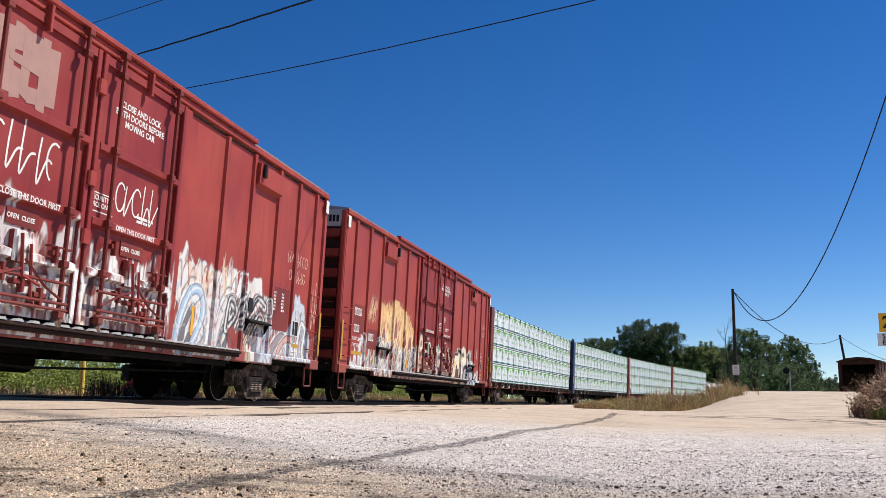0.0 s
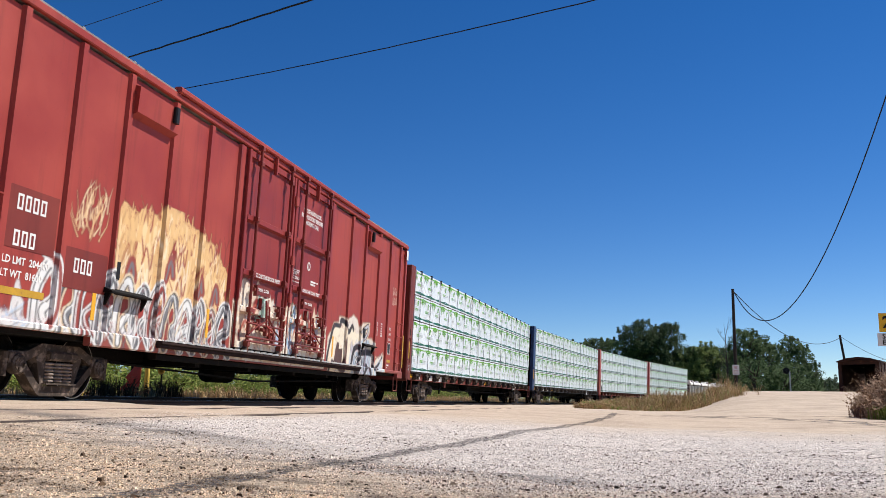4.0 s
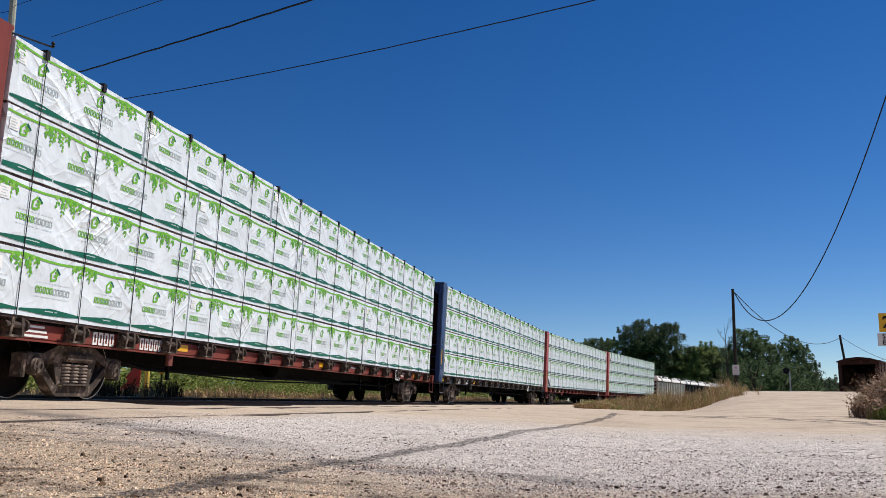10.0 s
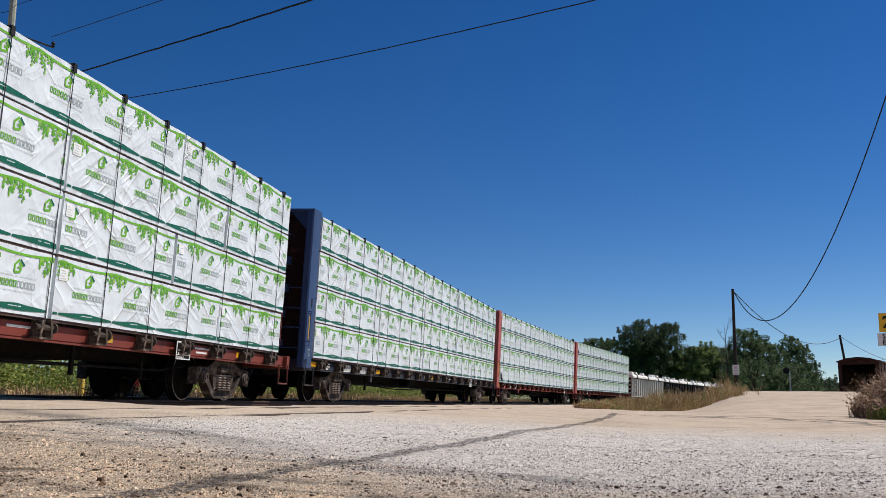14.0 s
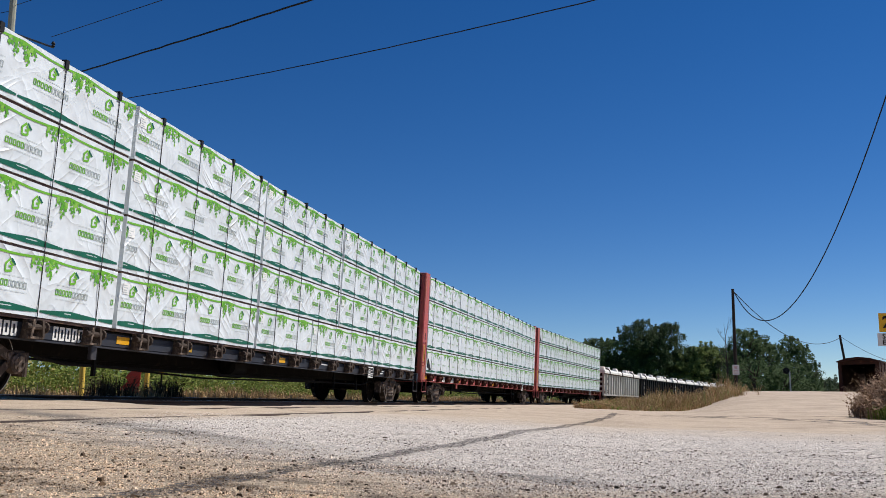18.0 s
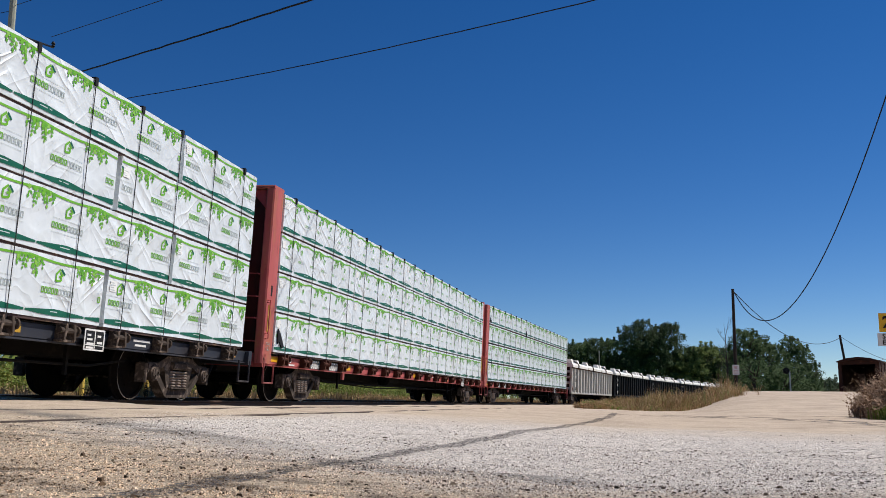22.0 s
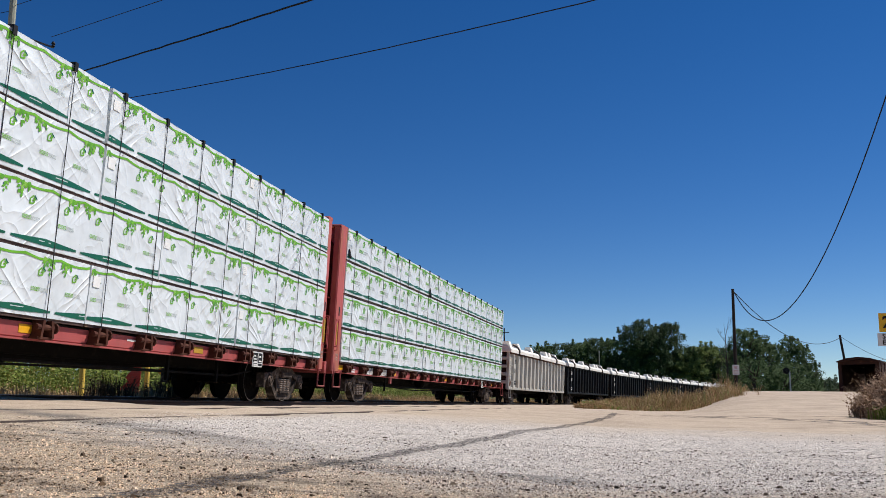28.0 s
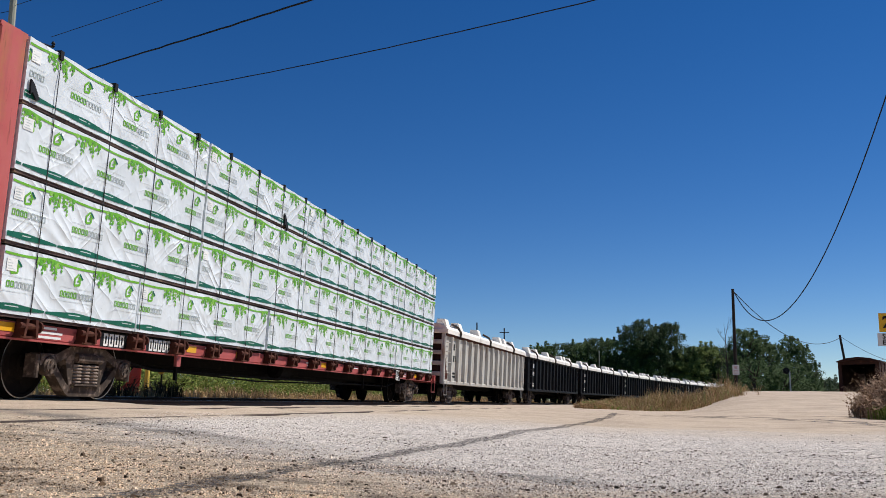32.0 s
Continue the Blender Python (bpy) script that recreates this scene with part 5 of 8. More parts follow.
        self.lay(np.where(inside, 1.0, np.clip(1 - near / soft, 0, 1)) * 0.96, colour, win)

    def wash(self, y0, y1, tops, colour, holes, wy=0.3, wz=0.5, low=0.78, rag=0.4):
        """An uneven coat from low up to tops, pairs of (y, height), with bare holes."""
        top = np.interp(self.Y, [p[0] for p in tops], [p[1] for p in tops]) + rag * (self.cloud(0.12, 0.5) - 0.4) + rag * (self.cloud(0.35, 0.8) - 0.4)
        k = np.clip((top - self.Z) / 0.07, 0, 1) * (self.Z > low) * np.clip((self.Y - y0) / 0.05, 0, 1) * np.clip((y1 - self.Y) / 0.05, 0, 1)
        bare = 0.65 * self.cloud(wy, wz) + 0.35 * self.cloud(wy * 0.35, wz * 0.3)
        self.lay(k * np.clip((bare - holes) / 0.1, 0, 1) * 0.95, colour)

    def dabs(self, y0, y1, z0, z1, count, colours, r=(0.015, 0.05), tall=(0.1, 0.5), slant=0.3, cover=0.85, blur=0.03):
        """Scattered short strokes, mostly upright."""
        g = self.rng
        for _ in range(count):
            y, z, h = g.uniform(y0, y1), g.uniform(z0, z1), g.uniform(*tall)
            e = g.uniform(-slant, slant) * h
            pts = self.curve([(y, z - h / 2), (y + e + g.uniform(-0.06, 0.06), z), (y + e * 2, z + h / 2)], 4)
            self.stroke(pts, g.uniform(*r), colours[g.integers(len(colours))], cover * g.uniform(0.6, 1), blur, 0.008)

    def at(self, y, z):
        """Colour and cover at places along the side."""
        u = np.clip((np.asarray(y) - self.Y0) / self.STEP, 0, self.ny - 2)
        v = np.clip((np.asarray(z) - self.Z0) / self.STEP, 0, self.nz - 2)
        i, j = np.rint(u).astype(int), np.rint(v).astype(int)
        return np.concatenate([self.rgb[j, i], self.a[j, i][:, None]], 1)


WHITE, PALE, BLUE, CREAM = (0.72, 0.72, 0.7), (0.6, 0.56, 0.55), (0.36, 0.5, 0.66), (0.7, 0.57, 0.4)
PINK, INK, ASH, ORANGE, BRICK = (0.6, 0.36, 0.33), (0.015, 0.015, 0.02), (0.16, 0.16, 0.17), (0.7, 0.45, 0.2), (0.27, 0.05, 0.04)


def white_lettering():
    """Old silver and white lettering, painted over many times, with flame-like tops."""
    c = Canvas(4)
    g = c.rng
    lines = [INK, ASH, INK, BRICK]
    tops = [(-9.8, 2.2), (-2.6, 2.2), (-1.6, 2.3), (-0.4, 2.05), (0.6, 2.15), (1.6, 2.05), (2.5, 2.0), (2.8, 2.3), (3.6, 2.4), (4.2, 2.2), (4.7, 2.45), (5.3, 2.45), (5.7, 2.25), (6.75, 2.05)]
    high = lambda y: float(np.interp(y, [p[0] for p in tops], [p[1] for p in tops]))
    # doors: smeared and scratched
    c.wash(-9.5, 2.65, tops, PALE, 0.42, 0.14, 0.9)
    c.wash(-9.5, 2.65, [(a, b - 0.1) for a, b in tops], WHITE, 0.52, 0.1, 0.7)
    c.dabs(-2.6, 2.6, 0.9, 2.0, 150, [WHITE, PALE, PINK, BRICK, CREAM, BRICK, (0.2, 0.05, 0.05)], (0.012, 0.05), (0.2, 0.8), 0.15, 0.9, 0.015)
    c.dabs(-2.6, 2.6, 0.9, 2.2, 70, [(0.17, 0.026, 0.022), (0.2, 0.03, 0.028)], (0.03, 0.1), (0.2, 0.6), 0.12, 0.95, 0.015)
    c.dabs(-2.5, 2.5, 0.9, 1.9, 110, lines, (0.012, 0.022), (0.08, 0.45), 0.7, 0.95, 0.012)
    for k in range(12):
        y, z = g.uniform(-2.5, 2.0), g.uniform(0.95, 1.4)
        c.stroke(c.curve([(y, z), (y + 0.1, z + 0.45), (y + 0.4, z + 0.5), (y + 0.5, z + 0.1)]), g.uniform(0.03, 0.06), WHITE, 0.95)
        c.stroke(c.curve([(y + 0.05, z), (y + 0.15, z + 0.35), (y + 0.4, z + 0.4)]), 0.018, INK, 0.9)
    # panels behind the doors
    c.wash(2.75, 6.8, tops, WHITE, 0.28, 0.2, 0.6)
    c.dabs(2.8, 6.7, 1.0, 2.0, 130, [PALE, PINK, CREAM, WHITE, BLUE, BRICK, WHITE], (0.016, 0.05), (0.1, 0.45), 0.5, 0.9, 0.016)
    for k in range(46):                                        # flames over the top edge
        y = g.uniform(2.8, 6.75)
        z = high(y)
        pts = c.curve([(y, z - 0.45), (y + g.uniform(-0.12, 0.12), z - 0.1), (y + g.uniform(-0.1, 0.1), z + g.uniform(-0.12, 0.1))], 5)
        c.stroke(pts, g.uniform(0.025, 0.06), (WHITE, WHITE, CREAM, PALE)[k % 4], 0.95, 0.014, 0.01)
    for k in range(16):
        y = 2.85 + 0.24 * k
        z = high(y) - g.uniform(0.4, 0.6)
        c.stroke(c.curve([(y - 0.1, z), (y - 0.05, z + 0.3), (y + 0.08, z + 0.45), (y + 0.15, z + 0.05)]), 0.016, (ASH, BRICK, INK)[k % 3], 0.95)
    c.dabs(3.3, 4.1, 1.9, 2.35, 26, [CREAM, PINK, (0.72, 0.45, 0.3)], (0.015, 0.045), (0.1, 0.25), 0.6, 0.9, 0.014)
    c.dabs(4.5, 5.0, 2.1, 2.6, 16, [CREAM, PALE, (0.72, 0.45, 0.3)], (0.02, 0.05), (0.2, 0.4), 0.1, 0.9, 0.016)
    # the two tall loops, pale blue and pink over grey
    for y, fill in ((2.95, BLUE), (4.4, PALE)):
        loop = c.curve([(y, 0.85), (y + 0.12, 1.4), (y + 0.4, 1.85), (y + 0.75, 1.9), (y + 0.92, 1.55), (y + 0.72, 1.15), (y + 0.42, 0.85)])
        c.ribbons([loop], [(0.13, WHITE), (0.1, INK), (0.082, fill)])
        c.stroke([(a + 0.03, b + 0.01) for a, b in loop], 0.022, WHITE, 0.9)
        core = c.curve([(y + 0.16, 0.85), (y + 0.3, 1.3), (y + 0.55, 1.6), (y + 0.52, 1.2), (y + 0.32, 0.85)])
        c.ribbons([core], [(0.075, INK), (0.06, ASH)])
        c.stroke(c.curve([(y + 0.85, 0.85), (y + 1.08, 1.3), (y + 1.0, 1.75)]), 0.07, (0.36, 0.37, 0.39), 0.95, 0.014, 0.02)
        c.stroke(c.curve([(y + 1.05, 0.85), (y + 1.2, 1.3), (y + 1.12, 1.8)]), 0.03, WHITE, 0.95)
        c.stroke(c.curve([(y - 0.12, 0.9), (y + 0.02, 1.6), (y + 0.3, 2.05), (y + 0.55, 2.1)]), 0.016, ASH, 0.9)
    c.dabs(2.85, 5.4, 0.9, 1.8, 70, [WHITE, PALE, INK, PINK, BLUE, WHITE, ASH], (0.012, 0.024), (0.06, 0.25), 0.9, 0.9, 0.012)
    # black outlined letters beside them
    for k in range(9):
        y, z = 5.0 + 0.2 * k, 1.3 + 0.18 * (k % 3)
        c.stroke(c.curve([(y, z), (y + 0.02, z + 0.35), (y + 0.2, z + 0.42), (y + 0.25, z + 0.12), (y + 0.05, z + 0.08)]), 0.045, INK, 0.97)
        c.stroke(c.curve([(y, z), (y + 0.02, z + 0.35), (y + 0.2, z + 0.42), (y + 0.25, z + 0.12), (y + 0.05, z + 0.08)]), 0.02, WHITE, 0.97)
    for pts in ([(5.05, 1.2), (5.5, 1.95), (5.75, 1.55)], [(5.7, 1.25), (6.15, 1.95), (6.55, 1.9)], [(5.9, 1.25), (6.35, 1.7), (6.6, 1.45)], [(4.85, 1.35), (4.95, 1.85), (5.2, 1.7), (4.95, 1.45)]):
        c.ribbons([c.curve(pts)], [(0.13, INK), (0.085, WHITE), (0.03, INK)])
    c.stroke([(5.1, 0.85), (6.2, 1.95)], 0.1, INK, 0.97)
    c.stroke([(5.15, 0.85), (6.25, 1.95)], 0.055, WHITE, 0.95)
    c.dabs(4.9, 6.6, 1.25, 1.9, 22, [INK], (0.02, 0.04), (0.08, 0.3), 0.6, 0.97, 0.012)
    c.stroke([(5.65, 1.4), (6.6, 0.8)], 0.08, ASH, 0.85)
    c.stroke([(5.1, 1.25), (5.2, 0.8), (5.45, 0.8), (5.4, 1.2)], 0.16, BRICK, 0.97)
    c.stroke([(6.15, 0.85), (6.2, 1.2), (6.6, 1.25), (6.65, 0.9)], 0.1, (0.2, 0.21, 0.24), 0.9)
    c.stroke([(5.75, 0.8), (5.68, 1.1), (5.9, 1.4)], 0.08, INK, 0.97)
    c.stroke([(5.75, 0.8), (5.68, 1.1), (5.9, 1.4)], 0.05, CREAM, 0.95)
    c.stroke([(5.75, 0.8), (5.68, 1.1), (5.9, 1.4)], 0.015, INK, 0.95)
    c.dabs(5.0, 6.8, 1.0, 2.0, 40, lines, (0.012, 0.018), (0.08, 0.35), 0.9, 0.95, 0.012)
    # lower wash under the repainted panel and the rear corner
    c.wash(6.3, 9.3, [(6.3, 1.5), (7.9, 1.5), (8.0, 2.1), (8.6, 2.2), (9.0, 1.95), (9.3, 1.1)], (0.5, 0.58, 0.66), 0.22, 0.2, 0.6)
    c.dabs(8.05, 9.0, 0.85, 2.0, 70, [PALE, ASH, BLUE, WHITE, PINK], (0.012, 0.025), (0.1, 0.4), 0.3, 0.9, 0.012)
    c.dabs(6.4, 8.0, 0.85, 1.4, 40, [WHITE, BLUE, PINK, PALE], (0.015, 0.05), (0.1, 0.4), 0.6, 0.85, 0.016)
    c.dabs(8.05, 9.0, 0.9, 2.0, 40, lines, (0.012, 0.016), (0.08, 0.35), 0.5, 0.9, 0.012)
    c.dabs(6.4, 8.0, 0.85, 1.4, 30, lines, (0.012, 0.016), (0.08, 0.3), 0.9, 0.9, 0.012)
    for y0, r, fill in ((6.95, 0.09, (0.3, 0.26, 0.27)), (7.3, 0.06, PINK)):
        arc = c.curve([(y0, 0.82), (y0 + 0.2, 1.15), (y0 + 0.55, 1.35), (y0 + 0.8, 1.32)])
        c.ribbons([arc], [(r + 0.05, WHITE), (r + 0.025, INK), (r, fill)])
    for pts in ([(8.5, 0.85), (8.55, 1.4), (8.7, 1.75), (8.95, 1.6), (8.85, 1.2), (8.95, 0.85)], [(8.1, 0.85), (8.2, 1.15), (8.4, 1.25), (8.45, 0.85)]):
        c.ribbons([c.curve(pts)], [(0.075, INK), (0.055, WHITE)])
    c.dabs(9.0, 9.7, 1.0, 1.6, 24, [PINK, PALE], (0.012, 0.02), (0.05, 0.25), 0.4, 0.8, 0.012)
    return c


def mixed_lettering():
    """An orange fill-in over grey letters, pastel paint on the doors, and a cream and blue piece with black outlines."""
    c = Canvas(9)
    g = c.rng
    dark = [INK, ASH, INK, BRICK]
    # orange fill-in with a ragged top
    tops = [(-6.6, 2.55), (-6.2, 2.8), (-5.6, 2.85), (-5.1, 3.08), (-4.5, 3.02), (-3.9, 2.85), (-3.4, 2.6), (-2.75, 2.2)]
    c.wash(-6.55, -2.75, tops, ORANGE, 0.2, 0.3, 0.6, 1.5, 0.3)
    c.wash(-6.5, -2.8, [(a, b - 0.1) for a, b in tops], (0.78, 0.56, 0.3), 0.45, 0.1, 0.5, 1.5, 0.3)
    for k in range(40):
        y, z = g.uniform(-6.4, -3.0), g.uniform(1.7, 2.7)
        c.stroke(c.curve([(y, z), (y + 0.12, z + 0.25), (y + 0.25, z - 0.05), (y + 0.3, z + 0.3)]), 0.018, ((0.5, 0.28, 0.12), (0.8, 0.66, 0.46), BRICK)[k % 3], 0.9)
    c.dabs(-6.5, -2.8, 1.6, 2.9, 60, [(0.5, 0.28, 0.12), (0.8, 0.64, 0.42), BRICK, (0.76, 0.55, 0.3)], (0.012, 0.03), (0.15, 0.6), 0.4, 0.9, 0.012)
    for k in range(30):
        y = g.uniform(-6.4, -3.0)
        z = float(np.interp(y, [p[0] for p in tops], [p[1] for p in tops]))
        c.stroke(c.curve([(y, z - 0.4), (y + g.uniform(-0.08, 0.08), z), (y + g.uniform(-0.1, 0.1), z + g.uniform(0.0, 0.2))], 4), g.uniform(0.02, 0.05), ORANGE, 0.9, 0.014, 0.008)
    for y, z in ((-6.1, 1.95), (-4.95, 2.15), (-3.9, 2.0), (-3.3, 1.9)):     # bare counters of the letters
        c.stroke(c.curve([(y, z - 0.2), (y + 0.12, z + 0.12), (y + 0.22, z - 0.12)]), 0.09, BRICK, 0.95)
        c.stroke(c.curve([(y, z - 0.2), (y + 0.12, z + 0.1), (y + 0.2, z - 0.12)]), 0.03, ASH, 0.9)
    c.dabs(-7.45, -6.75, 2.4, 2.95, 44, [(0.74, 0.55, 0.34), (0.66, 0.42, 0.22)], (0.012, 0.03), (0.15, 0.45), 0.3, 0.95, 0.012)
    # pale letters along the bottom
    c.wash(-9.0, -6.9, [(-9.0, 1.1), (-8.6, 1.2), (-7.6, 1.25), (-6.9, 1.0)], WHITE, 0.2, 0.3, 0.4)
    c.dabs(-9.0, -7.0, 0.85, 1.15, 60, [PALE, ASH, BLUE, WHITE], (0.012, 0.016), (0.08, 0.25), 0.9, 0.8, 0.012)
    for k in range(12):
        y, z, h = -8.15 + 0.46 * k, 0.85, g.uniform(0.7, 1.0)
        line = c.curve([(y + g.uniform(-0.05, 0.05), z), (y + 0.05, z + h * 0.6), (y + 0.3, z + h), (y + 0.45, z + h * 0.55), (y + g.uniform(0.1, 0.3), z + h * 0.3), (y + 0.45, z)])
        edge = (WHITE, CREAM, WHITE)[k % 3]
        c.ribbons([line], [(0.115, edge), (0.075, INK), (0.05, (WHITE, ASH, BRICK, ASH)[k % 4])])
        c.stroke([(a - 0.03, b + 0.02) for a, b in line], 0.016, WHITE, 0.95)
    c.stroke(c.curve([(-8.0, 1.9), (-7.75, 1.75), (-7.7, 1.2), (-7.85, 0.95)]), 0.085, WHITE, 0.95)
    c.stroke(c.curve([(-8.0, 1.9), (-7.75, 1.75), (-7.7, 1.2), (-7.85, 0.95)]), 0.04, BRICK, 0.95)
    c.dabs(-6.9, -2.8, 0.85, 1.6, 70, [WHITE, CREAM, ASH, WHITE], (0.012, 0.03), (0.15, 0.5), 0.4, 0.9, 0.012)
    c.dabs(-6.9, -2.8, 0.85, 1.6, 40, dark, (0.012, 0.02), (0.1, 0.4), 0.6, 0.9, 0.012)
    # doors
    tops = [(-2.6, 1.85), (-2.2, 2.15), (-1.5, 2.25), (-1.0, 2.1), (-0.3, 1.85), (0.1, 2.05), (0.5, 2.15), (0.9, 1.8), (1.5, 1.95), (2.0, 2.1), (2.6, 1.5)]
    c.wash(-2.6, 2.6, tops, (0.7, 0.54, 0.4), 0.18, 0.4, 0.5, 0.78, 0.25)
    c.wash(-2.6, 2.6, [(a, b - 0.1) for a, b in tops], (0.76, 0.7, 0.58), 0.45, 0.2, 0.4)
    for k in range(14):
        y, z = g.uniform(-2.5, 2.1), g.uniform(1.05, 1.65)
        c.stroke(c.curve([(y, z), (y + 0.25, z + 0.25), (y + 0.5, z + 0.05), (y + 0.7, z + 0.3)]), g.uniform(0.02, 0.05), (0.42, 0.1, 0.07), 0.9)
    for y, z in ((-1.4, 1.85), (0.15, 1.5), (0.45, 1.8), (0.3, 1.3), (1.9, 1.6), (-0.4, 1.25)):
        c.stroke(c.curve([(y, z - 0.2), (y + 0.08, z), (y + 0.02, z + 0.25)]), 0.12, (0.4, 0.55, 0.72) if z < 1.82 else (0.33, 0.5, 0.4), 0.95, 0.02, 0.05)
        c.stroke(c.curve([(y - 0.12, z - 0.3), (y - 0.02, z + 0.1), (y + 0.1, z + 0.32)]), 0.018, (0.12, 0.2, 0.18), 0.95)
    c.dabs(-2.5, 2.5, 0.9, 1.9, 70, [WHITE, CREAM, PINK, (0.42, 0.1, 0.07), WHITE], (0.012, 0.04), (0.1, 0.4), 0.4, 0.9, 0.014)
    c.dabs(-2.5, 2.5, 0.9, 1.8, 30, dark, (0.012, 0.018), (0.06, 0.25), 0.8, 0.9, 0.012)
    # cream and blue-grey piece with a black outline and a pale glow round it
    edge = [(2.87, 0.74), (2.87, 1.09), (2.95, 1.57), (3.18, 1.72), (3.32, 1.94), (3.71, 1.98), (3.71, 2.11), (4.14, 2.12), (4.32, 2.06), (4.83, 2.26), (5.15, 2.18), (5.34, 1.97), (5.57, 2.1), (6.31, 2.17), (6.31, 1.93), (6.03, 1.74), (6.59, 1.75), (6.82, 1.64), (6.64, 1.42), (6.77, 1.05), (7.3, 1.26), (7.83, 1.37), (7.81, 0.96), (7.91, 0.75), (6.68, 0.58), (5.19, 0.58), (3.35, 0.69)]
    c.fill(edge, (0.8, 0.68, 0.5), 0.1)
    c.fill(edge, (0.66, 0.6, 0.52), 0.03)
    c.fill([(2.95, 0.78), (2.98, 1.1), (3.09, 1.48), (3.32, 1.85), (3.83, 1.89), (4.14, 2.01), (4.36, 1.97), (4.58, 1.86), (4.76, 1.99), (4.97, 1.9), (5.19, 1.81), (5.41, 1.84), (5.41, 1.56), (4.68, 1.48), (4.61, 1.08), (4.54, 0.73), (3.97, 0.76)], (0.76, 0.68, 0.52), 0.02)
    c.fill([(4.68, 0.74), (4.76, 1.37), (4.97, 1.49), (5.85, 1.74), (6.31, 1.72), (6.59, 1.37), (6.59, 1.12), (6.64, 0.59), (5.19, 0.6)], (0.42, 0.5, 0.56), 0.03)
    c.fill([(6.73, 0.71), (6.73, 0.96), (7.3, 1.14), (7.74, 1.3), (7.74, 0.95), (7.83, 0.76)], (0.5, 0.58, 0.62), 0.03)
    c.dabs(3.1, 5.1, 0.85, 1.7, 26, [(0.8, 0.74, 0.62), (0.72, 0.58, 0.4)], (0.02, 0.07), (0.1, 0.35), 0.5, 0.6, 0.03)
    c.dabs(4.8, 6.6, 0.85, 1.55, 90, [(0.28, 0.38, 0.5), (0.4, 0.36, 0.46), (0.62, 0.66, 0.66), (0.12, 0.15, 0.2), (0.05, 0.05, 0.06)], (0.018, 0.055), (0.12, 0.45), 0.25, 0.95, 0.014)
    c.stroke(c.curve([(2.92, 0.74), (2.98, 1.14), (3.12, 1.52), (3.35, 1.89), (3.8, 1.93), (3.85, 2.06), (4.14, 2.05), (4.32, 1.9), (4.54, 1.83), (4.76, 1.99), (4.9, 1.91)]), 0.065, INK, 0.97)
    c.fill([(3.57, 1.35), (3.66, 1.51), (3.8, 1.47), (3.8, 1.34), (4.08, 1.36), (4.08, 1.0), (3.85, 0.94), (3.46, 1.03)], (0.06, 0.02, 0.02), 0.015)
    c.stroke(c.curve([(4.32, 1.52), (4.29, 1.13), (4.05, 0.81)]), 0.14, (0.07, 0.022, 0.02), 0.97, 0.02, 0.08)
    c.stroke(c.curve([(3.35, 1.0), (3.8, 0.82), (4.08, 0.79)]), 0.08, (0.05, 0.02, 0.02), 0.97, 0.02, 0.05)
    c.ribbons([c.curve([(4.9, 1.11), (5.05, 1.4), (5.41, 1.48), (5.53, 1.25), (5.34, 0.87), (5.01, 0.82), (4.87, 0.99)])], [(0.12, PALE), (0.085, INK)])
    c.stroke(c.curve([(5.48, 1.32), (6.59, 1.37), (6.77, 0.97), (7.3, 1.05), (7.74, 1.34)]), 0.085, INK, 0.97, 0.016, 0.04)
    c.stroke([(a, b + 0.11) for a, b in c.curve([(5.48, 1.32), (6.59, 1.37), (6.77, 0.97), (7.3, 1.05), (7.74, 1.34)])], 0.022, PALE, 0.9)
    c.ribbons([c.curve([(5.48, 1.89), (5.85, 2.0), (6.22, 2.1), (6.13, 1.87), (5.85, 1.72)])], [(0.1, CREAM), (0.07, INK), (0.035, (0.5, 0.5, 0.52))])
    c.stroke(c.curve([(5.66, 0.61), (6.13, 1.01), (6.4, 0.86), (6.54, 0.62)]), 0.07, INK, 0.97)
    c.stroke([(5.75, 0.85), (5.8, 1.6)], 0.03, INK, 0.95)
    c.stroke([(6.1, 1.0), (6.1, 1.7)], 0.04, (0.2, 0.16, 0.2), 0.95)
    for k in range(10):                                    # scribbled tangle in the loop
        y, z = 5.2 + 0.03 * k, 0.98 + g.uniform(-0.08, 0.12)
        c.stroke(c.curve([(y, z), (y + 0.12, z + 0.16), (y - 0.05, z + 0.1)]), 0.014, INK if k % 3 else WHITE, 0.95)
    c.stroke(c.curve([(7.0, 1.2), (7.1, 1.32), (7.2, 1.15), (7.0, 1.05)]), 0.022, CREAM, 0.95)
    c.dabs(6.85, 7.7, 0.9, 1.5, 16, [PALE, PINK, ASH], (0.012, 0.02), (0.08, 0.2), 0.6, 0.85, 0.012)
    return c


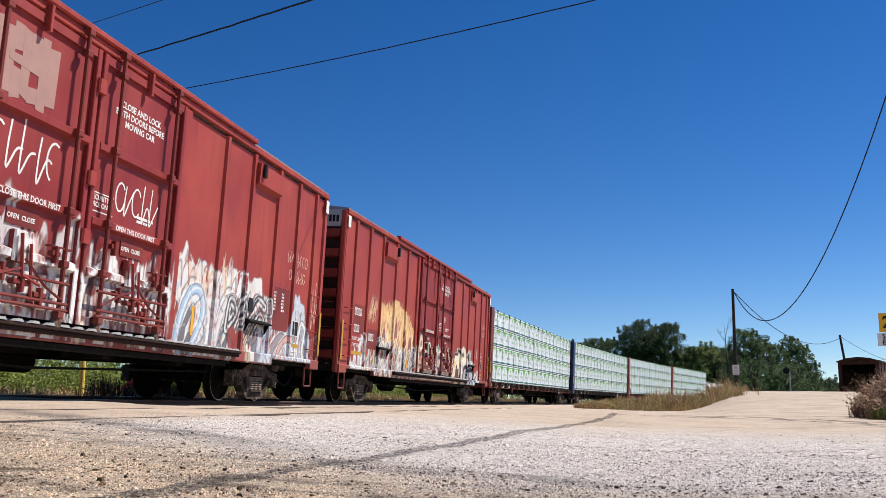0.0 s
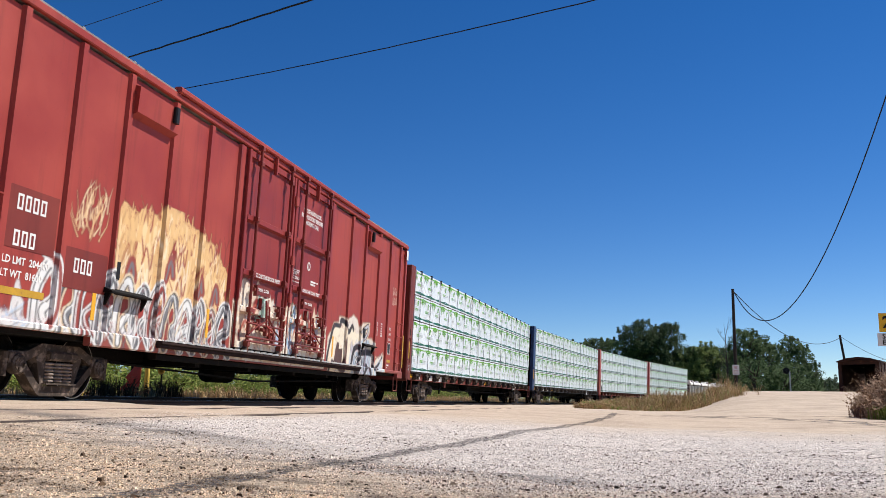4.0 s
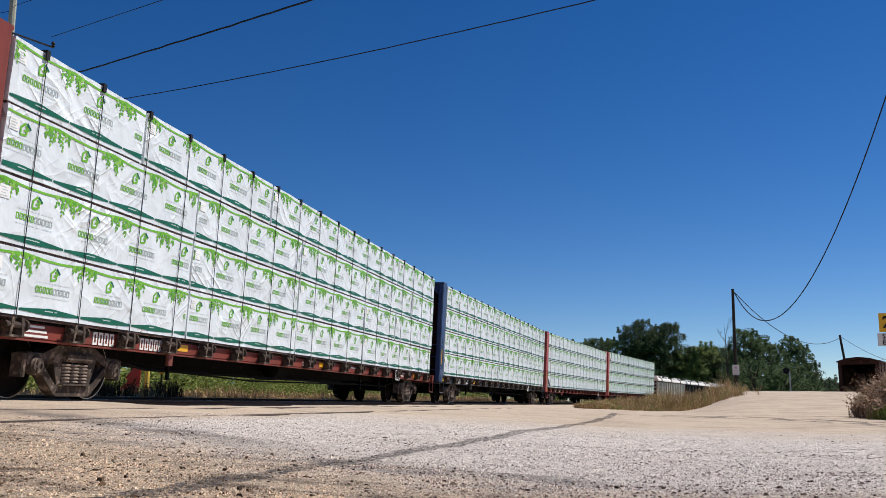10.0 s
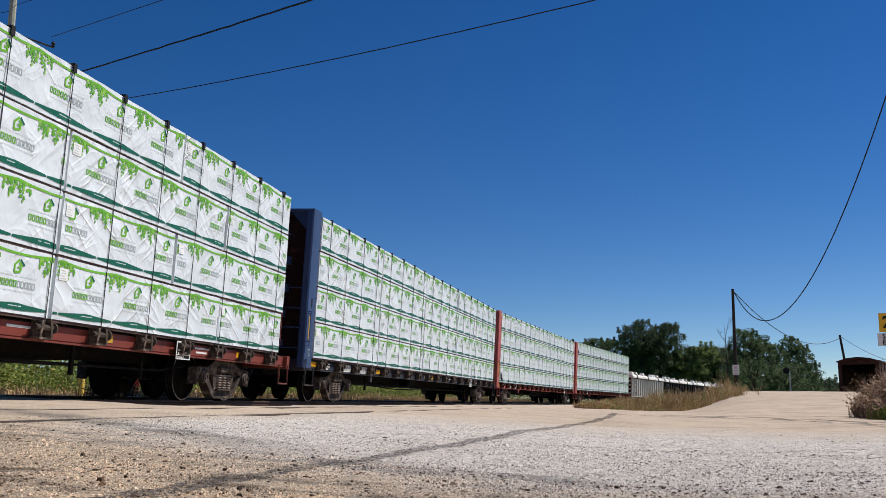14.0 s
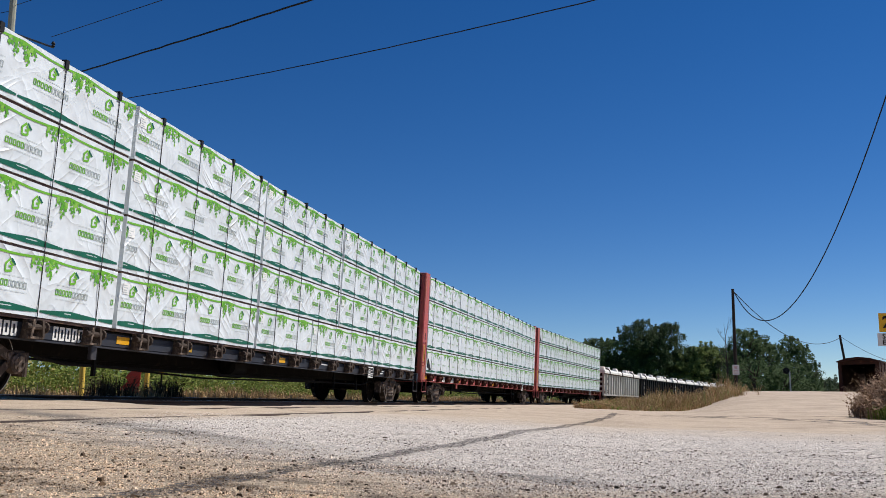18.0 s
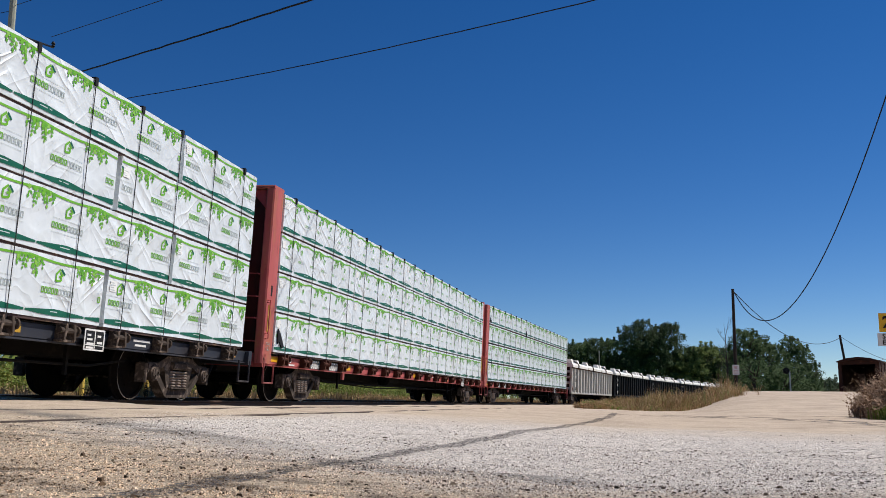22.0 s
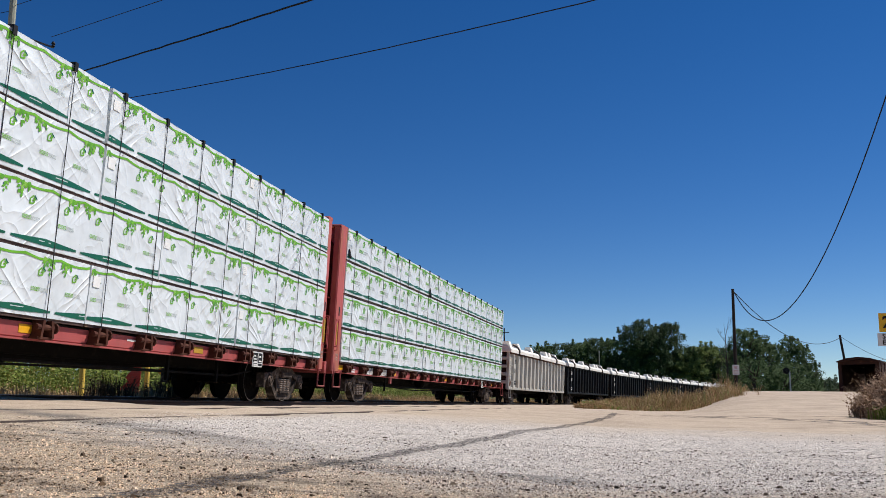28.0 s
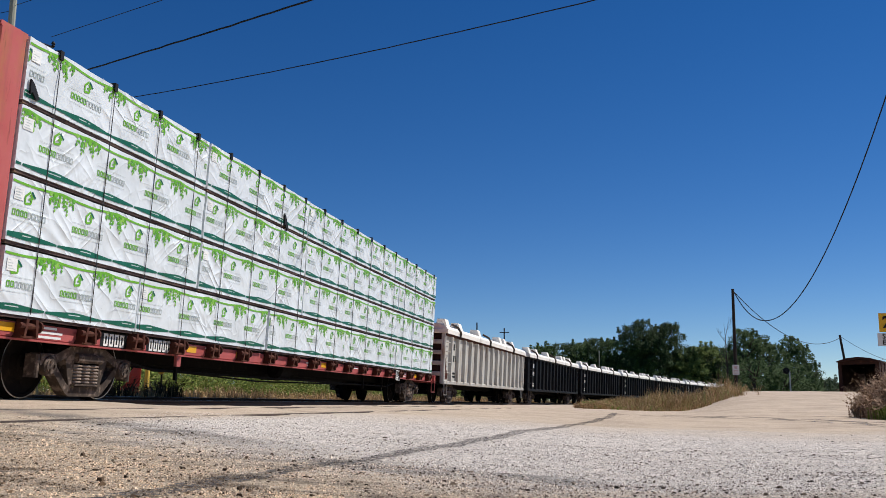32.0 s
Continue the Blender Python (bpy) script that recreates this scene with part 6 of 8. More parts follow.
def refined(shape, top=3.15, step=0.022):
    """The shape with its faces that look out from the car's side cut into small cells, as far up as the paint goes."""
    out = Shape()
    cells = []
    mid = (min(q[0] for q in shape.v) + max(q[0] for q in shape.v)) / 2
    for f, m in zip(shape.f, shape.m):
        p = [Vector(shape.v[i]) for i in f]
        d = (p[1] - p[0]).cross(p[-1] - p[0]) if len(p) > 2 else Vector()
        if len(p) != 4 or abs(d.x) < 0.25 * d.length or sum(q.x for q in p) < 4 * mid - 1e-3 or min(q.z for q in p) > top:
            out.add(p, [tuple(range(len(p)))], m)
            continue
        if abs((p[1] - p[0]).z) > abs((p[3] - p[0]).z):
            p = [p[1], p[2], p[3], p[0]]
        if p[3].z < p[0].z:
            p = [p[2], p[3], p[0], p[1]]
        hi = p[3].z - p[0].z
        if hi < 1e-4:
            out.add(p, [(0, 1, 2, 3)], m)
            continue
        rows = max(1, math.ceil(min(hi, top - p[0].z) / step))
        vs = [min(hi, top - p[0].z) / hi * k / rows for k in range(rows + 1)]
        if hi > top - p[0].z + 1e-6:
            vs.append(1.0)
        cols = max(1, math.ceil((p[1] - p[0]).length / step))
        k0, w = len(out.v), cols + 1
        for v in vs:
            a, b = p[0].lerp(p[3], v), p[1].lerp(p[2], v)
            out.v += [tuple(a.lerp(b, i / cols)) for i in range(w)]
        cells += [(k0, len(out.v))]
        fs = [(k0 + r * w + i, k0 + r * w + i + 1, k0 + (r + 1) * w + i + 1, k0 + (r + 1) * w + i) for r in range(len(vs) - 1) for i in range(cols)]
        out.f += fs
        out.m += [m] * len(fs)
    return out, cells


def painted(name, shape, canvas, parent, label=""):
    """A part of a car's side under the sprayed lettering."""
    fine, cells = refined(shape)
    me = fine.mesh(name, M["sprayed"])
    co = np.array(fine.v)
    rgba = np.zeros((len(co), 4))
    for a, b in cells:
        rgba[a:b] = canvas.at(co[a:b, 1], co[a:b, 2])
    rgba[co[:, 2] > 3.12, 3] = 0
    me.attributes.new("paint", "FLOAT_COLOR", "POINT").data.foreach_set("color", rgba.astype(np.float32).ravel())
    return part(name, me, None, parent, label)


# pale grey puts the sunlit highlights of the lugs into their colour
LUG = Shape().prism([(-0.09, 0.951), (0.09, 0.951), (0.06, 0.985), (-0.02, 0.985)], 0, 1.6, 1.67).mesh("track_lug", M["galv"])
TAPES = ((3.5, 6.95), (-6.85, -3.4, 3.3))


def boxcar(centre, canvas, variant):
    """A sixty-foot boxcar with two plug doors a side; local y from the middle, body +-9.8."""
    car = thing("boxcar", ("red steel boxcar with double plug doors and white graffiti" if variant == 0 else
                           "red steel boxcar with double plug doors and orange graffiti"), "railway car", "cars of the freight train")
    CARS.append((car, centre, 14.1))
    red, end = M["box_red"], M["box_end"]
    X, Z0, Z1 = 1.47, 0.80, 4.90
    part("floor", Shape().box(-1.4, 1.4, -9.7, 9.7, 0.82, 1.05), M["under"], car)
    s = Shape()
    s.box(-0.35, 0.35, -9.7, 9.7, 0.62, 0.82, 0.03)
    for y in (-3.4, -1.2, 1.2, 3.4):
        s.box(-1.35, 1.35, y - 0.08, y + 0.08, 0.6, 0.82)
    part("underframe", s, M["under"], car, "greasy black centre sill")
    # roof with a shallow pitch, and the deeper eave along the middle
    s = Shape()
    s.prism([(4.86, -1.5), (5.0, -1.52), (5.16, 0), (5.0, 1.52), (4.86, 1.5)], 1, -9.78, 9.78)
    part("roof", s, M["roof"], car, "faded galvanised roof")
    for k in range(15):
        y = -9.1 + k * 1.3
        part("roof_rib", Shape().prism([(4.99, 1.5), (5.15, 0.0), (4.99, -1.5), (5.03, -1.5), (5.19, 0.0), (5.03, 1.5)], 1, y - 0.03, y + 0.03), M["roof"], car)
    for e in (-1, 1):
        a, b = sorted((e * 1.46, e * 1.60))
        part("eave_rail", Shape().box(*sorted((e * 1.46, e * 1.545)), -9.8, 9.8, 4.85, 4.97, 0.015), red, car)
        part("door_header", Shape().box(a, b, -5.25, 5.3, 4.972, 5.07, 0.02), red, car)
        sill = Shape()
        for y0, y1, z0 in ((-9.8, -9.25, 0.76), (-9.25, -6.95, 0.885), (-6.95, 6.95, 0.76), (6.95, 9.25, 0.885), (9.25, 9.8, 0.76)):   # cut away over the trucks
            sill.box(*sorted((e * 1.44, e * 1.55)), y0, y1, z0, 0.98, 0.02)
        painted("side_sill", sill, canvas, car) if e > 0 else part("side_sill", sill, red, car)
    # side panels and posts, both sides; doors between -2.45 and 2.45
    posts = [-9.72, -8.92, -7.72, -6.5, -5.15, -3.88, -2.62, 2.66, 4.25, 5.48, 6.82, 8.0, 9.1, 9.72]
    for e in (-1, 1):
        for k, (a, b) in enumerate(zip(posts, posts[1:])):
            if a == -2.62:
                continue
            s = Shape().box(*sorted((e * 1.40, e * X)), a, b, Z0 + 0.1, Z1 - 0.1)
            painted("side_panel", s, canvas, car) if e > 0 else part("side_panel", s, red, car)
        for y in posts:
            big = abs(abs(y) - 2.64) < 0.1
            w = 0.1 if big else 0.055
            s = Shape()
            s.prism([(e * X, y - w - 0.03), (e * X, y + w + 0.03), (e * (X + 0.05), y + w), (e * (X + 0.05), y - w)], 2, 0.95, 4.82)
            painted("side_post", s, canvas, car) if e > 0 else part("side_post", s, red, car)
    for y0 in (-6.44, 5.54):
        h = part("side_box", Shape().prism([(4.2, 1.47), (4.27, 1.585), (4.66, 1.6), (4.7, 1.47)], 1, y0, y0 + 1.22), red, car)
        part("latch", Shape().box(1.58, 1.66, y0 + (0.1 if y0 > 0 else 1.0), y0 + (0.22 if y0 > 0 else 1.12), 4.4, 4.66, 0.02), M["black"], h)
    # plug doors
    for d, (a, b) in enumerate(((-2.47, -0.03), (0.03, 2.47))):
        door = painted("plug_door", Shape().box(1.43, 1.52, a, b, 1.02, 4.8, 0.015), canvas, car, "red plug door with locking rods")
        painted("door_frame", Shape().box(1.52, 1.585, a, a + 0.1, 1.02, 4.8, 0.01).box(1.52, 1.585, b - 0.1, b, 1.02, 4.8, 0.01)
             .box(1.52, 1.57, a + 0.1, b - 0.1, 1.02, 1.14).box(1.52, 1.57, a + 0.1, b - 0.1, 4.68, 4.8), canvas, door)
        for z in (1.75, 2.45, 3.5):
            painted("door_rib", Shape().prism([(z - 0.08, 1.52), (z - 0.045, 1.595), (z + 0.045, 1.595), (z + 0.08, 1.52)], 1, a + 0.1, b - 0.1), canvas, door)
        for y in (a + 0.42, b - 0.42):
            s = Shape().tube([(1.635, y, 0.98), (1.635, y, 4.86)], 0.032, 8)
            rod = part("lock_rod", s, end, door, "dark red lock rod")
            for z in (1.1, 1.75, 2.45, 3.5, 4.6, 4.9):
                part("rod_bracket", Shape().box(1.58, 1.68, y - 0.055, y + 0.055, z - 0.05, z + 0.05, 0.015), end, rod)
        for y in (a + 1.22,):
            part("door_hanger", Shape().box(1.56, 1.64, y - 0.03, y + 0.03, 4.58, 4.93, 0.01), red, door)
            painted("gear_box", Shape().box(1.52, 1.62, y - 0.17, y + 0.17, 1.66, 2.04, 0.02), canvas, door)
            part("operating_lever", Shape().tube([(1.66, y - 0.1, 2.0), (1.68, y - 0.05, 1.5), (1.66, y + 0.32, 1.42)], 0.022, 6), red, door)
            part("wheel_lever", Shape().tube([(1.65, y + 0.1, 1.9), (1.67, y + 0.16, 1.25)], 0.02, 6), red, door)
        for z in (1.16, 1.24, 1.5):
            part("operating_pipe", Shape().tube([(1.66, a + 0.3, z), (1.66, b - 0.3, z)], 0.022, 6), end, door)
        for y, w, z in ((a + 0.85, 0.1, 1.52), (b - 0.85, 0.12, 1.3), (a + 1.22, 0.16, 1.42), (b - 0.62, 0.08, 1.86), (a + 0.62, 0.09, 2.16)):
            part("linkage_plate", Shape().box(1.58, 1.66, y - w, y + w, z - 0.035, z + 0.035, 0.012).box(1.6, 1.68, y - 0.03, y + 0.03, z - 0.12, z + 0.09, 0.01), end, door, "dark red linkage plate")
        part("handhold", Shape().tube([(1.56, b - 0.72, 1.95), (1.64, b - 0.72, 1.95), (1.64, b - 0.28, 1.95), (1.56, b - 0.28, 1.95)], 0.014, 5), end, door)
        part("linkage_rod", Shape().tube([(1.665, a + 0.42, 1.3), (1.67, a + 0.8, 1.48), (1.67, a + 1.22, 1.6)], 0.018, 5), end, door)
        part("linkage_rod", Shape().tube([(1.665, b - 0.42, 1.28), (1.67, b - 0.8, 1.42), (1.67, a + 1.22, 1.7)], 0.018, 5), end, door)
        part("door_roller", Shape().lathe([(0, 0.085), (0.08, 0.085), (0.1, 0.05)], (1.56, a + 0.42, 0.98), 0, 12), M["truck"], door)
        part("door_roller", Shape().lathe([(0, 0.085), (0.08, 0.085), (0.1, 0.05)], (1.56, b - 0.42, 0.98), 0, 12), M["truck"], door)
        part("placard_board", Shape().box(1.525, 1.535, a + 0.95, a + 1.57, 2.1, 2.3), M["box_end"], door)
    for z in (2.2, 3.0, 4.3):
        part("door_latch", Shape().box(1.53, 1.63, -0.09, 0.09, z - 0.1, z + 0.1, 0.02), red, car)
    part("door_track", Shape().box(1.5, 1.66, -5.2, 5.2, 0.9, 0.95, 0.01).box(1.5, 1.62, -5.2, 5.2, 0.84, 0.9, 0.01), M["shade_black"], car, "dark door track")
    for k in range(33):
        part("track_lug", LUG, None, car).location.y = -4.95 + k * 0.31
    for y in TAPES[variant]:
        part("reflective_tape", Shape().box(1.4705, 1.474, y - 0.045, y + 0.045, 1.12, 1.62), M["amber"], car, "amber reflective tape")
    for y in (-6.65, 5.58):
        part("step_shelf", Shape().prism([(1.54, 1.47), (1.54, 1.62), (1.56, 1.62), (1.62, 1.47)], 1, y, y + 1.1), M["under"], car, "black step shelf on the side")
        for q in (y + 0.04, y + 1.02):
            part("shelf_brace", Shape().prism([(1.36, 1.47), (1.37, 1.49), (1.54, 1.57), (1.54, 1.47)], 1, q, q + 0.03), M["under"], car)
        part("route_board", Shape().box(1.47, 1.482, y + 0.16, y + 0.36, 1.76, 2.02), M["black"], car)
    part("crossover_platform", Shape().box(1.3, 1.46, -5.0, 5.0, 0.66, 0.76, 0.02), M["under"], car)
    # ends: corrugated, with a grey plate at the top of the front one
    for e in (-1, 1):
        y0 = e * 9.8
        # this sheet's near-black stands in for the shade between the corrugations
        part("end_wall", Shape().box(-1.46, 1.46, *sorted((y0 - e * 0.14, y0 - e * 0.07)), 0.85, 4.9), M["shade_black"], car, "end sheet coloured dark for its shade")
        for k in range(7):
            z = 1.22 + k * 0.52
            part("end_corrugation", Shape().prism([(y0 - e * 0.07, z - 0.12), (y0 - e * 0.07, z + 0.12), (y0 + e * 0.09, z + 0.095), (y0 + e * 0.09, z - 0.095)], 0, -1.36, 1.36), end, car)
        for x in (-1.44, 1.44):
            part("corner_post", Shape().box(x - 0.07, x + 0.07, *sorted((y0 - e * 0.12, y0 + e * 0.07)), 0.78, 4.92, 0.03), red, car)
        plate = part("end_plate", Shape().box(-1.36, 1.36, *sorted((y0, y0 + e * 0.03)), 4.5, 4.95), M["galv"], car, "pale grey number plate")
        if e < 0:
            t = Shape()
            for k in range(4):
                t.box(-0.05 + k * 0.17, 0.07 + k * 0.17, y0 - 0.036, y0 - 0.03, 4.62, 4.8)
            for k in range(6):
                t.box(0.72 + k * 0.1, 0.79 + k * 0.1, y0 - 0.036, y0 - 0.03, 4.62, 4.8)
            part("number", t, M["black"], plate)
        for k in range(7):
            z = 1.25 + k * 0.32
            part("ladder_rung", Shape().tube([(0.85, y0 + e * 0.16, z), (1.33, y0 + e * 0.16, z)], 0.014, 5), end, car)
        part("ladder_rail", Shape().box(0.83, 0.87, *sorted((y0 + e * 0.08, y0 + e * 0.18)), 1.1, 3.3), end, car)
        part("crossover_board", Shape().box(-1.3, 1.3, *sorted((y0 + e * 0.05, y0 + e * 0.3)), 0.95, 1.0), M["under"], car)
        part("hand_brake", Shape().lathe([(-0.03, 0.28), (0.03, 0.28), (0.03, 0.22)], (-0.6, y0 + e * 0.2, 2.6), 1, 16), end, car)
        # side ladder, tapes and stirrup at each corner
        for z in (1.2, 1.62, 2.02, 2.44):
            grab(car, 1.48, y0 - e * 0.30, y0 - e * 0.78, z, red, "ladder_rung")
        part("reflective_tape", Shape().box(1.547, 1.553, *sorted((y0 - e * 0.03, y0 - e * 0.13)), 1.1, 2.1), M["yellow"], car, "yellow reflective tape")
        part("white_patch", Shape().box(1.547, 1.553, *sorted((y0 - e * 0.01, y0 - e * 0.2)), 4.5, 4.8), M["white"], car)
        stirrup(car, 1.46, y0 - e * 0.45, 0.8, red)
        coupler(car, y0, e)
    part("brake_rod", Shape().tube([(0.9, -5.4, 0.58), (0.95, 0, 0.42), (0.9, 5.4, 0.55)], 0.02, 5), M["under"], car)
    part("air_reservoir", Shape().lathe([(-0.6, 0.1), (-0.55, 0.2), (0.55, 0.2), (0.6, 0.1)], (-0.8, 1.8, 0.55), 1, 14), M["under"], car)
    for y in (-7.05, 7.05):
        truck(car, y, 0.457, True)
    # stencils
    W = M["white"]
    x = 1.5235
    stencil("door_notice", "CLOSE AND LOCK\nBOTH DOORS BEFORE\nMOVING CAR", 0.135, x, 1.2, 4.13, car, W)
    stencil("first_door_notice", "CLOSE THIS DOOR FIRST", 0.108, 1.597, -1.2, 2.45, car, W)
    stencil("second_door_notice", "OPEN THIS DOOR FIRST", 0.1, 1.597, 1.25, 2.45, car, W)
    for y in (-1.25, 1.25):
        stencil("lever_notice", "OPEN  CLOSE", 0.085, 1.537, y, 2.2, car, W)
    stencil("seal_notice", "SECURITY\nDEVICE ONLY", 0.1, x, 0.36, 2.75, car, W)
    part("seal_notice_border", Shape().box(x, x + 0.002, 0.02, 0.7, 2.86, 2.875).box(x, x + 0.002, 0.02, 0.7, 2.6, 2.615), W, car)
    bars(car, "capacity_lines", x, 1.35, 2.75, [[0.3, 0.06, 0.06], [0.16, 0.05, 0.05]], W, 0.04)
    x = 1.4725
    for k in range(3):
        stencil("size_letter", ("W", "H", "H")[k], 0.11, x, 8.0, 2.2 - k * 0.16, car, W)
        stencil("size_figure", ("8-2", "14-11", "16-11")[k], 0.11, x, 8.42, 2.2 - k * 0.16, car, W)
    bars(car, "build_data", x, 7.0, 2.3, [[0.04, 0.03]] * 6, W, 0.045)
    bars(car, "load_data", x, 7.42, 2.3, [[0.06, 0.03], [0.04, 0.04], [0.05, 0.03], [0.06, 0.03], [0.04, 0.05], [0.08, 0.05]], W, 0.045)
    part("consolidated_panel", Shape().box(x, x + 0.004, 8.05, 8.5, 1.45, 1.78), M["black"], car, "black data panel with white border")
    s = Shape()
    for a, b, c, d in ((8.05, 8.5, 1.77, 1.785), (8.05, 8.5, 1.445, 1.46), (8.05, 8.065, 1.45, 1.78), (8.485, 8.5, 1.45, 1.78), (8.27, 8.285, 1.45, 1.78)):
        s.box(x + 0.004, x + 0.007, a, b, c, d)
    part("panel_border", s, W, car)
    part("lube_stripe", Shape().box(x, x + 0.003, 7.95, 8.6, 1.2, 1.28), M["yellow"], car)
    bars(car, "brake_notice", x, 8.05, 1.14, [[0.06, 0.1, 0.05, 0.12], [0.09, 0.07, 0.06]], W, 0.045)
    part("mark_panel", Shape().box(x, x + 0.003, -8.82, -7.85, 1.85, 2.62), M["box_end"], car, "dark red stencil panel")
    blocks(car, "mark_block", x + 0.003, -8.66, 2.33, 4, W)
    blocks(car, "number_block", x + 0.003, -8.66, 1.88, 3, W)
    part("number_panel", Shape().box(x - 0.001, x + 0.002, -7.64, -6.62, 1.5, 2.05), M["box_end"], car, "dark red stencil panel")
    blocks(car, "number_block", x + 0.003, -7.4, 1.72, 3, W)
    stencil("load_limit", "LD LMT  204400", 0.13, x, -8.82, 1.7, car, W, "", "LEFT")
    stencil("light_weight", "LT WT  81600", 0.13, x, -8.82, 1.53, car, W, "", "LEFT")
    part("lube_stripe", Shape().box(x, x + 0.003, -8.8, -7.95, 1.28, 1.37), M["yellow"], car)
    if variant == 0:
        part("stencil_panel", Shape().box(1.468, 1.4722, 6.93, 7.85, 1.5, 2.4), M["box_end"], car, "dark red repainted panel")
        scribble(car, "sprayed_tag", 1.5235, -1.95, 2.72, 1.35, 0.6, 5, W, 3, 0.016, "white sprayed scrawl")
        scribble(car, "sprayed_tag", 1.5235, 0.75, 2.68, 1.1, 0.5, 5, W, 4, 0.014, "white sprayed scrawl")
        scribble(car, "sprayed_tag", 1.4725, 7.75, 2.62, 0.95, 0.26, 7, M["tag_cream"], 15, 0.01, "pale sprayed scrawl")
        scribble(car, "sprayed_tag", 1.4725, 7.6, 2.98, 1.2, 0.28, 8, M["tag_cream"], 5, 0.01, "pale sprayed scrawl")
        scribble(car, "sprayed_tag", 1.4725, 9.15, 1.7, 0.42, 1.0, 3, M["tag_cream"], 19, 0.012, "pale sprayed scrawl")
        rnd = random.Random(41)
        for k, (a, b, lo, hi) in enumerate(((-2.08, -1.9, 3.6, 4.5), (-1.92, -1.72, 3.62, 4.46), (-1.74, -1.55, 4.2, 4.5), (-1.74, -1.55, 3.6, 3.95), (-1.57, -1.4, 3.64, 4.48), (-1.42, -1.22, 3.62, 3.82),
                                            (-1.42, -1.22, 4.1, 4.47), (-1.24, -1.05, 3.6, 4.5), (-1.07, -0.86, 3.66, 4.44), (-1.8, -1.2, 4.0, 4.14))):
            edge = [(a + rnd.uniform(-0.015, 0.015), lo + rnd.uniform(-0.04, 0.04)), (b + rnd.uniform(-0.015, 0.015), lo + rnd.uniform(-0.04, 0.04)), (b + rnd.uniform(-0.015, 0.015), hi + rnd.uniform(-0.04, 0.04)), (a + rnd.uniform(-0.015, 0.015), hi + rnd.uniform(-0.04, 0.04))]
            part("roller_stroke", Shape().prism(edge, 0, 1.5205, 1.5225 + 0.0004 * k), M["tag_grey"], car, "grey rolled-on paint")
    else:
        for k in range(2):
            scribble(car, "sprayed_tag", 1.4725, 8.5, 2.95 + 0.3 * k, 0.5, 0.24, 5, M["tag_cream"], 6 + k, 0.011, "pale sprayed scrawl")
        part("round_decal", Shape().lathe([(0, 0.07), (0, 0.1), (0.003, 0.1), (0.003, 0.07)], (1.5215, 1.18, 3.05), 0, 16, 0, True).box(1.5215, 1.5245, 1.165, 1.195, 3.0, 3.1), W, car)
    return car


LENGTHS = (4.86, 3.03)


def bulge(y, z, L, seed):
    """How far the wrap stands off its lumber: slack folds and a little sag between the tied bundles."""
    n1 = noise.noise(Vector((y * 1.7 + seed * 7.3, z * 2.2, seed)))
    n2 = noise.noise(Vector((y * 4.5 + z * 3.5, z * 3.0 - y * 2.0, seed + 9)))
    return 0.014 * n1 + 0.008 * n2


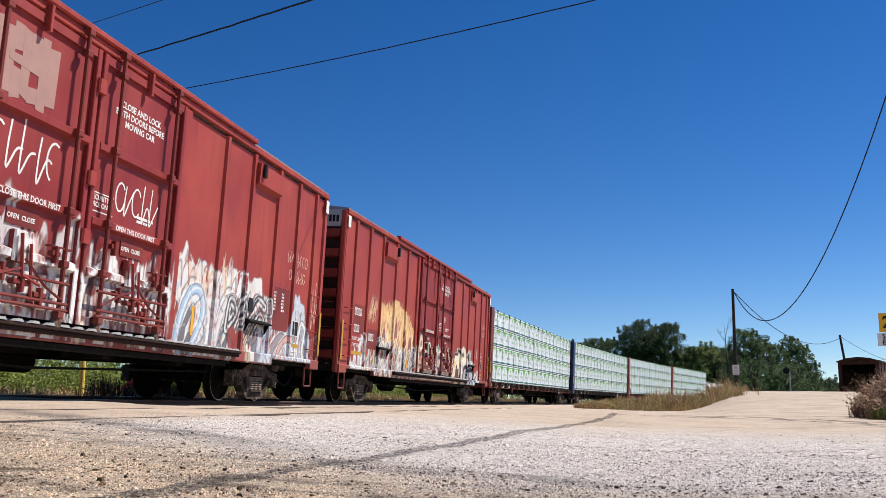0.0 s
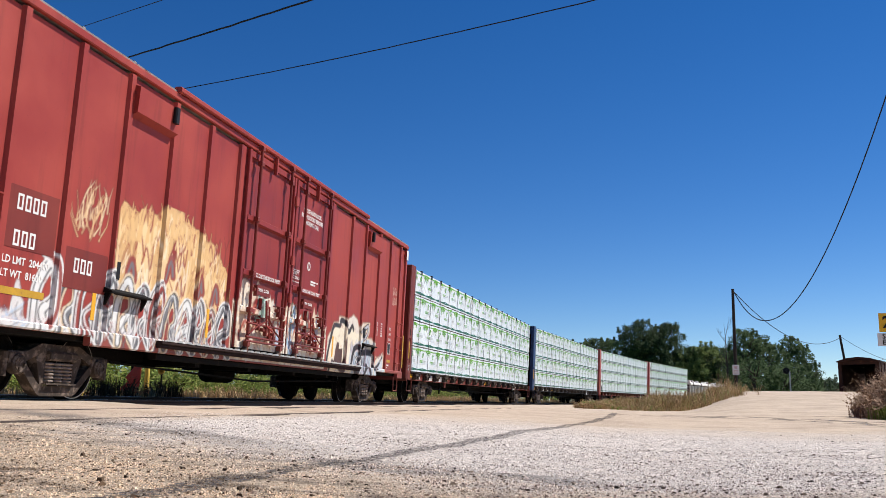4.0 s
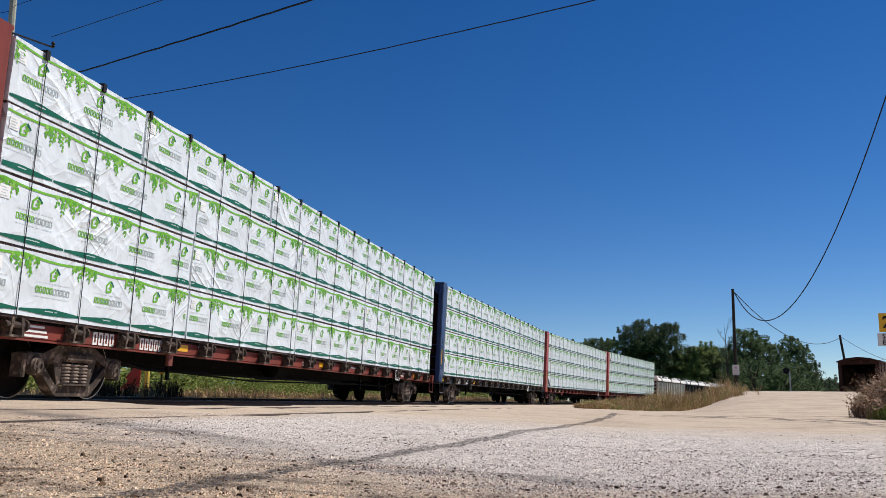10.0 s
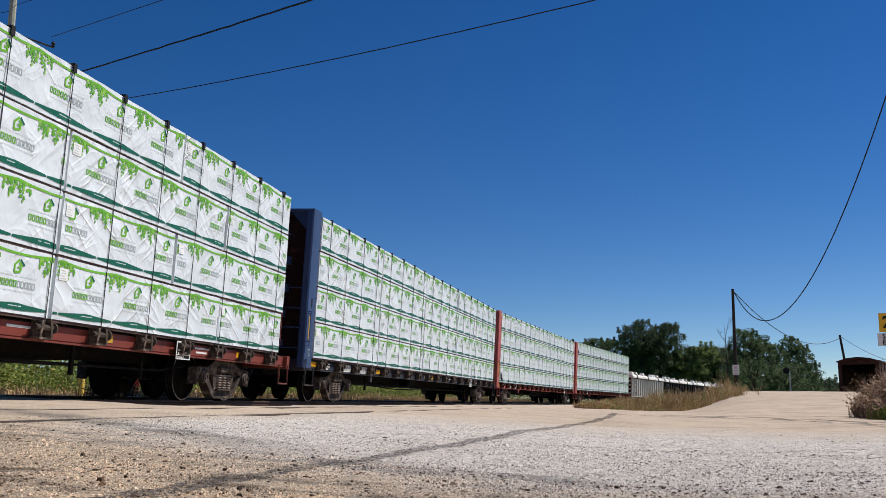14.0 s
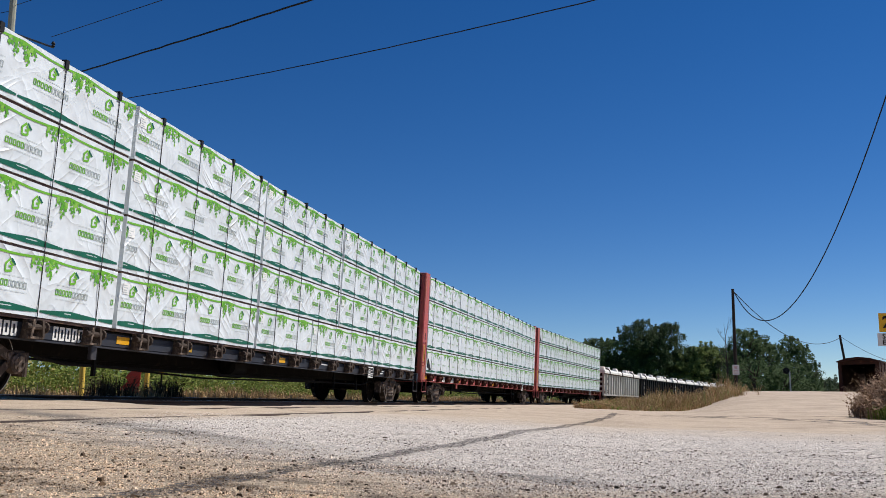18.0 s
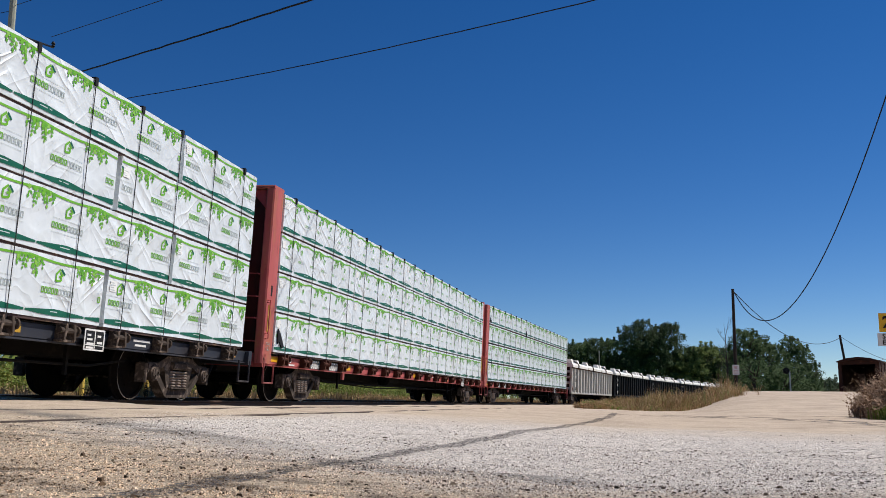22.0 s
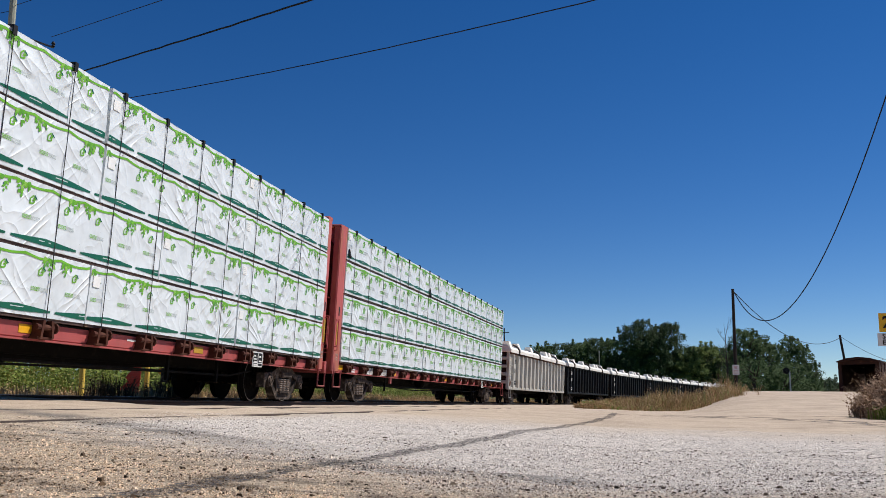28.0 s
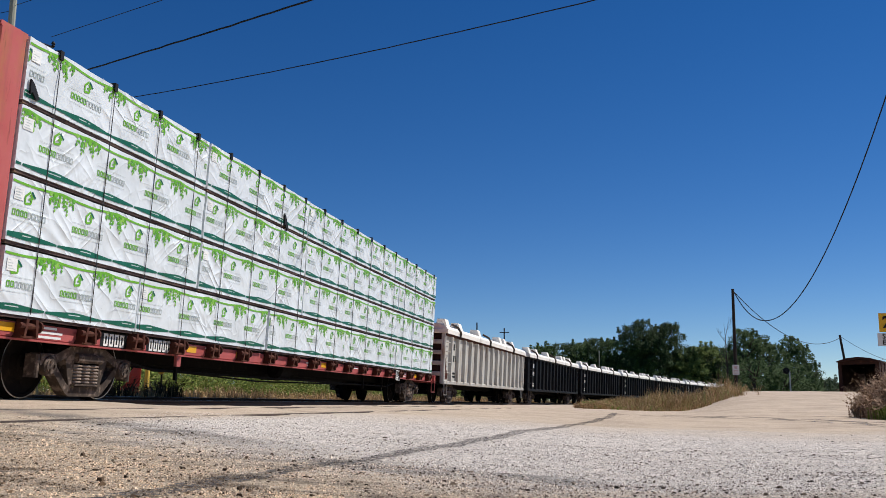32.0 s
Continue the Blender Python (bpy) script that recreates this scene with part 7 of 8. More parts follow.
def package_meshes(L, seed, pitch):
    """Wrap with folds, and the printed motifs that lie on it; near face at x = 0, y 0..L, z 0..0.815."""
    H, D = 0.815, 1.20
    s = Shape()
    ny, nz = max(8, int(L / 0.09)), 9
    vs = [(bulge(L * i / ny, H * j / nz, L, seed) , L * i / ny, H * j / nz) for j in range(nz + 1) for i in range(ny + 1)]
    fs = [(j * (ny + 1) + i, j * (ny + 1) + i + 1, (j + 1) * (ny + 1) + i + 1, (j + 1) * (ny + 1) + i) for j in range(nz) for i in range(ny)]
    s.add(vs, fs)
    rim = [s.v[i] for i in range(ny + 1)], [s.v[nz * (ny + 1) + i] for i in range(ny + 1)]
    ends = [s.v[j * (ny + 1)] for j in range(nz + 1)], [s.v[j * (ny + 1) + ny] for j in range(nz + 1)]
    A, B, C, E = (-D, 0, 0), (-D, L, 0), (-D, L, H), (-D, 0, H)
    for loop in ([A, E, C, B], [E] + rim[1] + [C], [A] + ends[0] + [E], [B, C] + ends[1][::-1], [A, B] + rim[0][::-1]):
        s.add(loop, [tuple(range(len(loop)))])
    wrap = s.mesh("wrap", M["wrap"], True)

    motifs = []
    rnd = random.Random(seed * 11 + int(L * 10))

    def quad(pts, mat, lift=0.006, kind=None):
        pts = [(min(max(a, 0.01), L - 0.01), min(max(b, 0.015), H - 0.005)) for a, b in pts]
        motifs[-1][mat if kind is None else kind].add([(bulge(a, b, L, seed) + lift, a, b) for a, b in pts], [tuple(range(len(pts)))], mat)

    def strip(y0, y1, low, high, mat, lift=0.006, step=0.09, kind=None):
        n = max(1, int(abs(y1 - y0) / step))
        for i in range(n):
            a, b = y0 + (y1 - y0) * i / n, y0 + (y1 - y0) * (i + 1) / n
            if b < 0.02 or a > L - 0.02:
                continue
            quad([(a, low(a)), (b, low(b)), (b, high(b)), (a, high(a))], mat, lift, kind)

    start = -rnd.uniform(0, pitch)
    k = 0
    small = pitch < 1.0
    while start + k * pitch < L:
        y = start + k * pitch
        motifs.append([Shape() for _ in range(8)])
        u = lambda a: (a - y) / pitch
        wide = pitch * (1.9 if small else 1)
        # lime band under the top edge, thickest in the middle
        strip(y, y + pitch, lambda a: H - 0.068 - 0.03 * math.sin(math.pi * u(a)), lambda a: H - 0.032 - 0.036 * math.sin(math.pi * u(a)), 0)
        # hanging fronds at both ends of the band: pointed leaves fanned out of one spot
        if not small or k % 2 == 0:
            for side, yy in ((1, y + 0.03), (-1, y + wide - 0.03)):
                for off, drop in ((0.05, 0.27), (0.17, 0.14)):
                    drop *= rnd.uniform(0.75, 1.1) * (0.75 if small else 1.0)
                    n_ = max(2, int(drop / 0.055))
                    for q in range(n_ * 2 + 1):
                        f = min(1.0, (q // 2 + 0.3) / n_)
                        a, b = yy + side * (off + 0.05 * f * f), H - 0.045 - drop * 0.8 * f
                        L_ = (0.1 - 0.035 * f) * rnd.uniform(0.75, 1.2)
                        turn = (0.0 if q == n_ * 2 else (0.95 if q % 2 else -0.95)) + rnd.uniform(-0.35, 0.35)
                        dx, dz, w = math.sin(turn) * L_, -math.cos(turn) * L_, L_ * rnd.uniform(0.28, 0.4)
                        px, pz = -dz / L_ * w, dx / L_ * w
                        quad([(a, b), (a + dx * 0.45 + px, b + dz * 0.45 + pz), (a + dx, b + dz), (a + dx * 0.5 - px, b + dz * 0.5 - pz)], (3, 3, 0, 5, 3)[(q * 2 + int(off * 50)) % 5], 0.0062 + q * 0.00005, 6 if side > 0 else 7)
        # dark swelling wave along the bottom
        if not small or k % 2 == 0:
            strip(y + 0.012, y + wide - 0.012, lambda a: 0.066 - 0.024 * math.sin(math.pi * (a - y) / wide), lambda a: 0.092 + 0.042 * (1 - abs(2 * (a - y) / wide - 1)), 1)
            strip(y + wide * 0.4, y + wide * 0.6, lambda a: 0.088, lambda a: 0.1, 6, 0.0066, 0.09, 1)
        # house mark: a lime gable end with a dark roof slope
        cy, cz, r = y + pitch * 0.5, 0.57, 0.052 if small else 0.078
        for (a, b), (c, d) in (((-1, -0.95), (-1, 0.25)), ((-1.1, 0.2), (0.05, 1.15)), ((0.3, 1.2), (1.35, 0.3)), ((-1, -0.95), (0.45, -0.7)), ((0.45, -0.7), (0.45, 0.0)), ((0.45, 0.0), (-0.25, -0.1)), ((0.05, 0.75), (0.85, 0.1))):
            dx, dz = c - a, d - b
            n_ = math.hypot(dx, dz)
            ox, oz = -dz / n_ * 0.19, dx / n_ * 0.19
            quad([(cy + r * (a + ox), cz + r * (b + oz)), (cy + r * (a - ox), cz + r * (b - oz)), (cy + r * (c - ox), cz + r * (d - oz)), (cy + r * (c + ox), cz + r * (d + oz))], 1 if a > 0.2 and d == 0.3 else 0, 0.006, 2)
        # the wordmark as ten plain hollow blocks, five lime and five grey-green
        wide_, tall, line_ = (0.027, 0.05, 0.006) if small else (0.056, 0.082, 0.0125)
        foot = 0.32
        for q in range(10):
            a = cy + (q - 5) * wide_ * 1.28
            if a < 0.03 or a + wide_ > L - 0.03:
                continue
            ink, e_ = (0, line_ * 1.15) if q < 5 else (2, line_ * 0.8)
            b_ = foot + tall
            for pts in ([(a, foot), (a + e_, foot), (a + e_, b_), (a, b_)], [(a + e_, foot), (a + wide_, foot), (a + wide_, foot + e_), (a + e_, foot + e_)],
                        [(a + e_, b_ - e_), (a + wide_, b_ - e_), (a + wide_, b_), (a + e_, b_)], [(a + wide_ - e_, foot + e_), (a + wide_, foot + e_), (a + wide_, b_ - e_), (a + wide_ - e_, b_ - e_)]):
                quad(pts, ink, 0.006, 3)
        if not small:
            for zz, which in ((0.455, 4), (0.27, 5)):
                strip(cy - 0.36, cy + 0.36, lambda a: zz, lambda a: zz + 0.006, 6, 0.006, 0.09, which)
        k += 1
    motifs.append([Shape() for _ in range(8)])             # paper label by the end of the bundle
    quad([(0.06, 0.52), (0.24, 0.52), (0.24, 0.68), (0.06, 0.68)], 7, 0.008, 4)
    for q in range(4):
        quad([(0.08, 0.54 + q * 0.034), (0.2 - 0.03 * (q % 2), 0.54 + q * 0.034), (0.2 - 0.03 * (q % 2), 0.552 + q * 0.034), (0.08, 0.552 + q * 0.034)], 6, 0.009, 4)
    label = motifs.pop()[4].mesh("paper_label", [M["green"], M["green_dark"], M["grey_print"], M["leaf_print"], M["wrap"], M["pale_print"], M["faint_print"], M["paper"]])
    inks = [M["green"], M["green_dark"], M["grey_print"], M["leaf_print"], M["wrap"], M["pale_print"], M["faint_print"]]
    return wrap, [(nm, q[i].mesh(nm, inks)) for q in motifs for i, nm in enumerate(("leaf_border", "wave_border", "house_emblem", "wordmark", "tagline_bar", "tagline_bar", "leaf_garland", "leaf_garland")) if q[i].v] + [("paper_label", label)]


PACK = {(i, v, small): package_meshes(L - 0.02 * small, 1 + v + 10 * i + 5 * small, 0.72 if small else 1.28) for i, L in enumerate(LENGTHS) for v in range(3) for small in (0, 1)}


def lumber_package(car_index, i, v, small, x, y, z, far):
    wrap, motif = PACK[(i, v, small)]
    ob = new("lumber_package", wrap)
    tagged(ob, "bundle of lumber in white plastic wrap with green leaf print", "lumber package", "wrapped lumber on the flatcars")
    if not far:
        for nm, q in motif:
            tagged(part(nm, q, None, ob), kind="stuff" if nm in ("leaf_garland", "wordmark", "house_emblem") else "")
    for k in range(3):
        b = part("batten", BATTEN_X, None, ob, "raw timber batten")
        b.location.y = LENGTHS[i] * (0.12 + 0.38 * k)
    if not far:
        part("runner_board", RUNNER[i], None, ob, "dark brown runner board")
    place = pose(x, y, z) if not far else pose(-x, y + LENGTHS[i], z, 0, 0, 180)
    RIDERS.append((ob, car_index, place))


RUNNER = [Shape().box(-0.14, -0.018, 0.02, L - 0.02, -0.038, 0.004).mesh("runner_board", M["runner"]) for L in LENGTHS]
BATTEN_X = Shape().box(-1.18, -0.05, -0.045, 0.045, -0.026, -0.001).mesh("batten", M["timber"])


def winch_mesh():
    s = Shape()
    s.prism([(-0.14, 0.8), (-0.1, 0.8), (-0.06, 1.02), (-0.11, 1.02)], 0, 1.34, 1.5).prism([(0.1, 0.8), (0.14, 0.8), (0.11, 1.02), (0.06, 1.02)], 0, 1.34, 1.5)
    s.box(1.34, 1.47, -0.16, 0.16, 0.78, 0.81)
    s.tube([(1.46, -0.2, 0.93), (1.46, 0.2, 0.93)], 0.04, 8)
    s.lathe([(-0.015, 0.075), (0.015, 0.075)], (1.46, 0.17, 0.93), 1, 10)
    return s


def strap_mesh():
    s = Shape()
    s.tube([(1.455, 0, 0.98), (1.452, 0, 2.7), (1.455, 0, 4.42), (1.42, 0, 4.452), (0.2, 0, 4.5)], 0.0065, 5)
    return s


STRAP = strap_mesh().mesh("tie_down_cable", M["steel"])
PROTECTOR = Shape().prism([(4.44, 1.32), (4.44, 1.448), (4.34, 1.448), (4.34, 1.468), (4.462, 1.468), (4.462, 1.32)], 1, -0.035, 0.035).mesh("corner_protector", M["black"])


def centerbeam(centre, body, sill, label, small, seed, short=0.0, reach=0.0):
    """A centre-partition flatcar, 24.5 m over the couplers, loaded with four tiers of wrapped lumber."""
    car = thing("centerbeam_flatcar", label, "railway car", "cars of the freight train")
    idx = len(CARS)
    CARS.append((car, centre, 18.3))
    b, k = M[body], M[sill]
    HB = 11.93
    HR = HB - short                            # the rear end of a shorter car
    part("deck", Shape().box(-1.34, 1.34, -HB, HR, 0.94, 1.0), M["under"], car)
    part("centre_sill", Shape().box(-0.4, 0.4, -11.9, 11.9 - short, 0.6, 0.94, 0.03), M["under"], car)
    for e in (-1, 1):
        a, c = sorted((e * 1.27, e * 1.345))
        part("side_sill", Shape().box(a, c, -HB, HR, 0.78, 0.99, 0.015), k, car)
        part("sill_flange", Shape().box(*sorted((e * 1.25, e * 1.365)), -HB, HR, 0.755, 0.778), k, car)
    part("fishbelly", Shape().prism([(-6.5, 0.62), (-4.0, 0.5), (4.0, 0.5), (6.5, 0.62)], 0, -0.22, 0.22), M["under"], car)
    # centre partition: chords, posts and diagonal webs
    part("top_chord", Shape().box(-0.16, 0.16, -11.5, 11.4 - short, 4.36, 4.5, 0.03), b, car)
    for q in range(13):
        y = -11.1 + q * (1.85 - short / 12)
        part("partition_post", Shape().box(-0.12, 0.12, y - 0.06, y + 0.06, 1.0, 4.36, 0.02), b, car)
    # bulkheads
    pm = M["post_rust"] if body == "flat_red" else b
    for e in (-1, 1):
        y0, y1 = (-12.0, -11.5) if e < 0 else (11.4 - short, 11.68 - short)
        back = short if e > 0 else 0.0
        yo = y0 if e < 0 else y1
        xo = 1.2 if e > 0 and seed != 3 else 1.43         # most rear bulkheads narrowed so the load hides them from the camera
        yc = (y0 + y1) / 2
        part("bulkhead_sheet", Shape().box(-1.3, 1.3, *sorted((e * 11.5 - back, e * 11.46 - back)), 1.0, 4.475), M["shade_black"] if body == "flat_blue" else M["shade_red"], car, "bulkhead sheet coloured dark for its shade")
        for x in (-1, 1):
            q = part("bulkhead_post", Shape().box(*sorted((x * (xo - 0.19), x * xo)), y0, y1, 0.8, 4.46, 0.03), pm, car)
            if x > 0 and xo > 1.4:
                # the hole's dark inside is painted as a black patch
                part("hand_hole", Shape().box(1.42, 1.434, (y0 + y1) / 2 - 0.04, (y0 + y1) / 2 + 0.04, 2.2, 2.42, 0.02), M["black"], q)
                part("reflective_tape", Shape().box(1.431, 1.437, (y0 + y1) / 2 + e * 0.04 - 0.065, (y0 + y1) / 2 + e * 0.04 + 0.065, 1.45, 2.0), M["yellow"], q, "yellow reflective tape")
        part("bulkhead_cap", Shape().box(-xo, xo, y0, y1, 4.46, 4.53, 0.02), pm, car)
        for z in (1.25, 1.75, 2.3, 2.85, 3.4):
            part("bulkhead_rib", Shape().prism([(e * 11.5 - back, z - 0.16), (e * 11.5 - back, z + 0.16), (yo - e * 0.06, z + 0.1), (yo - e * 0.06, z - 0.1)], 0, -1.0 if z in (1.25, 2.3, 3.4) else -0.5, 0.25 if z != 1.75 else 0.0), b, car)
        part("gusset", Shape().prism([(4.46, 1.24), (4.46, 0.8), (4.0, 1.24)] , 1, *sorted((yo - e * 0.2, yo - e * 0.16))), b, car)
        for z, w, h in ((3.9, 0.5, 0.05), (3.2, 0.56, 0.18), (2.78, 0.4, 0.12), (2.56, 0.54, 0.17), (1.95, 0.5, 0.18), (1.45, 0.4, 0.1), (1.28, 0.5, 0.15)):
            part("bulkhead_step_plate", Shape().box(0.3, 0.3 + w, *sorted((yo - e * 0.22, yo - e * 0.02)), z, z + h, 0.01), pm, car)
        part("ladder_stile", Shape().tube([(0.85, yo, 1.5), (0.8, yo + e * 0.12, 1.55), (0.8, yo + e * 0.12, 2.38), (0.85, yo, 2.42)], 0.016, 5), b, car)
        part("end_sill", Shape().box(-1.43, 1.43, *sorted((e * 11.95 - back, e * 11.8 - back)), 0.72, 1.0, 0.02), k, car)
        for z in (1.24, 1.71, 2.16, 2.63):
            s = Shape().tube([(1.25, yo, z), (1.25, yo + e * 0.1, z), (0.75, yo + e * 0.1, z), (0.75, yo, z)], 0.014, 5)
            part("end_ladder_rung", s, b, car)
        part("side_grab_iron", Shape().tube([(xo, yc + e * 0.16, 1.3), (xo + 0.07, yc + e * 0.16, 1.3), (xo + 0.07, yc + e * 0.16, 2.1), (xo, yc + e * 0.16, 2.1)], 0.012, 5), b, car)
        part("side_grab_iron", Shape().tube([(xo, yo - e * 0.07, 1.4), (xo + 0.07, yo - e * 0.07, 1.4), (xo + 0.07, yo - e * 0.07, 2.05), (xo, yo - e * 0.07, 2.05)], 0.013, 5), b, car)
        stirrup(car, 1.43, e * 11.62 - back, 0.8, k, 0.5, 0.4)
        t = Shape()
        for a_, b_, c_, d_ in ((-0.08, 0.08, 1.222, 1.23), (-0.08, 0.08, 1.07, 1.078), (-0.08, -0.072, 1.07, 1.23), (0.072, 0.08, 1.07, 1.23)):
            t.box(xo + 0.001, xo + 0.005, yc + a_, yc + b_, c_, d_)
        part("plate_border", t, M["grey_print"], car)
        stencil("plate_letter", "C", 0.085, xo + 0.003, yc, 1.105, car, M["grey_print"])
        stencil("plate_word", "PLATE", 0.03, xo + 0.003, yc, 1.195, car, M["grey_print"])
        part("amber_reflector", Shape().box(1.346, 1.352, *sorted((e * 11.35 - back, e * 11.0 - back)), 0.85, 0.96), M["amber"], car, "amber reflector")
        n_ = Shape()
        for q in range(5):
            n_.box(-0.9 + q * 0.17, -0.78 + q * 0.17, *sorted((e * 11.504 - back, e * 11.51 - back)), 3.75, 3.95)
        part("end_number", n_, M["white"], car)
        coupler(car, e * 11.9 - back - (reach if e < 0 else 0.0), e)
    # tie-down cables with winches on the sill and corner protectors over the load
    lift = 0.1 if seed == 4 else 0.02 if seed == 3 else 0.0      # how much taller the load stands
    wm = winch_mesh().mesh("winch", M["truck"] if seed != 3 and seed != 4 else M["rust"])
    for q in range(18):
        y = -10.86 + q * (1.277 - short / 17)
        w = part("winch", wm, None, car)
        w.location.y = y
        c = part("tie_down_cable", STRAP, None, car)
        c.location = (0, y, lift)
        p = part("corner_protector", PROTECTOR, None, car, "black corner protector")
        p.location = (0, y, lift)
    rnd = random.Random(seed)
    for q in range(5):
        y = -8.9 + q * 4.6 + rnd.uniform(-0.2, 0.2) + 2.6 * (q == 0)
        part("amber_reflector", Shape().box(1.346, 1.352, y - 0.17, y + 0.17, 0.84, 0.95), M["amber"] if q % 2 == 0 else M["yellow"], car, "amber reflector")
    x = 1.346
    for nm, ys, count in (("mark_block", -9.05, 4), ("number_block", -7.8, 6)):
        if body == "flat_red":
            part("stencil_panel", Shape().box(x, x + 0.002, ys - 0.08, ys + count * 0.14 + 0.05, 0.782, 0.988), M["black"], car, "black stencil panel")
        blocks(car, nm, x + 0.002, ys, 0.795, count, M["white"], 0.105, 0.182, 0.035, 0.032)
    for nm, ys, zs in (("build_line", -10.6, (0.96, 0.9, 0.84)), ("weight_line", -5.9, (0.96, 0.88)), ("size_line", 7.6, (0.94, 0.87)), ("notice_line", 2.6, (0.93,)), ("notice_line", -0.9, (0.92, 0.86))):
        for q, zz in enumerate(zs):
            part(nm, Shape().box(x, x + 0.003, ys + 0.05 * (q % 2), ys + rnd.uniform(0.35, 0.6), zz - 0.032, zz), M["white"], car)
    cy = {1: 6.75, 2: 6.15, 3: 7.1, 4: 6.5}[seed]
    card = part("data_panel", Shape().box(1.432, 1.44, cy, cy + 0.5, 0.7, 1.0), M["black"], car, "black data panel with white border")
    s = Shape()
    for a, b2, c, d in ((0, 0.5, 0.975, 1.0), (0, 0.5, 0.7, 0.72), (0, 0.025, 0.7, 1.0), (0.475, 0.5, 0.7, 1.0), (0.25, 0.27, 0.7, 1.0), (0, 0.5, 0.77, 0.782)):
        s.box(1.44, 1.444, cy + a, cy + b2, c, d)
    part("panel_border", s, M["white"], card)
    for q, (a, zz) in enumerate(((0.07, 0.93), (0.07, 0.87), (0.07, 0.81), (0.32, 0.92), (0.32, 0.83), (0.06, 0.755))):
        part("panel_line", Shape().box(1.44, 1.443, cy + a, cy + a + 0.09 + 0.04 * (q % 3), zz - 0.03, zz), M["white"], card)
    rips = {3: [(-11.35, 1.15, 0.35, 0.4)], 4: [(-11.4, 3.75, 0.2, 0.24), (-3.1, 3.62, 0.25, 0.35)]}.get(seed, [])
    for ry, rz, rw, rh in rips:
        rip = [(ry, rz + rh), (ry + rw * 0.35, rz + rh * 0.8), (ry + rw, rz + rh * 0.1), (ry + rw * 0.7, rz), (ry + rw * 0.25, rz + rh * 0.35), (ry + rw * 0.05, rz + rh * 0.2)]
        part("torn_flap", Shape().prism(rip, 0, 1.45, 1.475), M["black"], car, "dark torn flap of wrap")
    # under gear
    part("brake_cylinder", Shape().lathe([(-0.35, 0.12), (-0.3, 0.2), (0.3, 0.2), (0.35, 0.12)], (0.75, -1.0, 0.7), 1, 14), M["under"], car)
    part("air_reservoir", Shape().lathe([(-0.6, 0.1), (-0.55, 0.22), (0.55, 0.22), (0.6, 0.1)], (-0.75, 2.0, 0.7), 1, 14), M["under"], car)
    part("brake_rod", Shape().tube([(0.8, -7.6, 0.55), (0.85, -2.5, 0.42), (0.8, 5.2, 0.5)], 0.018, 5), M["under"], car)
    part("train_pipe", Shape().tube([(1.0, -8.0, 0.62), (1.0, -7.0, 0.5), (1.0, 7.0, 0.5), (1.0, 8.0, 0.62)], 0.022, 5), M["under"], car)
    for y in (-6.3, 4.5, 6.4):
        part("rod_hanger", Shape().box(1.0, 1.05, y - 0.03, y + 0.03, 0.35, 0.78), M["under"], car)
    part("bracket", Shape().box(1.36, 1.42, -7.0, -6.86, 0.58, 0.76, 0.01), k, car)
    for y in (-9.15, {1: 9.2, 2: 9.45, 3: 9.5, 4: 9.15}[seed]):
        truck(car, y, 0.457, True)
    # load
    for far in (False, True):
        for tier in range(4):
            order = [0, 0, 0, 0, 1]
            if tier % 2 == seed % 2 or small:
                j = rnd.randrange(4)
                order[j], order[4] = order[4], order[j]
            y = -11.46
            for i in order:
                lumber_package(idx, i, rnd.randrange(3), small, 1.435 + rnd.uniform(-0.012, 0.012), y + rnd.uniform(-0.012, 0.012), 1.055 + tier * (0.852 + lift / 3), far)
                y += LENGTHS[i] - 0.02 * small + 0.055 - 0.01 * small + {1: 0.012, 2: 0.06, 4: 0.012}.get(seed, 0.0)
    return car


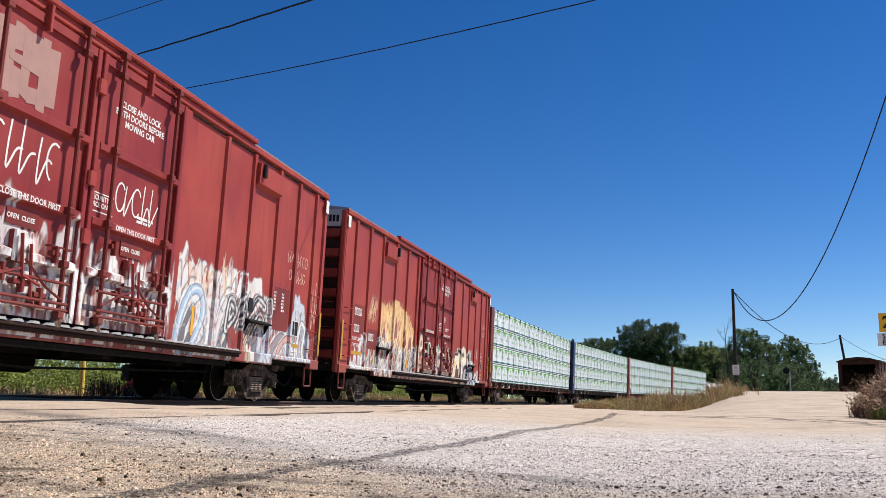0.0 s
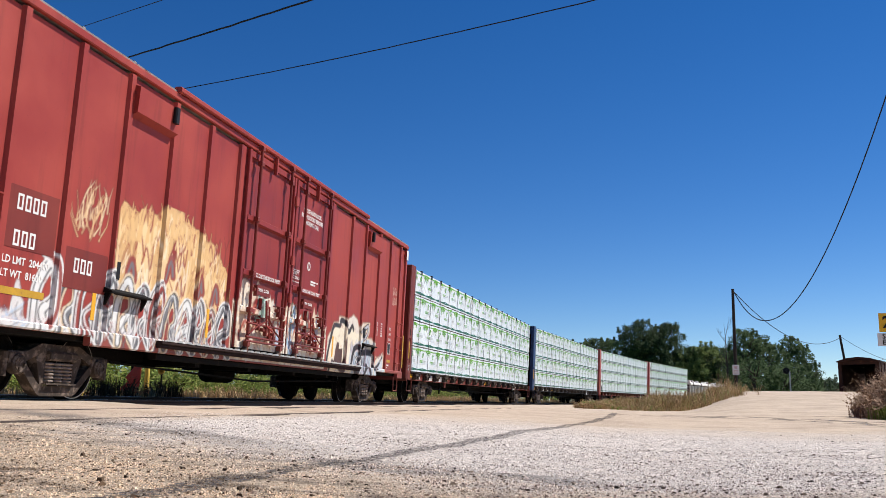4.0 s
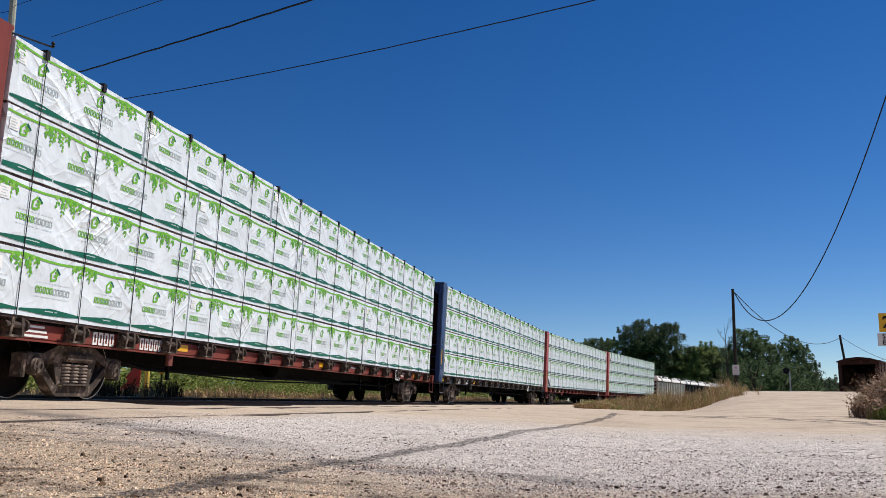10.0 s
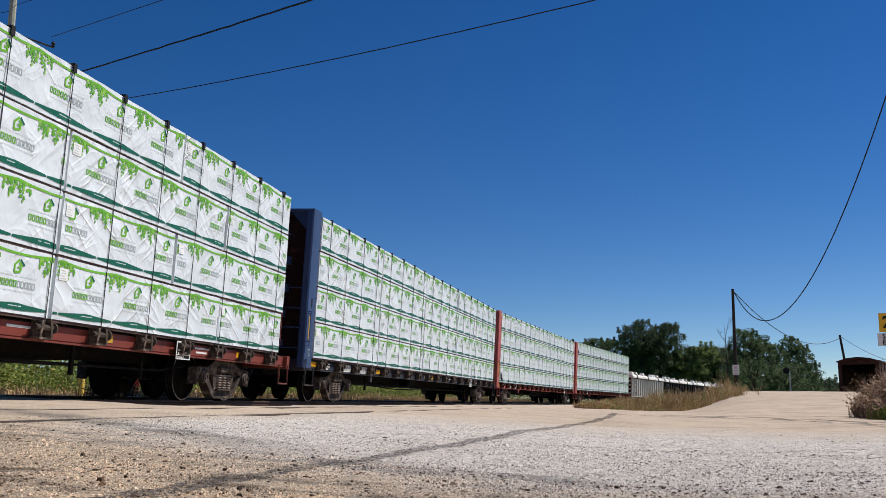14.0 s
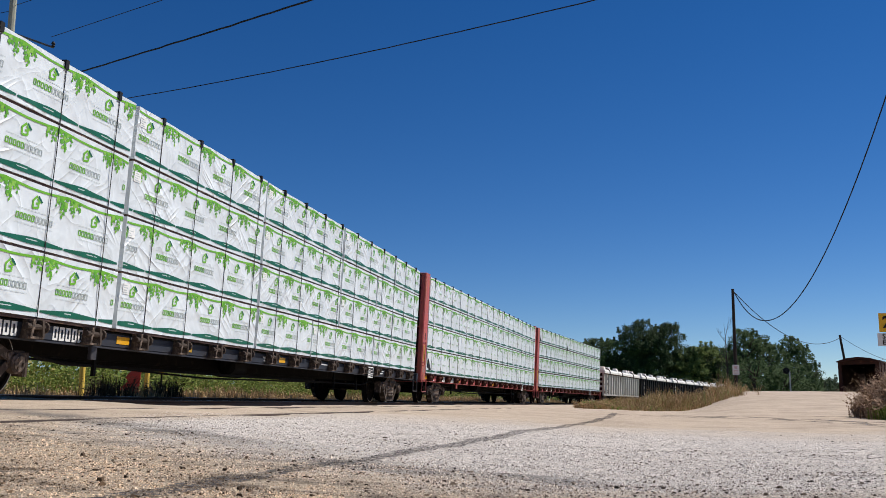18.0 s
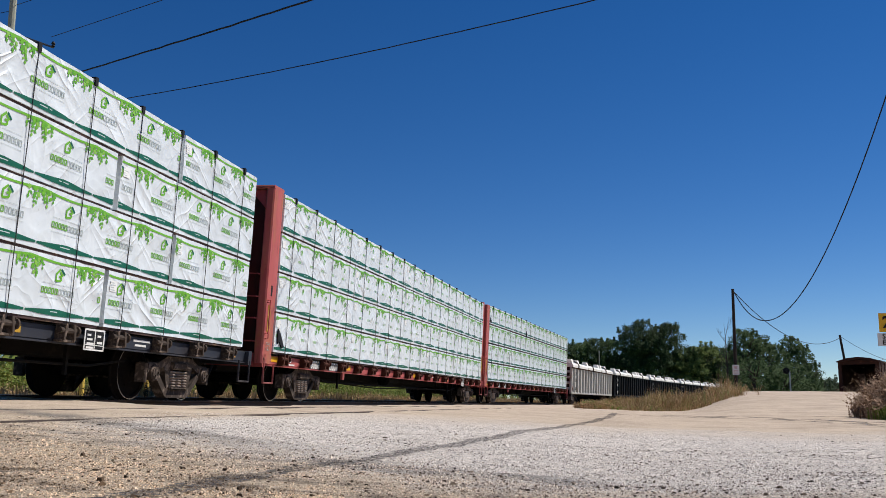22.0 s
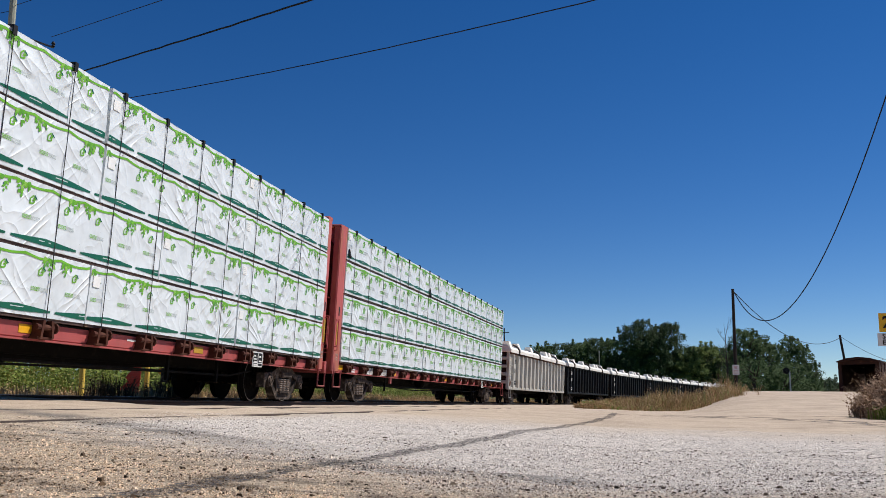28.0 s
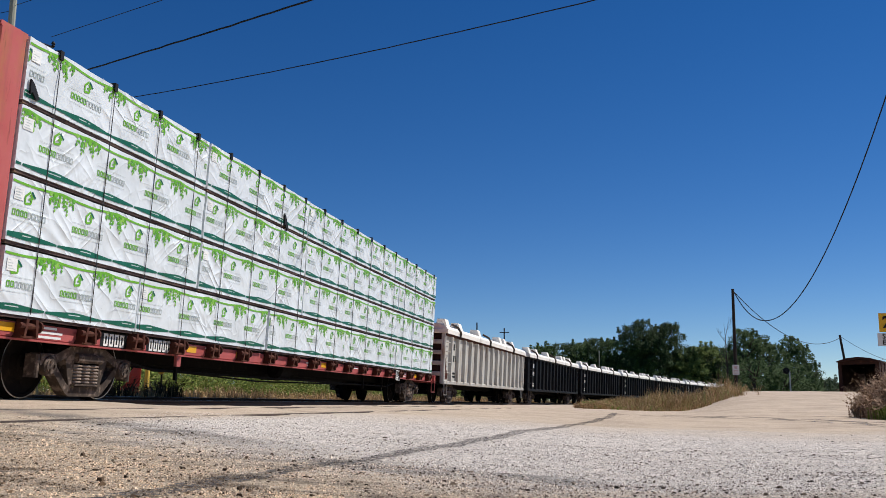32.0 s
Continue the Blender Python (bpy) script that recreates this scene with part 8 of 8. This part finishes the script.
def gondola(centre, paint, label, seed, keyed):
    """A mill gondola with ribbed sides under a moulded cover."""
    car = thing("gondola_car", label, "railway car", "cars of the freight train")
    CARS.append((car, centre, 12.8))
    m = M[paint]
    HB = 8.42
    part("floor", Shape().box(-1.4, 1.4, -HB, HB, 0.86, 0.98), M["under"], car)
    part("centre_sill", Shape().box(-0.3, 0.3, -8.6, 8.6, 0.55, 0.86, 0.03), M["under"], car)
    for e in (-1, 1):
        part("side_sheet", Shape().box(*sorted((e * 1.40, e * 1.44)), -HB, HB, 0.8, 2.62), m, car)
        part("top_chord", Shape().box(*sorted((e * 1.38, e * 1.55)), -HB, HB, 2.54, 2.66, 0.03), M["rust"] if paint == "gon_grey" else m, car)
        part("side_sill", Shape().box(*sorted((e * 1.38, e * 1.52)), -HB, HB, 0.72, 0.86, 0.02), m, car)
        part("end_sheet", Shape().box(-1.4, 1.4, *sorted((e * HB, e * (HB - 0.05))), 0.8, 2.62), M["shade_black"], car, "end sheet coloured dark for its shade")
        for z in (1.1, 1.5, 1.9, 2.3):
            part("end_rib", Shape().box(-1.38, 1.38, *sorted((e * HB, e * (HB + 0.1))), z - 0.08, z + 0.08, 0.03), m, car)
        for x in (-1.42, 1.42):
            part("corner_post", Shape().box(x - 0.08, x + 0.08, *sorted((e * (HB - 0.12), e * (HB + 0.06))), 0.74, 2.64, 0.03), m, car)
        for z in (1.15, 1.55, 1.95, 2.3):
            grab(car, 1.46, e * (HB - 0.25), e * (HB - 0.7), z, m, "ladder_rung")
        stirrup(car, 1.46, e * (HB - 0.4), 0.74, m)
        coupler(car, e * HB, e)
    for k in range(15):
        y = -7.55 + k * 1.08
        for e in (-1, 1):
            s = Shape().prism([(e * 1.44, y - 0.11), (e * 1.44, y + 0.11), (e * 1.56, y + 0.07), (e * 1.56, y - 0.07)], 2, 0.84, 2.54)
            part("side_rib", s, m, car)
    W = M["white"] if paint == "gon_black" else M["black"]
    bars(car, "reporting_mark", 1.445, -6.98, 2.3, [[0.2, 0.2, 0.2]], W, 0.24)
    bars(car, "car_number", 1.445, -6.98, 1.85, [[0.2, 0.2, 0.2]], W, 0.24)
    bars(car, "weight_lines", 1.445, -6.98, 1.2, [[0.3, 0.3], [0.4]], W, 0.08)
    if paint == "gon_black":
        m.node_tree.nodes["Principled BSDF"].inputs["Specular IOR Level"].default_value = 0.1
    else:
        part("rust_patch", Shape().prism([(-8.3, 0.9), (-7.8, 0.9), (-7.72, 1.12), (-7.95, 1.3), (-8.0, 1.75), (-8.3, 1.62)], 0, 1.442, 1.444), M["rust"], car, "rusted corner of the side sheet")
        part("emblem", Shape().prism([(2.0, 1.35), (2.35, 1.45), (2.7, 2.0), (2.4, 1.8), (2.3, 2.1), (2.15, 1.7)], 0, 1.445, 1.449), M["black"], car)
    # cover in three lids, each with end blocks and lifting lugs
    for k in range(3):
        y0, y1 = -8.5 + k * 5.67, -8.5 + (k + 1) * 5.67 - 0.06
        s = Shape()
        s.prism([(2.62, -1.58), (2.78, -1.58), (2.9, -1.48), (3.02, -0.95), (3.05, 0), (3.02, 0.95), (2.9, 1.48), (2.78, 1.58), (2.62, 1.58)], 1, y0, y1)
        lid = part("cover_lid", s, M["cover"], car, "cream moulded cover lid")
        for y in ((y0 + 0.5, y0 + 2.6) if k != 1 else (y0 + 0.35, y1 - 0.6)):
            part("cover_block", Shape().prism([(2.9, 0.95), (3.2, 1.0), (3.2, 1.3), (2.88, 1.42)], 1, y, y + 0.5), M["cover"], lid)
        part("lid_joint", Shape().box(-1.6, 1.6, y0 - 0.05, y0 + 0.03, 2.64, 2.78, 0.01), M["cover"], lid)
        part("hold_down", Shape().tube([(1.6, y0 + 1.9, 2.5), (1.62, y0 + 1.9, 2.78), (1.5, y0 + 1.94, 2.96), (1.2, y0 + 2.0, 3.1)], 0.045, 6), M["truck"], lid, "rusty hold-down chain")
    for y in (-6.4, 6.4):
        truck(car, y, 0.42, keyed)
    return car


J = 23.35                                   # the coupling between the two boxcars, along the train
boxcar(J - 10.6, white_lettering(), 0)
boxcar(J + 10.6, mixed_lettering(), 1)
CB = J + 21.2
centerbeam(CB + 12.27, "flat_brown", "flat_brown", "oxide brown centre-partition flatcar loaded with wrapped lumber", 0, 1)
centerbeam(CB + 37.19, "flat_blue", "flat_black", "dark blue centre-partition flatcar loaded with wrapped lumber", 0, 2, 0.0, 0.38)
centerbeam(CB + 61.73, "flat_red", "flat_red", "bleached red centre-partition flatcar loaded with small-print wrapped lumber", 1, 3, 0.34)
centerbeam(CB + 85.89, "flat_red", "flat_red", "bleached red centre-partition flatcar with winches, loaded with wrapped lumber", 0, 4)
GON = CB + 98.16
gondola(GON + 9.1, "gon_grey", "pale grey ribbed gondola under a cream moulded cover", 1, True)
for k in range(1, 9):
    gondola(GON + 9.1 + k * 18.2, "gon_black", "black ribbed gondola under a cream moulded cover", 1 + k, k < 2)


# ---- what moves ----
def motions():
    times = [float(k) for k in range(0, 33)]
    tracks = [[(t, car_pose(centre, base, t)) for t in times] for _, centre, base in CARS]
    for (car, _, _), rows in zip(CARS, tracks):
        walk(car, rows)
    for ob, k, place in RIDERS:
        walk(ob, [(t, m @ place) for t, m in tracks[k]])
    ticks = [k / 6 for k in range(0, 193)]
    for w, y, r in WHEELSETS:
        walk(w, [(t, Matrix.Translation((0, y, 0)) @ Matrix.Rotation(travelled(t) / r, 4, "X")) for t in ticks])


motions()
